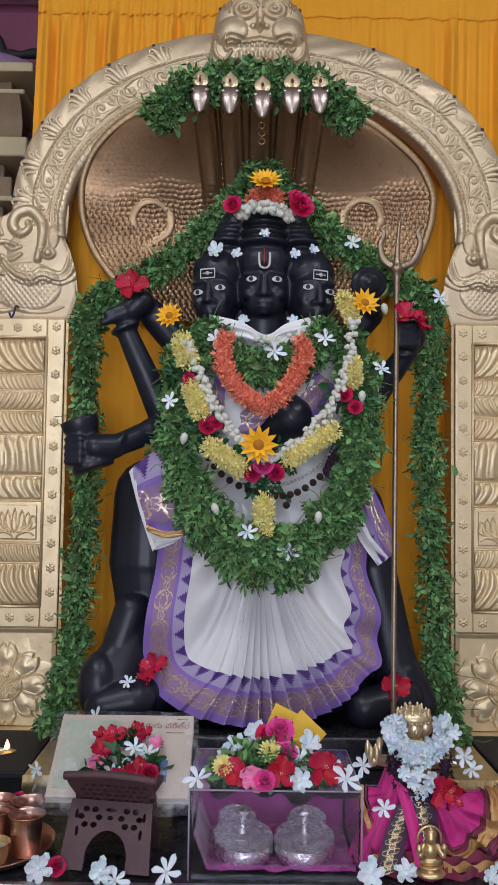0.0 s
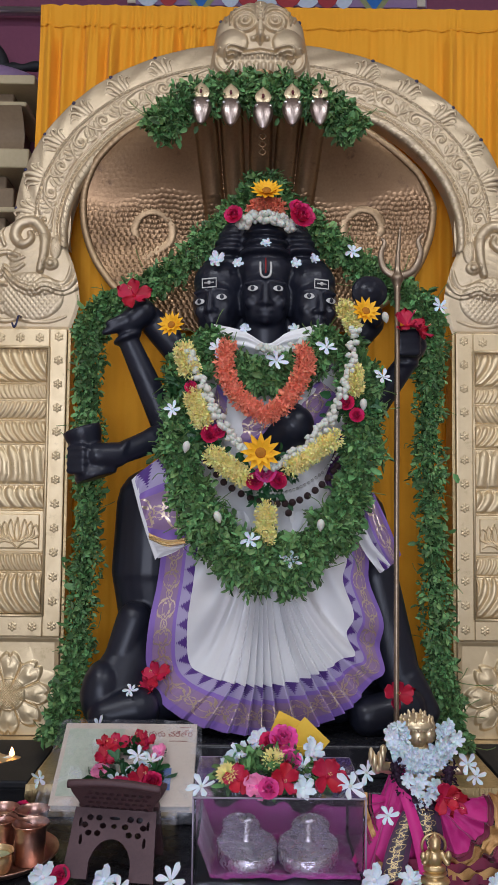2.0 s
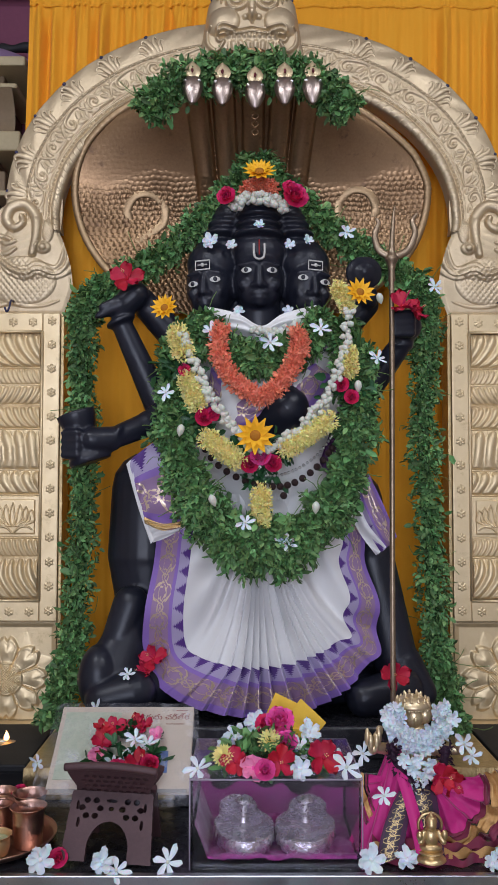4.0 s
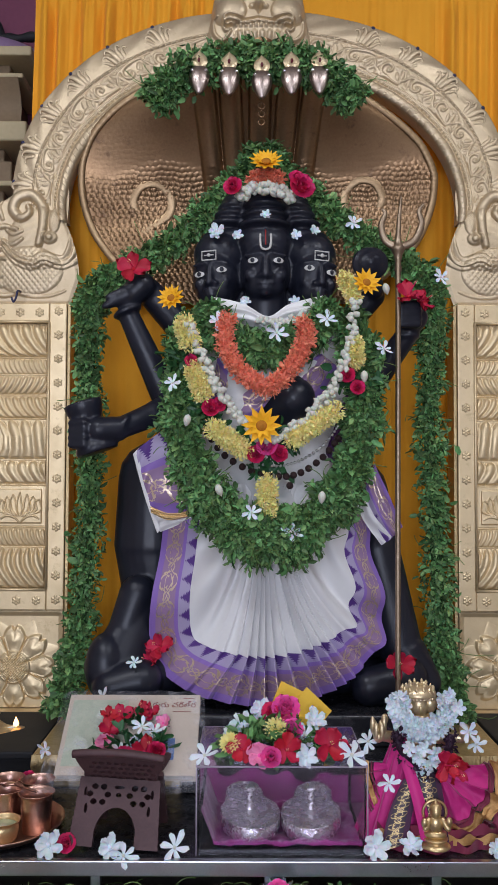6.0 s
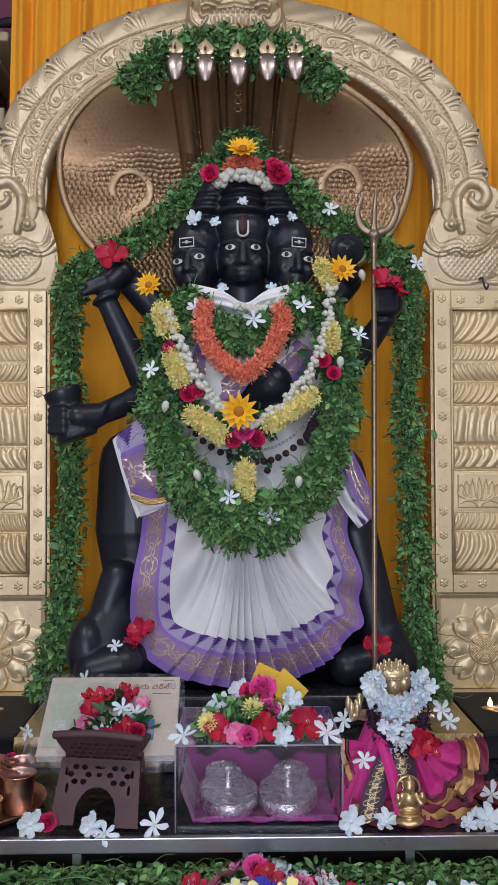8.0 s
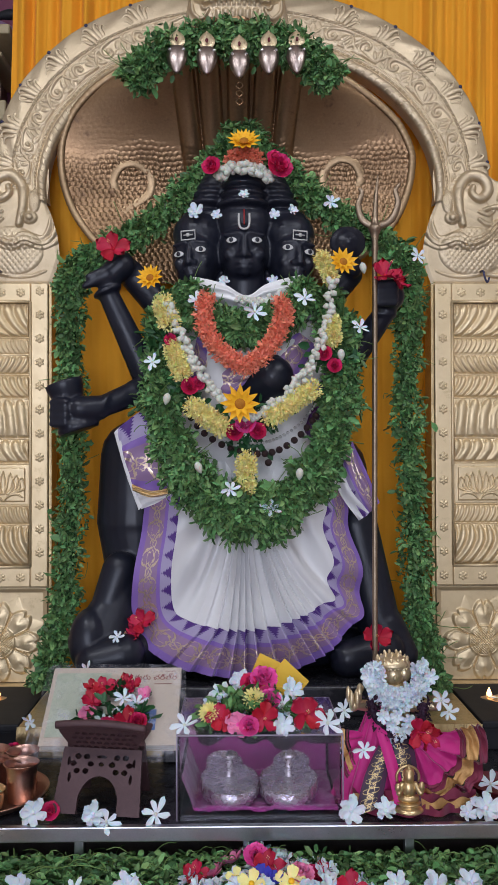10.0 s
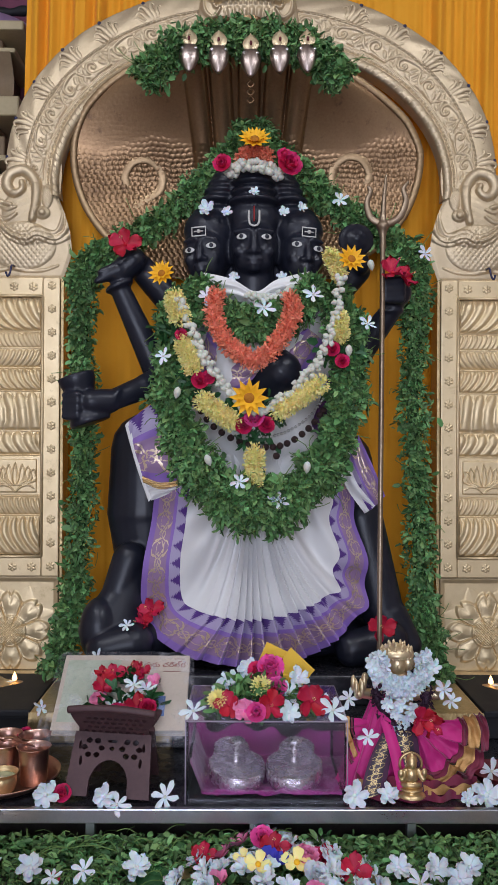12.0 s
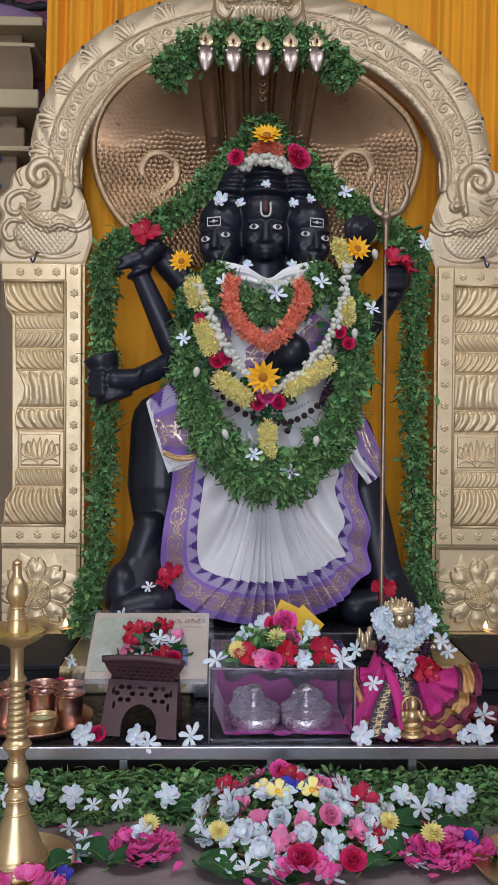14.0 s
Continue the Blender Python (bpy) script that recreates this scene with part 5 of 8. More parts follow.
# side flaps
_fy = lambda x, z: 2.135 + 0.25 * (x - 0.07) ** 2
strip_cloth("flap_cloth", [(-0.244, 1.537), (-0.20, 1.572), (-0.150, 1.600)], [(-0.203, 1.397), (-0.16, 1.383), (-0.105, 1.387)], shawl, M_BORDER, _fy, 0.010, 0.004, "purple bordered hanging flap", uscale=0.8, vlo=0.0)
strip_cloth("flap_end", [(-0.205, 1.400), (-0.16, 1.386), (-0.105, 1.394)], [(-0.184, 1.347), (-0.150, 1.360), (-0.105, 1.385)], shawl, M_SILK, lambda x, z: _fy(x, z) + 0.002, 0.004, 0.003, "white end of the flap")
strip_cloth("flap_edge", [(-0.250, 1.530), (-0.221, 1.43), (-0.190, 1.344)], [(-0.240, 1.540), (-0.212, 1.43), (-0.182, 1.354)], shawl, M_SILK, lambda x, z: _fy(x, z) - 0.004, 0.002, 0.0, "white edge")
strip_cloth("flap_cord", [(-0.205, 1.408), (-0.16, 1.392), (-0.11, 1.400)], [(-0.203, 1.392), (-0.16, 1.376), (-0.11, 1.386)], shawl, M_GOLD, lambda x, z: _fy(x, z) - 0.018, 0.004, 0.002, "gold cord")
strip_cloth("flap_cloth", [(0.27, 1.42), (0.30, 1.365), (0.335, 1.318)], [(0.30, 1.50), (0.335, 1.43), (0.372, 1.352)], shawl, M_SILK, lambda x, z: 2.15, 0.012, 0.004)
strip_cloth("flap_border", [(0.285, 1.44), (0.312, 1.38), (0.345, 1.325)], [(0.318, 1.51), (0.355, 1.43), (0.383, 1.362)], shawl, M_BORDER, lambda x, z: 2.143, 0.012, 0.003, "purple border with gold motifs", uscale=0.8)


# ---- leaf garlands ----
def leaf_cloud(centres, dirs, normals, sizes, rng, droop=0.3):
    """Small folded leaves, one at each centre."""
    n = len(centres)
    d = dirs / np.linalg.norm(dirs, axis=1, keepdims=True)
    s = np.cross(d, normals)
    s /= np.linalg.norm(s, axis=1, keepdims=True) + 1e-9
    m = np.cross(s, d)
    wide = rng.uniform(0.36, 0.72, n)[:, None]
    curl = rng.uniform(-0.1, droop, n)[:, None]
    L = sizes[:, None]
    shape = ((0.0, 0.0, 0.0), (0.30, 0.85, 0.10), (0.76, 0.72, 0.10), (1.0, 0.0, -0.02), (0.76, -0.72, 0.10), (0.30, -0.85, 0.10), (0.48, 0.0, -0.06))
    P = np.stack([centres + L * (d * a + s * (b * 0.5 * wide) + m * (c - curl * a * a)) for a, b, c in shape], 1).reshape(-1, 3)
    base = (np.arange(n) * 7)[:, None]
    F = np.concatenate([base + np.array(q)[None, :] for q in ((0, 6, 1), (1, 6, 2), (2, 6, 3), (3, 6, 4), (4, 6, 5), (5, 6, 0))], 1).reshape(-1, 3)
    return P.tolist(), F.tolist()


def garland(label, path, radius, count, seed, size=(0.010, 0.0225), front=0.75, closed=False, name="leaf_garland"):
    """A thick rope of leaves along a path; radius a number or a function of 0..1."""
    rng = np.random.default_rng(seed)
    pts = np.array([tuple(p) for p in smooth_line(path, 200, closed)])
    f = rng.uniform(0, 1, count) * 198.99
    i = f.astype(int)
    p = pts[i] + (pts[i + 1] - pts[i]) * (f - i)[:, None]
    t = pts[i + 1] - pts[i]
    t /= np.linalg.norm(t, axis=1, keepdims=True)
    out = rng.normal(size=(count, 3))
    out[:, 1] -= front
    out -= t * (out * t).sum(1, keepdims=True)
    out /= np.linalg.norm(out, axis=1, keepdims=True)
    rad = np.array([radius(k / 199) if callable(radius) else radius for k in f])
    wob = 1 + 0.30 * np.sin(f * 0.37 + seed) * np.sin(f * 0.113 + 2 * seed) + 0.14 * np.sin(f * 0.91 + 3 * seed)
    stray = np.where(rng.uniform(size=count) < 0.10, rng.uniform(1.1, 1.35, count), 1.0)
    rr = rad * wob * stray * (0.35 + 0.65 * rng.uniform(size=count) ** 0.6)
    sq = np.array([1.0, 0.7, 1.0])
    c = p + out * rr[:, None] * sq
    d = out * 0.55 + rng.normal(size=(count, 3)) * 0.75 + np.array([0, -0.1, -0.25])
    nrm = out + rng.normal(size=(count, 3)) * 0.75 + np.array([0, -0.35, 0.35])
    sz = rng.uniform(size[0], size[1], count) * np.where(rng.uniform(size=count) < 0.08, 1.5, 1)
    ob = thing(name, label, "garland")
    lv = part("leaves", leaf_cloud(c, d, nrm, sz, rng), M_LEAF, ob)
    lv["kind"] = "stuff"
    # added dark tube, its colour stands in for the shade deep between the leaves
    part("rope_core", tube([Vector(q) for q in pts[::3]], (lambda s: 0.45 * (radius(s) if callable(radius) else radius)), 8, flat=0.7), M_LEAFSHADE, ob)
    stems = []
    for k in range(count // 55):
        j = rng.integers(count)
        a = Vector(c[j]); b = a + Vector(out[j]) * rng.uniform(0.005, 0.025) + Vector(rng.normal(size=3)) * 0.022
        mid = (a + b) / 2 + Vector(rng.normal(size=3)) * 0.008
        stems.append(tube(smooth_line([a, mid, b], 5), 0.0009, 4))
    st = part("stalk", merge(*stems), M_STEM, ob)
    st["kind"] = "stuff"
    return ob


# darkened leaf green: the shade inside the garlands, put into the colour
M_LEAFSHADE = mat("shaded leaf mass", (0.03, 0.09, 0.02), None, 0.7, 0, 60, 300, 0.6, 0.004)
garland("thick green basil leaf garland round the statue's chest", [(-0.100, 2.14, 1.845), (-0.125, 2.10, 1.76), (-0.132, 2.085, 1.64), (-0.115, 2.07, 1.53), (-0.055, 2.055, 1.41), (0.02, 2.045, 1.355), (0.085, 2.04, 1.340), (0.145, 2.045, 1.360),
        (0.222, 2.055, 1.43), (0.270, 2.07, 1.54), (0.288, 2.085, 1.65), (0.283, 2.10, 1.76), (0.250, 2.14, 1.85)], lambda s: 0.037 + 0.022 * math.exp(-((s - 0.46) / 0.20) ** 2), 15500, 3)
garland("green basil leaf collar garland under the statue's neck", [(-0.080, 2.14, 1.872), (-0.040, 2.11, 1.808), (0.01, 2.10, 1.778), (0.06, 2.095, 1.765), (0.11, 2.10, 1.778), (0.170, 2.11, 1.814), (0.212, 2.14, 1.876)], 0.034, 4200, 4)
garland("green leaf garland over the serpent heads", [(-0.215, 2.20, 2.385), (-0.17, 2.20, 2.440), (-0.10, 2.22, 2.490), (0.0, 2.23, 2.508), (0.09, 2.23, 2.508), (0.18, 2.22, 2.490), (0.245, 2.20, 2.435), (0.285, 2.20, 2.39)], lambda s: 0.036 + 0.010 * math.sin(math.pi * s), 5200, 5)
garland("long green leaf garland rising to a peak behind the heads", [(0.545, 2.285, 0.872), (0.525, 2.30, 0.97), (0.51, 2.32, 1.10), (0.498, 2.33, 1.40), (0.485, 2.33, 1.65), (0.49, 2.31, 1.88), (0.47, 2.29, 1.965), (0.40, 2.29, 2.03), (0.27, 2.32, 2.12), (0.16, 2.34, 2.23), (0.055, 2.34, 2.33)],
        lambda s: 0.034 + 0.012 * max(0, 0.3 - s), 9500, 6)
garland("long green leaf garland rising to a peak behind the heads", [(-0.438, 2.285, 0.890), (-0.42, 2.30, 0.98), (-0.40, 2.32, 1.10), (-0.382, 2.33, 1.40), (-0.385, 2.33, 1.65), (-0.385, 2.31, 1.88), (-0.365, 2.29, 1.945), (-0.29, 2.29, 1.995), (-0.17, 2.32, 2.08), (-0.05, 2.34, 2.20), (0.052, 2.34, 2.32)],
        lambda s: 0.034 + 0.012 * max(0, 0.3 - s), 9500, 7)

# ---- flowers ----
def petal(length, width, cup=0.2, tip=0.6, ruffle=0.0, nu=9, nv=5, twist=0.0, pointed=False):
    """One petal along +x, lying near z = 0, cupped upwards."""
    def fn(u, v):
        w = (0.22 + 0.95 * u ** tip) * max(0.0, 1 - u ** 5) ** 0.5 if not pointed else math.sin(math.pi * min(0.97, 0.10 + 0.9 * u ** tip)) ** 0.7
        s = (2 * v - 1)
        x = length * u * (1 - 0.06 * s * s)
        y = width * 0.5 * s * w + twist * length * u * u
        z = cup * length * u * u + 0.25 * width * s * s * w * 0.5 + ruffle * length * math.sin(s * 7 + 5 * u) * u * u
        return (x, y, z)
    return sheet(fn, nu, nv)


class Flower:
    """A flower built once with its petals, then placed in many spots."""

    def __init__(self, name, label, build, group):
        self.name, self.label, self.build, self.group, self.first = name, label, build, group, None

    def put(self, pos, facing=(0, -1, 0.3), size=1.0, spin=None):
        q = Vector(facing).normalized().to_track_quat("Z", "Y").to_matrix().to_4x4()
        m = Matrix.Translation(pos) @ q @ Matrix.Rotation(RNG.uniform(0, 6.28) if spin is None else spin, 4, "Z")
        if self.first is None:
            self.first = thing(self.name, self.label, "flower", self.group)
            self.build(self.first)
            self.first.matrix_basis = m
            return self.first
        tilt = Matrix.Diagonal((size, size, size * RNG.uniform(0.85, 1.2), 1))
        return copy_thing(self.first, m @ tilt)


RNG = random.Random(11)


def star_flower(n, length, width, material, cup, tip, ruffle, heart, heart_r, twist=0.0, rows=1):
    def build(ob):
        for r in range(rows):
            k = 1 - 0.25 * r
            me = mesh_of("petal", *petal(length * k, width * k, cup + 0.35 * r, tip, ruffle, twist=twist), material)
            for i in range(n):
                p = part("petal", me, None, ob)
                p.matrix_basis = Matrix.Rotation(2 * math.pi * (i + 0.5 * r) / n, 4, "Z") @ Matrix.Translation((0.002, 0, 0.001 * r)) @ Matrix.Rotation(RNG.uniform(-0.35, 0.35), 4, "X") @ Matrix.Rotation(RNG.uniform(-0.3, 0.22), 4, "Y") @ Matrix.Rotation(RNG.uniform(-0.15, 0.15), 4, "Z") @ Matrix.Diagonal((RNG.uniform(0.82, 1.12), RNG.uniform(0.85, 1.15), 1, 1))
        part("heart", ball(0, 0, heart_r * 0.4, heart_r, heart_r, heart_r * 0.8, 10, 6), heart, ob)
    return build


def hibiscus_build(material):
    def build(ob):
        star_flower(5, 0.040, 0.042, material, 0.45, 0.75, 0.17, material, 0.005)(ob)
        part("stamen", tube(smooth_line([(0, 0, 0.0), (0.003, 0.002, 0.02), (0.009, 0.004, 0.042)], 8), 0.0016, 6), M_CRIMSON, ob)
        part("pollen", merge(*[ball(0.008 + 0.003 * math.cos(i * 2.4), 0.004 + 0.003 * math.sin(i * 2.4), 0.036 + 0.0014 * i, 0.0012, 0.0012, 0.0012, 6, 4) for i in range(6)]), M_YELLOW, ob)
    return build


def mum_build(material, radius=0.024, rings=5, heart=None):
    def build(ob):
        sh = []
        for r in range(rings):
            k = 1 - r / (rings + 0.5)
            n = int(6 + 12 * k)
            p = petal(radius * (0.45 + 0.55 * k), radius * 0.24, 0.15, 0.8, 0.02, 5, 3)
            for i in range(n):
                sh.append(moved(p, Matrix.Translation((0, 0, 0.004 + 0.002 * r)) @ Matrix.Rotation(6.283 * (i + 0.37 * r) / n, 4, "Z") @ Matrix.Rotation(-(0.1 + 1.15 * (1 - k)), 4, "Y")))
        part("corolla", merge(*sh), material, ob)
        part("heart", ball(0, 0, 0.004, radius * 0.3, radius * 0.3, radius * 0.3, 10, 6), heart or material, ob)
    return build


def rose_build(material):
    def build(ob):
        for r, (n, L, up) in enumerate(((5, 0.026, 0.35), (5, 0.022, 0.9), (4, 0.017, 1.25), (3, 0.012, 1.42))):
            me = mesh_of("petal", *petal(L, L * 1.15, 0.3, 0.7, 0.05), material)
            for i in range(n):
                part("petal", me, None, ob).matrix_basis = Matrix.Rotation(6.283 * (i + 0.43 * r) / n, 4, "Z") @ Matrix.Translation((0.004, 0, 0.002 * r)) @ Matrix.Rotation(-up, 4, "Y")
    return build


JASMINE = Flower("jasmine_flower", "white pinwheel jasmine flower with narrow petals", star_flower(6, 0.025, 0.0125, M_WHITE, 0.12, 0.8, 0.03, M_BUD, 0.003, 0.15), "white jasmine flowers")
JASMINE2 = Flower("jasmine_flower", "white double jasmine flower with rounded petals", star_flower(6, 0.023, 0.0155, M_WHITE, 0.15, 0.8, 0.05, M_WHITE, 0.004, 0.1, 2), "white jasmine flowers")
HIBISCUS = Flower("hibiscus_flower", "open red hibiscus flower with long stamen", hibiscus_build(M_RED), "red hibiscus flowers")
ROSE = Flower("rose", "crimson rose bloom with curled petals", rose_build(M_CRIMSON), "crimson roses")
PINKROSE = Flower("rose", "bright pink rose bloom with curled petals", rose_build(M_PINK), "pink roses")
WHITEROSE = Flower("rose", "white rose bloom with rounded petals", rose_build(M_WHITE), "white roses")
PALEROSE = Flower("rose", "soft pink rose bloom with curled petals", rose_build(M_PALEPINK), "soft pink roses")
OLEANDER = Flower("oleander_flower", "soft pink double oleander flower", star_flower(5, 0.024, 0.023, M_PALEPINK, 0.3, 0.7, 0.06, M_PINK, 0.004, 0.1, 2), "pink oleander flowers")
YELLOWMUM = Flower("chrysanthemum", "yellow chrysanthemum with many fine petals", mum_build(M_YELLOW), "yellow chrysanthemums")
PLUMERIA = Flower("allamanda_flower", "yellow five-petalled flower with a pale edge", star_flower(5, 0.022, 0.020, M_YELLOW, 0.25, 0.7, 0.04, M_ORANGEFLOWER, 0.005), "yellow open flowers")
BLUEPEA = Flower("blue_flower", "deep blue pea flower with white heart", star_flower(4, 0.020, 0.024, M_BLUE, 0.3, 0.7, 0.06, M_WHITE, 0.004), "blue flowers")
GARDENIA = Flower("gardenia_flower", "full white flower with crowded rounded petals", star_flower(6, 0.023, 0.024, M_WHITE, 0.30, 0.7, 0.12, M_WHITE, 0.007, 0.1, 3), "full white flowers")
GERBERA = Flower("gerbera", "amber orange daisy with pointed petals", None, "orange daisies")


def gerbera_build(ob):
    me = mesh_of("petal", *petal(0.046, 0.017, 0.12, 0.85, 0.02, pointed=True), M_ORANGEFLOWER)
    for r, n in ((0, 12), (1, 9)):
        for i in range(n):
            part("petal", me, None, ob).matrix_basis = Matrix.Rotation(6.283 * (i + 0.5 * r) / n, 4, "Z") @ Matrix.Rotation(-0.16 - 0.28 * r, 4, "Y") @ Matrix.Diagonal((1 - 0.2 * r,) * 3 + (1,))
    part("disc", ball(0, 0, 0.004, 0.013, 0.013, 0.009, 16, 8), M_DISC, ob)


GERBERA.build = gerbera_build
F = (0, -1, 0.12)

# flowers on the statue
HIBISCUS.put((-0.255, 2.175, 1.975), (0.1, -1, 0.3))
HIBISCUS.put((0.395, 2.118, 1.898), (0.2, -0.8, 0.8), 0.95)
HIBISCUS.put((0.425, 2.14, 1.89), (0.8, -0.6, 0.3), 0.75)
HIBISCUS.put((-0.200, 2.150, 1.050), (-0.6, -1, 0.5), 0.7)
HIBISCUS.put((-0.182, 2.158, 1.078), (-0.2, -1, 0.6), 0.8)
HIBISCUS.put((0.368, 2.095, 1.052), (0.1, -1, 0.4), 0.85)
GERBERA.put((0.051, 2.008, 1.588), F)
GERBERA.put((-0.152, 2.055, 1.878), (-0.2, -1, 0.3), 0.72)
GERBERA.put((0.287, 2.055, 1.915), (0.2, -1, 0.3), 0.78)
GERBERA.put((0.063, 2.180, 2.236), (0, -0.8, 0.6), 0.95)
ROSE.put((-0.014, 2.205, 2.182), (-0.3, -1, 0.2), 1.25)
ROSE.put((0.146, 2.205, 2.180), (0.3, -1, 0.2), 1.35)
ROSE.put((0.138, 2.21, 2.20), (0.3, -1, 0.5), 1.0)
for _x, _y, _z, _f, _s in ((-0.058, 2.232, 2.082, (-0.3, -1, 0.4), 0.55), (-0.006, 2.225, 2.072, (0, -1, 0.4), 0.65), (0.063, 2.198, 2.114, (0, -1, 0.4), 0.6), (0.138, 2.225, 2.073, (0, -1, 0.4), 0.65), (0.184, 2.232, 2.086, (0.3, -1, 0.4), 0.6),
                          (0.014, 2.145, 1.892, F, 0.6), (0.13, 2.145, 1.892, F, 0.6)):
    JASMINE2.put((_x, _y, _z), _f, _s)
for _x, _y, _z in ((0.085, 2.045, 1.80), (-0.05, 2.075, 1.83), (-0.146, 2.03, 1.685), (0.20, 2.065, 1.835), (0.325, 2.045, 1.765), (0.285, 2.27, 2.118), (0.498, 2.235, 1.972), (0.118, 1.995, 1.357), (0.03, 1.995, 1.40)):
    JASMINE.put((_x, _y, _z), (RNG.uniform(-0.3, 0.3), -1, RNG.uniform(0, 0.5)), RNG.uniform(0.75, 0.95))
_bud = mesh_of("flower_bud", *lathe(turned([(0.0005, -0.013), (0.006, -0.006), (0.0085, 0.003), (0.006, 0.011), (0.0005, 0.015)]), 14), M_BUD)
for _x, _y, _z in ((-0.113, 2.02, 1.60), (-0.04, 1.995, 1.447), (0.182, 1.995, 1.432), (0.28, 2.035, 1.70), (0.345, 2.13, 1.918)):
    _b = tagged(part("flower_bud", _bud, None), "closed white flower bud on the leaf garland", "flower bud", "white buds")
    _b.matrix_basis = Matrix.Translation((_x, _y, _z)) @ Matrix.Rotation(RNG.uniform(-0.4, 0.4), 4, "Y")
for _x, _z, _s, _fl in ((-0.063, 1.628, 0.85, ROSE), (-0.045, 1.636, 0.7, ROSE), (-0.105, 1.735, 0.6, ROSE), (0.244, 1.702, 0.75, ROSE), (0.265, 1.675, 0.72, ROSE), (0.038, 1.525, 0.85, ROSE), (0.088, 1.527, 0.85, ROSE), (0.064, 1.545, 0.7, PINKROSE)):
    _fl.put((_x, 2.04, _z), (RNG.uniform(-0.3, 0.3), -1, 0.2), _s)
JASMINE.put((-0.235, 2.10, 1.055), (-0.3, -1, 0.5), 0.7)
JASMINE.put((-0.300, 2.06, 0.985), (-0.3, -1, 0.5), 0.9)


def tuft_rope(name, label, path, radius, count, material, seed, size=0.012):
    """A rope of small ruffled blossoms."""
    rng = np.random.default_rng(seed)
    pts = np.array([tuple(p) for p in smooth_line(path, 80)])
    f = rng.uniform(0, 1, count) * 78.99
    i = f.astype(int)
    p = pts[i] + (pts[i + 1] - pts[i]) * (f - i)[:, None]
    out = rng.normal(size=(count, 3)); out[:, 1] -= 0.5
    out /= np.linalg.norm(out, axis=1, keepdims=True)
    c = p + out * (radius * (0.45 + 0.5 * rng.uniform(size=count)))[:, None]
    ob = thing(name, label, "garland")
    lv = part("blossom", leaf_cloud(c, out + rng.normal(size=(count, 3)) * 0.5, rng.normal(size=(count, 3)), rng.uniform(0.7, 1.3, count) * size, rng), material, ob)
    lv["kind"] = "stuff"
    part("thread", tube([Vector(q) for q in pts[::4]], radius * 0.6, 8), material, ob)
    return ob


tuft_rope("coral_garland", "coral orange blossom garland on the statue's chest", [(-0.024, 2.075, 1.835), (-0.033, 2.06, 1.795), (-0.016, 2.05, 1.742), (0.018, 2.04, 1.702), (0.063, 2.035, 1.676), (0.104, 2.04, 1.705), (0.135, 2.05, 1.748), (0.152, 2.06, 1.792), (0.146, 2.075, 1.828)], 0.0225, 3400, M_CORAL, 21, 0.0092)
for _k, _pa in enumerate(([(-0.125, 2.06, 1.825), (-0.108, 2.05, 1.774)], [(-0.100, 2.045, 1.720), (-0.078, 2.035, 1.660)], [(-0.055, 2.035, 1.585), (0.012, 2.03, 1.537)], [(0.118, 2.03, 1.560), (0.215, 2.03, 1.625)],
                         [(0.262, 2.045, 1.780), (0.262, 2.04, 1.735)], [(0.064, 2.03, 1.465), (0.064, 2.025, 1.395)], [(0.24, 2.07, 1.93), (0.262, 2.065, 1.88)])):
    tuft_rope("yellow_garland", "ruffled yellow chrysanthemum strand on the statue", [Vector(_pa[0]), (Vector(_pa[0]) + Vector(_pa[1])) / 2, Vector(_pa[1])], 0.025 if _k not in (4, 6) else 0.019, 1900, M_YELLOW, 30 + _k, 0.0074)
tuft_rope("crown_garland", "coral blossom tuft on the statue's hair", [(0.03, 2.21, 2.205), (0.063, 2.20, 2.214), (0.097, 2.21, 2.205)], 0.019, 800, M_CORAL, 41, 0.0095)


def bud_rope(name, label, path, count, r, material, seed, spread):
    """Rounded buds strung side by side, each one its own part."""
    ob = thing(name, label, "garland")
    me = mesh_of("bud", *lathe(turned([(0.0004, -r * 1.2), (r * 0.8, -r * 0.4), (r, r * 0.4), (0.0004, r * 1.1)], 3), 8), material)
    rng = random.Random(seed)
    pts = smooth_line(path, count)
    for i, p in enumerate(pts):
        for k in range(3):
            o = part("bud", me, None, ob)
            o.matrix_basis = Matrix.Translation(p + Vector((rng.uniform(-1, 1) * spread, rng.uniform(-1, 0.2) * spread, rng.uniform(-1, 1) * spread))) @ Matrix.Rotation(rng.uniform(0, 3), 4, "X") @ Matrix.Rotation(rng.uniform(0, 3), 4, "Y")
    part("thread", tube(pts, 0.002, 6), M_BUD, ob)
    return ob


bud_rope("jasmine_string", "string of white jasmine buds round the statue's neck", [(-0.112, 2.05, 1.815), (-0.085, 2.04, 1.749), (-0.05, 2.035, 1.683), (-0.015, 2.03, 1.628), (0.03, 2.03, 1.578), (0.075, 2.03, 1.565), (0.13, 2.03, 1.591),
         (0.18, 2.03, 1.638), (0.222, 2.035, 1.703), (0.248, 2.04, 1.778), (0.262, 2.05, 1.868)], 72, 0.0070, M_BUD, 5, 0.010)
bud_rope("jasmine_string", "short band of white jasmine buds across the hair", [(0.000, 2.218, 2.162), (0.02, 2.208, 2.176), (0.063, 2.20, 2.182), (0.105, 2.208, 2.176), (0.126, 2.218, 2.162)], 26, 0.0085, M_BUD, 6, 0.011)
bud_rope("jasmine_string", "short band of white jasmine buds at the collar", [(0.05, 2.12, 1.84), (0.09, 2.10, 1.83), (0.13, 2.11, 1.845), (0.165, 2.14, 1.868)], 16, 0.007, M_BUD, 7, 0.008)

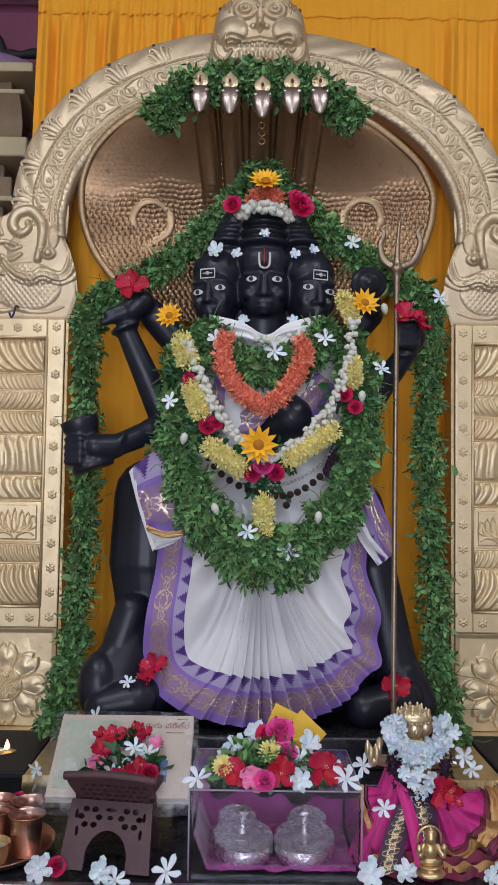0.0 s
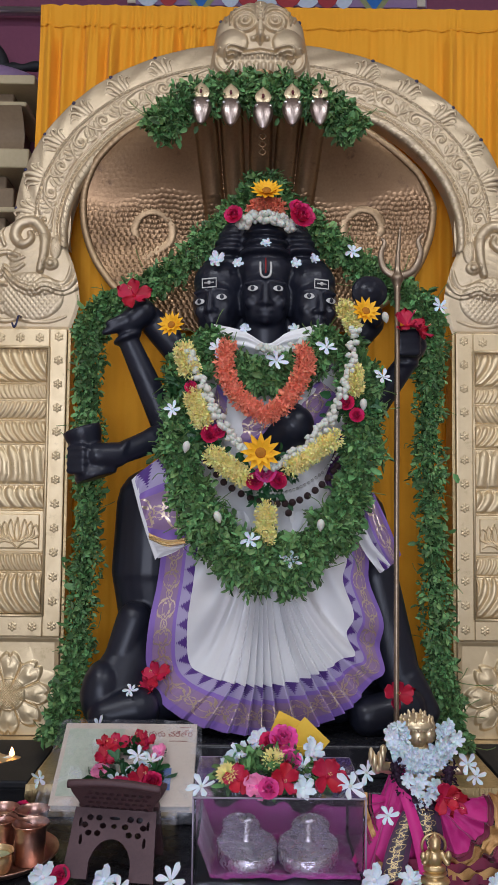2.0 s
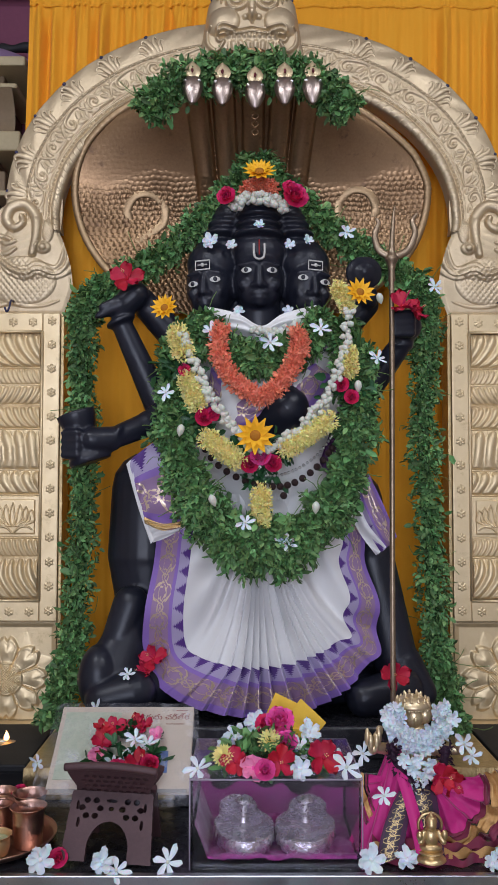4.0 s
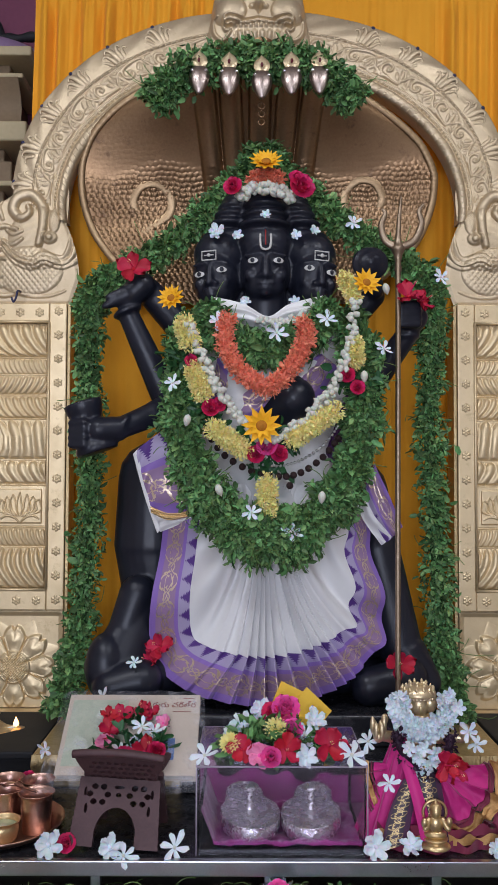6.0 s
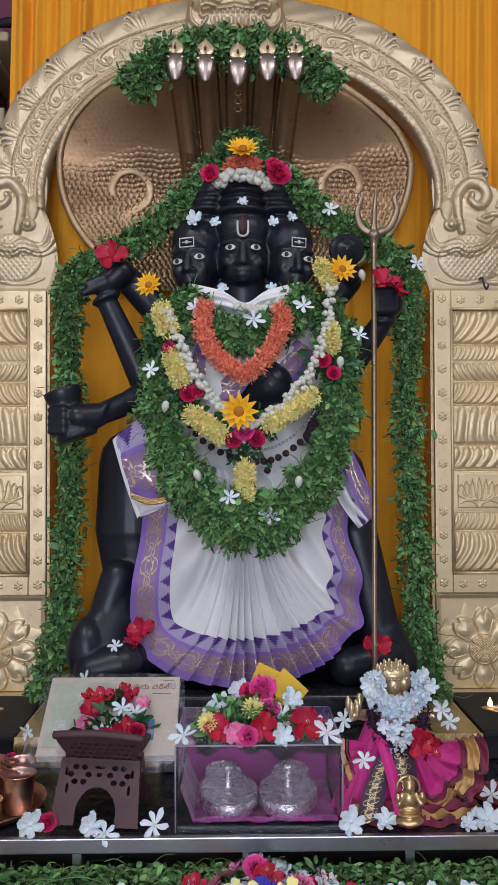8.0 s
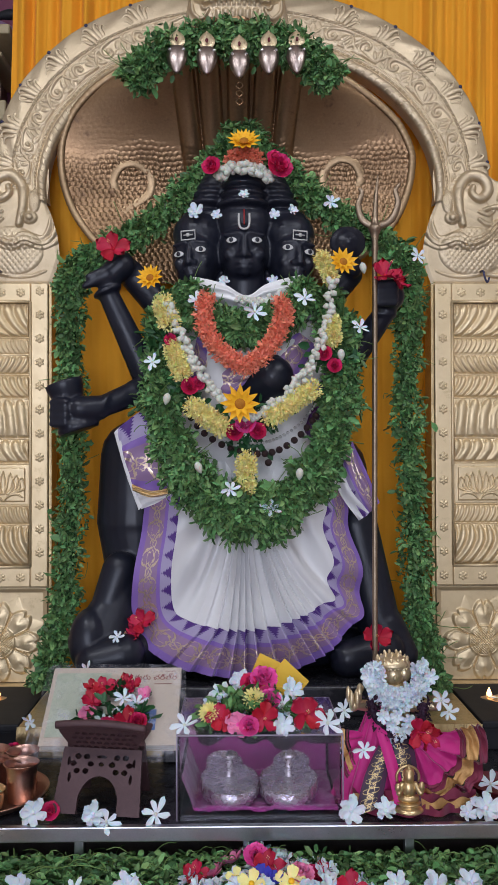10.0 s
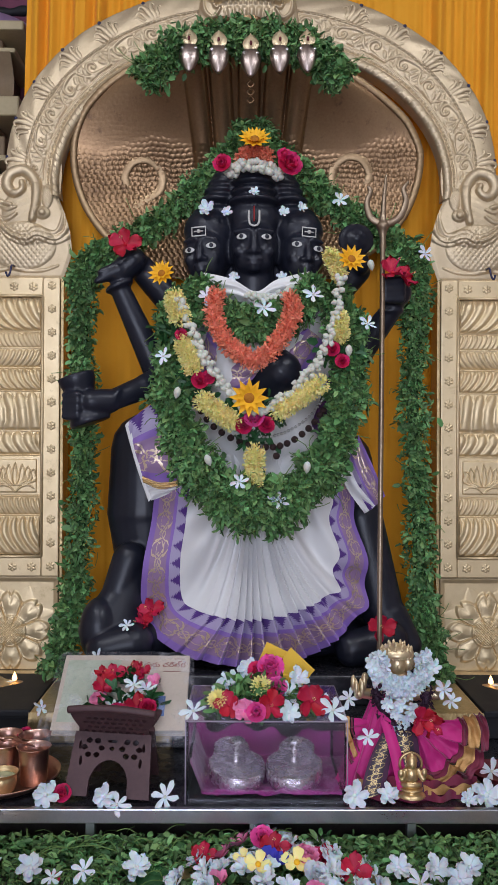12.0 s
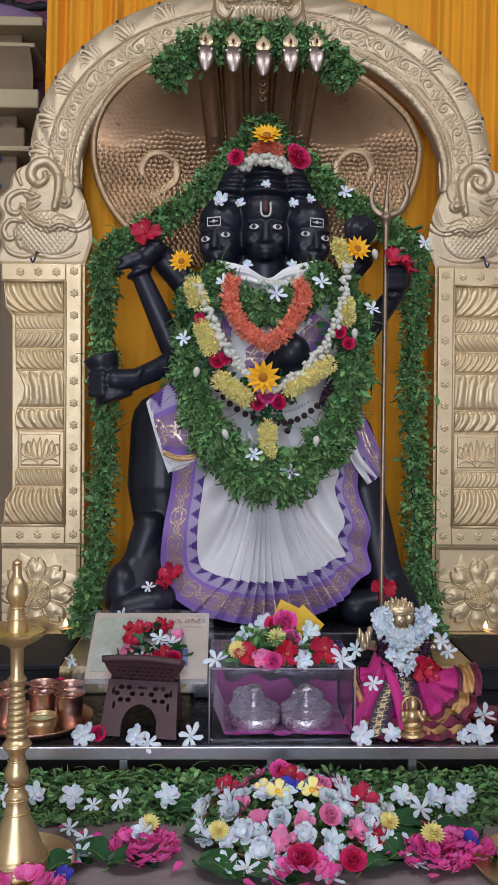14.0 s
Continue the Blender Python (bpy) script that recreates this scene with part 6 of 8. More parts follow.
beads = thing("bead_string", "string of dark brown seed beads on the chest", "necklace")
_bm = mesh_of("bead", *ball(0, 0, 0, 0.0082, 0.0082, 0.0082, 12, 8), M_BEAD)
for _p in smooth_line([(-0.07, 2.07, 1.575), (-0.03, 2.055, 1.525), (0.03, 2.05, 1.490), (0.09, 2.05, 1.478), (0.14, 2.05, 1.487), (0.19, 2.055, 1.522), (0.225, 2.07, 1.565)], 19):
    part("bead", _bm, None, beads).matrix_basis = Matrix.Translation(_p)
part("bead", _bm, None, beads).matrix_basis = Matrix.Translation((0.115, 2.045, 1.458))
crystal = thing("crystal_string", "thin string of clear crystal beads on the chest", "necklace")
_cm = mesh_of("crystal_bead", *ball(0, 0, 0, 0.0038, 0.0038, 0.0038, 8, 6), M_SILVER)
for _p in smooth_line([(-0.055, 2.068, 1.585), (-0.02, 2.055, 1.545), (0.03, 2.05, 1.512), (0.09, 2.05, 1.502), (0.14, 2.05, 1.515), (0.19, 2.055, 1.548), (0.225, 2.07, 1.592)], 38):
    part("crystal_bead", _cm, None, crystal).matrix_basis = Matrix.Translation(_p)


# dark leaf sprigs behind the roses
def sprig(x, y, z, spread, count, seed, label):
    rng = np.random.default_rng(seed)
    c = np.array([x, y, z]) + rng.normal(size=(count, 3)) * np.array([spread, 0.006, spread * 0.6])
    d = rng.normal(size=(count, 3)); nrm = rng.normal(size=(count, 3)) * 0.6 + np.array([0, -1, 0.3])
    ob = thing("leaf_sprig", label, "leaves", "leaf sprigs")
    lv = part("leaves", leaf_cloud(c, d, nrm, rng.uniform(0.018, 0.034, count), rng), M_LEAFBIG, ob)
    lv["kind"] = "stuff"
    return ob


for _i, (_x, _z, _s) in enumerate(((-0.085, 1.615, 0.024), (-0.115, 1.745, 0.022), (0.255, 1.695, 0.028), (0.025, 1.553, 0.020), (0.105, 1.556, 0.022), (0.065, 1.500, 0.022))):
    sprig(_x, 2.058, _z, _s, 60, 60 + _i, "dark glossy leaf sprig tucked behind the roses")

# ---- trident ----
trident = thing("trident", "slim dull brass trident staff held upright", "trident")
M_STAFF = mat("dull brass rod", (0.40, 0.31, 0.22), (0.29, 0.21, 0.14), 0.35, 0.9, 30, 200, 0.1)
part("staff", tube(smooth_line([(0.357, 2.06, 0.874), (0.362, 2.085, 1.25), (0.368, 2.11, 1.65), (0.374, 2.135, 2.005)], 40), 0.0062, 12), M_STAFF, trident)
part("socket", lathe(turned([(0.006, -0.05), (0.009, -0.045), (0.007, -0.03), (0.010, -0.01), (0.016, 0.005), (0.010, 0.018), (0.007, 0.03)]), 20, 0.374, 2.137, 2.01), M_STAFF, trident)
part("prong", tube(smooth_line([(0.374, 2.137, 2.02), (0.377, 2.14, 2.08), (0.383, 2.142, 2.145)], 16), lambda s: 0.007 * (1 - s) ** 0.6 + 0.0008, 8), M_STAFF, trident)
for _pp in ([(0.374, 2.137, 2.018), (0.345, 2.137, 2.035), (0.335, 2.137, 2.07), (0.344, 2.138, 2.10), (0.336, 2.138, 2.112)], [(0.374, 2.137, 2.018), (0.412, 2.137, 2.035), (0.43, 2.137, 2.075), (0.424, 2.138, 2.105), (0.436, 2.138, 2.125)]):
    part("prong", tube(smooth_line(_pp, 24), lambda s: 0.009 * (1 - s) ** 0.5 + 0.001, 8, flat=0.6), M_STAFF, trident)

# ---- display case with silver sandals ----
case = thing("display_case", "clear acrylic display case holding silver sandals", "display case")
BX0, BX1, BY0, BY1, BZ0, BZ1 = -0.066, 0.236, 1.700, 1.935, 0.801, 0.956
for _n, _b in (("front_panel", (BX0, BX1, BY0, BY0 + 0.003, BZ0, BZ1)), ("back_panel", (BX0, BX1, BY1 - 0.003, BY1, BZ0, BZ1)), ("side_panel", (BX0, BX0 + 0.003, BY0 + 0.0031, BY1 - 0.0031, BZ0, BZ1)),
               ("side_panel", (BX1 - 0.003, BX1, BY0 + 0.0031, BY1 - 0.0031, BZ0, BZ1)), ("top_panel", (BX0 - 0.002, BX1 + 0.002, BY0 - 0.002, BY1 + 0.002, BZ1 + 0.0002, BZ1 + 0.0035))):
    part(_n, block(*_b, 0.0006, 1), M_ACRYLIC, case).visible_shadow = False
for _ya in (BY0 - 0.0025, BY1 + 0.0025):
    part("edge_strip", tube([Vector((BX0 - 0.002, _ya, BZ1 + 0.002)), Vector((BX1 + 0.002, _ya, BZ1 + 0.002))], 0.0017, 6), M_EDGE, case, "pale polished edge")
for _xa in (BX0 - 0.0025, BX1 + 0.0025):
    part("edge_strip", tube([Vector((_xa, BY0, BZ1 + 0.002)), Vector((_xa, BY1, BZ1 + 0.002))], 0.0017, 6), M_EDGE, case, "pale polished edge")
    part("edge_strip", tube([Vector((_xa, BY0 - 0.001, BZ0)), Vector((_xa, BY0 - 0.001, BZ1))], 0.0014, 6), M_EDGE, case, "pale polished edge")
part("base_board", block(BX0 + 0.0035, BX1 - 0.0035, BY0 + 0.0035, BY1 - 0.0035, BZ0, BZ0 + 0.004, 0.001), M_BLACKBOX, case)
M_LINER = mat("purple magenta cloth", (0.25, 0.009, 0.145), (0.11, 0.005, 0.08), 0.55, 0, 14, 800, 0.2, 0.0006, sheen=0.3)
liner = part("cloth_liner", sheet(lambda u, v: (BX0 + 0.006 + 0.29 * u, BY0 + 0.006 + 0.222 * min(v * 1.5, 1), BZ0 + 0.009 + 0.006 * noise.noise(Vector((u * 9, v * 8, 3))) + 0.003 * noise.noise(Vector((u * 31, v * 26, 5))) + 0.010 * math.exp(-((v - 0.03) / 0.05) ** 2) + max(0, v - 0.667) * (0.17 + 0.12 * noise.noise(Vector((u * 5, 2, 7)))) + 0.06 * max(0, 0.08 - u) / 0.08), 90, 70), M_LINER)
tagged(liner, "rumpled magenta cloth lining the display case", "cloth")


def sandal(x, lean):
    ob = thing("silver_sandal", "engraved silver ritual sandal with a toe post", "sandal", "silver sandals")
    def outline(a):
        s = math.sin(a)
        w = 0.051 - 0.018 * (s + 1) / 2 - 0.011 * math.exp(-((s - 0.30) / 0.25) ** 2)
        return w * math.cos(a), 0.088 * s
    top = sheet(lambda u, v: (outline(2 * math.pi * u)[0] * v, outline(2 * math.pi * u)[1] * v, 0.030 - 0.003 * v ** 2 + 0.0008 * math.sin(v * 22)), 48, 12, True)
    side = sheet(lambda u, v: (outline(2 * math.pi * u)[0] * (1 + 0.05 * math.sin(math.pi * v)), outline(2 * math.pi * u)[1] * (1 + 0.03 * math.sin(math.pi * v)), 0.027 * (1 - v) + 0.0022 * math.sin(u * 250) * math.sin(math.pi * v)), 128, 8, True)
    part("sole", merge(top, side), M_SILVER, ob)
    part("toe_post", lathe(turned([(0.008, 0.026), (0.0050, 0.034), (0.0052, 0.052), (0.0050, 0.064), (0.012, 0.068), (0.013, 0.073), (0.007, 0.078), (0.0005, 0.080)]), 20, 0.0, -0.018), M_SILVER, ob)
    part("rim", tube([Vector((outline(w)[0] * 1.01, outline(w)[1] * 1.01, 0.0275)) for w in np.linspace(0, 2 * math.pi, 60, endpoint=False)], 0.0018, 6, True), M_SILVER, ob)
    ob.matrix_basis = Matrix.Translation((x, 1.808, 0.824)) @ Matrix.Rotation(lean, 4, "Z") @ Matrix.Rotation(0.10, 4, "X") @ Matrix.Diagonal((1.26, 1.05, 1.0, 1))


sandal(0.024, 0.16)
sandal(0.146, -0.14)

# flowers on the case lid
LZ = BZ1 + 0.004
for _fl, _x, _y, _dz, _f, _s in ((JASMINE, -0.055, 1.715, 0.012, (-0.3, -0.8, 0.8), 1.0), (JASMINE2, 0.128, 1.705, 0.014, (0.1, -1, 0.5), 0.95), (JASMINE, 0.212, 1.715, 0.014, (0.2, -0.9, 0.6), 1.15), (HIBISCUS, 0.012, 1.72, 0.022, (-0.2, -1, 0.5), 0.66),
                                (OLEANDER, 0.045, 1.71, 0.014, (0, -1, 0.5), 0.85), (HIBISCUS, 0.093, 1.715, 0.024, (0.1, -1, 0.5), 0.72), (HIBISCUS, 0.172, 1.725, 0.028, (0.3, -1, 0.4), 0.85), (PINKROSE, 0.065, 1.705, 0.010, (0, -1, 0.6), 0.8),
                                (YELLOWMUM, -0.008, 1.735, 0.026, (-0.3, -0.8, 0.7), 1.2), (YELLOWMUM, 0.075, 1.755, 0.045, (0, -0.8, 0.7), 1.1), (JASMINE2, 0.012, 1.78, 0.05, (-0.2, -0.8, 0.7), 1.0), (JASMINE2, 0.048, 1.80, 0.070, (0, -0.8, 0.7), 1.0),
                                (JASMINE2, -0.005, 1.79, 0.03, (-0.4, -0.8, 0.7), 0.9), (PINKROSE, 0.095, 1.79, 0.068, (0, -0.8, 0.8), 1.15), (PINKROSE, 0.105, 1.755, 0.042, (0, -0.8, 0.8), 0.9), (JASMINE, 0.130, 1.755, 0.036, (0.2, -0.8, 0.7), 1.1),
                                (JASMINE2, 0.150, 1.79, 0.055, (0.2, -0.8, 0.7), 1.0), (ROSE, 0.07, 1.79, 0.065, (0, -0.8, 0.8), 0.9), (JASMINE, 0.20, 1.76, 0.015, (0.3, -0.6, 0.8), 0.8)):
    _fl.put((_x, _y, LZ + _dz), _f, _s)


def heap(x, y, z, rx, ry, rz, count, seed, label, size=(0.016, 0.032)):
    rng = np.random.default_rng(seed)
    v = rng.normal(size=(count, 3)); v[:, 2] = np.abs(v[:, 2]); v /= np.linalg.norm(v, axis=1, keepdims=True)
    c = np.array([x, y, z]) + v * np.array([rx, ry, rz]) * (0.5 + 0.5 * rng.uniform(size=(count, 1)) ** 0.5)
    d = v * 0.6 + rng.normal(size=(count, 3)) * 0.7
    nrm = v + rng.normal(size=(count, 3)) * 0.5 + np.array([0, 0, 0.4])
    ob = thing("leaf_heap", label, "leaves")
    lv = part("leaves", leaf_cloud(c, d, nrm, rng.uniform(*size, count), rng), M_LEAF, ob)
    lv["kind"] = "stuff"
    return ob


heap(0.07, 1.775, LZ, 0.10, 0.05, 0.062, 420, 71, "green leaf sprigs among the flowers on the case")
_card = thing("yellow_card", "folded bright yellow paper card behind the flowers", "card")
part("leaf_fold", moved(block(-0.030, 0.030, -0.0008, 0.0008, 0, 0.075, 0), Matrix.Translation((0.085, 1.835, LZ + 0.035)) @ Matrix.Rotation(0.45, 4, "Y") @ Matrix.Rotation(-0.25, 4, "X")), M_YCARD, _card)
part("leaf_fold", moved(block(-0.034, 0.034, -0.0008, 0.0008, 0, 0.07, 0), Matrix.Translation((0.118, 1.832, LZ + 0.03)) @ Matrix.Rotation(0.75, 4, "Y") @ Matrix.Rotation(-0.25, 4, "X")), M_YCARD, _card)
part("foot_fold", block(0.06, 0.14, 1.832, 1.85, LZ, LZ + 0.05, 0.001), M_YCARD, _card)

# ---- folding book stand and book ----
stand = thing("book_stand", "carved dark wooden folding book stand", "book stand")


def carved_board(pts_out, holes, y, depth):
    """A board in the xz plane, cut from a grid of cells so that the carving goes through it."""
    nx, nz = 170, 130
    (x0, x1), (z0, z1) = pts_out[:2]
    inside = pts_out[2]
    keep = {}
    for i in range(nx):
        for j in range(nz):
            x, z = x0 + (x1 - x0) * (i + 0.5) / nx, z0 + (z1 - z0) * (j + 0.5) / nz
            keep[i, j] = inside(x, z) and not any(h(x, z) for h in holes)
    verts, faces, index = [], [], {}

    def vid(i, j, k):
        if (i, j, k) not in index:
            index[i, j, k] = len(verts)
            verts.append((x0 + (x1 - x0) * i / nx, y + k * depth, z0 + (z1 - z0) * j / nz))
        return index[i, j, k]
    for (i, j), ok in keep.items():
        if not ok:
            continue
        faces.append((vid(i, j, 0), vid(i + 1, j, 0), vid(i + 1, j + 1, 0), vid(i, j + 1, 0)))
        faces.append((vid(i, j, 1), vid(i, j + 1, 1), vid(i + 1, j + 1, 1), vid(i + 1, j, 1)))
        for di, dj, a, b in ((-1, 0, (i, j + 1), (i, j)), (1, 0, (i + 1, j), (i + 1, j + 1)), (0, -1, (i, j), (i + 1, j)), (0, 1, (i + 1, j + 1), (i, j + 1))):
            if not keep.get((i + di, j + dj), False):
                faces.append((vid(*a, 0), vid(*a, 1), vid(*b, 1), vid(*b, 0)))
    return verts, faces


_oval = lambda cx, cz, rx, rz: (lambda x, z: ((x - cx) / rx) ** 2 + ((z - cz) / rz) ** 2 < 1)
_archcut = lambda x, z: abs(x) < 0.038 * (1 - (max(0, z - 0.02) / 0.05) ** 2) ** 0.5 if z < 0.07 else False
_flower_holes = []
for _s in (-1, 1):
    for _k in range(6):
        _w = _k * math.pi / 3
        _flower_holes.append(_oval(_s * 0.037 + 0.0165 * math.cos(_w), 0.092 + 0.0155 * math.sin(_w), 0.0060, 0.0052))
    _flower_holes += [_oval(_s * 0.058, 0.066, 0.003, 0.009), _oval(_s * 0.062, 0.096, 0.003, 0.008)]
_flower_holes += [_oval(0, 0.106, 0.010, 0.003), _oval(0, 0.092, 0.005, 0.004)]
_low = carved_board(((-0.082, 0.082), (0.0, 0.122), lambda x, z: abs(x) < 0.082 - 0.055 * max(0, z) ** 0.9 * 0.9), [_archcut] + _flower_holes, 0, 0.013)
_wing_holes = [_oval(-0.054 + 0.0135 * k + 0.0067 * (r % 2), 0.018 + 0.013 * r, 0.0052, 0.0038) for k in range(9) for r in range(4) if abs(-0.054 + 0.0135 * k + 0.0067 * (r % 2)) < 0.062]
_wing = carved_board(((-0.082, 0.082), (0.0, 0.085), lambda x, z: abs(x) < 0.074 + 0.008 * math.cos((z - 0.07) * 55) and z < 0.085 - 0.012 * (x / 0.08) ** 2), _wing_holes, 0, 0.013)
SX, SY = -0.186, 1.708
RACK = Matrix.Identity(4)
RACK[0][2] = 0.085
RACK[2][2] = 0.95
stand.matrix_basis = Matrix.Translation((SX, SY, 0.801)) @ RACK @ Matrix.Rotation(-0.05, 4, "Z") @ Matrix.Translation((-SX, -SY, -0.801))
part("front_leg", moved(_low, Matrix.Translation((SX, SY, 0.801)) @ Matrix.Rotation(-0.42, 4, "X")), M_WOOD, stand, smooth=False)
part("rear_leg", moved(_low, Matrix.Translation((SX, SY + 0.125, 0.801)) @ Matrix.Rotation(0.42, 4, "X")), M_WOOD, stand, smooth=False)
part("front_wing", moved(_wing, Matrix.Translation((SX, SY + 0.062, 0.898)) @ Matrix.Rotation(0.56, 4, "X")), M_WOOD, stand, smooth=False)
part("rear_wing", moved(_wing, Matrix.Translation((SX, SY + 0.070, 0.898)) @ Matrix.Rotation(-0.95, 4, "X")), M_WOOD, stand, smooth=False)
part("top_rail", tube(smooth_line([(SX - 0.084, SY + 0.016, 0.966), (SX - 0.05, SY + 0.012, 0.971), (SX, SY + 0.010, 0.974), (SX + 0.05, SY + 0.012, 0.971), (SX + 0.084, SY + 0.016, 0.966)], 20), 0.008, 8), M_WOOD, stand)

book = thing("book", "beige softcover book in a clear plastic sleeve", "book", at=Matrix.Translation((-0.216, 1.795, 0.908)) @ Matrix.Rotation(radians(35), 4, "X"))
part("pages", block(-0.127, 0.134, 0.003, 0.192, -0.016, -0.002, 0.001), M_PAPER, book)
part("cover", block(-0.131, 0.140, 0, 0.195, -0.002, 0.0, 0.0006, 1), M_PAPERBOARD, book)
part("back_cover", block(-0.131, 0.140, 0, 0.195, -0.018, -0.0161, 0.0006, 1), M_PAPERBOARD, book)
part("cover_picture", block(-0.122, -0.008, 0.02, 0.180, 0.0002, 0.0008, 0), M_PICTURE, bpy.data.objects["cover"], "faded green printed picture")
for _x0, _x1, _y in ((0.085, 0.122, 0.150), (0.105, 0.128, 0.184)):
    part("text_bar", block(_x0, _x1, _y, _y + 0.0012, 0.0002, 0.0008, 0), M_INK, bpy.data.objects["cover"], "tiny dark print line")
part("blue_print", block(0.062, 0.095, 0.035, 0.085, 0.0002, 0.0008, 0), mat("blue print", (0.10, 0.18, 0.42)), bpy.data.objects["cover"], "blue printed figure")


def lettering(text, size, x, y, material, parent, name, turn=0.0, z=0.0006):
    cu = bpy.data.curves.new(name, "FONT")
    cu.body, cu.size, cu.extrude = text, size, 0.0002
    tmp = new("title_source", cu)
    me = bpy.data.meshes.new_from_object(tmp.evaluated_get(bpy.context.evaluated_depsgraph_get()))
    bpy.data.objects.remove(tmp)
    me.materials.clear()
    me.materials.append(material)
    ob = part(name, me, None, parent)
    ob.matrix_basis = Matrix.Translation((x, y, z)) @ Matrix.Rotation(turn, 4, "Z")
    return ob


lettering("\u0c17\u0c41\u0c30\u0c41 \u0c1a\u0c30\u0c3f\u0c24\u0c4d\u0c30", 0.0185, 0.042, 0.162, M_INK, bpy.data.objects["cover"], "title")
lettering("NE", 0.016, 0.082, 0.112, M_INKDARK, bpy.data.objects["cover"], "print", math.pi / 2)


def sleeve(u, v):
    x, y = -0.148 + 0.296 * u, -0.028 + 0.229 * v
    return (x - 0.020 * (1 - v) ** 2 * (1 - u) + 0.016 * (1 - v) * u, y - 0.012 * (1 - v), 0.004 + 0.0035 * noise.noise(Vector((u * 8, v * 8, 1))) + 0.0016 * noise.noise(Vector((u * 30, v * 26, 4))) - 0.012 * max(0, abs(2 * u - 1) - 0.9) / 0.1)


part("plastic_sleeve", sheet(sleeve, 70, 50), M_FILM, book, "crinkled clear plastic sleeve").visible_shadow = False

_bm2 = book.matrix_basis
for _fl, _x, _y, _h, _s in ((HIBISCUS, -0.015, 0.125, 0.02, 0.6), (HIBISCUS, -0.035, 0.09, 0.018, 0.6), (HIBISCUS, 0.03, 0.138, 0.018, 0.5), (HIBISCUS, 0.045, 0.132, 0.018, 0.45), (HIBISCUS, -0.04, 0.125, 0.018, 0.45), (OLEANDER, -0.04, 0.06, 0.015, 0.8), (OLEANDER, 0.07, 0.11, 0.014, 0.7), (JASMINE, 0.03, 0.09, 0.03, 0.85),
                            (JASMINE, 0.055, 0.085, 0.02, 0.95), (JASMINE, -0.01, 0.04, 0.02, 0.8), (JASMINE, -0.035, 0.025, 0.02, 0.75), (ROSE, -0.06, 0.012, 0.012, 0.9), (ROSE, 0.005, 0.02, 0.025, 0.8), (HIBISCUS, 0.045, 0.025, 0.03, 0.75), (ROSE, 0.040, 0.012, 0.02, 0.8),
                            (ROSE, 0.064, 0.028, 0.028, 0.8), (JASMINE2, 0.02, 0.06, 0.02, 0.6)):
    _fl.put(_bm2 @ Vector((_x, _y, _h)), (RNG.uniform(-0.3, 0.3), -0.75, 0.8), _s)
for _i, (_x, _y) in enumerate(((0.01, 0.07), (0.06, 0.06), (-0.02, 0.045), (0.015, 0.125))):
    _p = _bm2 @ Vector((_x, _y, 0.012))
    sprig(_p.x, _p.y, _p.z, 0.018, 26, 80 + _i, "loose green sprig lying on the book")

# ---- copper tumblers on a tray ----
tray = thing("copper_tray", "round copper tray with a raised rim", "tray")
part("dish", lathe([(0.001, 0.004), (0.098, 0.004), (0.112, 0.012), (0.120, 0.019), (0.122, 0.019), (0.121, 0.016), (0.112, 0.008), (0.098, 0.001), (0.001, 0.001)], 56, -0.452, 1.812, 0.800), M_COPPER, tray)
part("rim_roll", tube([Vector((-0.452 + 0.121 * math.cos(w), 1.812 + 0.121 * math.sin(w), 0.8185)) for w in np.linspace(0, 2 * math.pi, 60, endpoint=False)], 0.0018, 6, True), M_COPPER, tray)


def tumbler(x, y):
    ob = thing("copper_tumbler", "worn copper tumbler with a flared rim", "tumbler", "copper tumblers on the tray")
    part("cup", lathe(turned([(0.0005, 0.001), (0.024, 0.0), (0.0265, 0.004), (0.0275, 0.03), (0.0280, 0.055), (0.0305, 0.066), (0.034, 0.072), (0.0325, 0.0715), (0.029, 0.065), (0.0262, 0.05), (0.0255, 0.01), (0.0005, 0.006)], 4), 40), M_COPPER, ob)
    part("rim", tube([Vector((0.0338 * math.cos(w), 0.0338 * math.sin(w), 0.0718)) for w in np.linspace(0, 2 * math.pi, 40, endpoint=False)], 0.0011, 6, True), M_COPPER, ob)
    ob.matrix_basis = Matrix.Translation((x, y, 0.8045))
    return ob


_tb = tumbler(-0.378, 1.795)
for _x, _y in ((-0.392, 1.865), (-0.455, 1.872), (-0.443, 1.815), (-0.510, 1.80), (-0.52, 1.862)):
    copy_thing(_tb, Matrix.Translation((_x, _y, 0.8045)))
bowl = thing("brass_bowl", "small brass bowl with cloudy liquid", "bowl")
part("cup", lathe(turned([(0.0005, 0.001), (0.022, 0.0), (0.027, 0.008), (0.0295, 0.022), (0.028, 0.031), (0.031, 0.037), (0.033, 0.0375), (0.030, 0.034), (0.0265, 0.029), (0.027, 0.02), (0.02, 0.006), (0.0005, 0.004)], 4), 40, -0.430, 1.752, 0.8045), M_BRASS, bowl)
part("liquid", lathe([(0.0005, 0.028), (0.0262, 0.028)], 32, -0.430, 1.752, 0.8045), mat("cloudy water", (0.45, 0.5, 0.3), None, 0.05, 0, 30, 200, 0.02), bowl)
spoon = thing("copper_spoon", "thin copper spoon resting across the tumblers", "spoon")
part("stem", tube(smooth_line([(-0.43, 1.83, 0.879), (-0.40, 1.80, 0.882), (-0.372, 1.775, 0.884)], 12), 0.0028, 8, flat=0.5), M_COPPER, spoon)
part("scoop", ball(-0.438, 1.836, 0.8775, 0.012, 0.009, 0.003, 14, 8), M_COPPER, spoon)

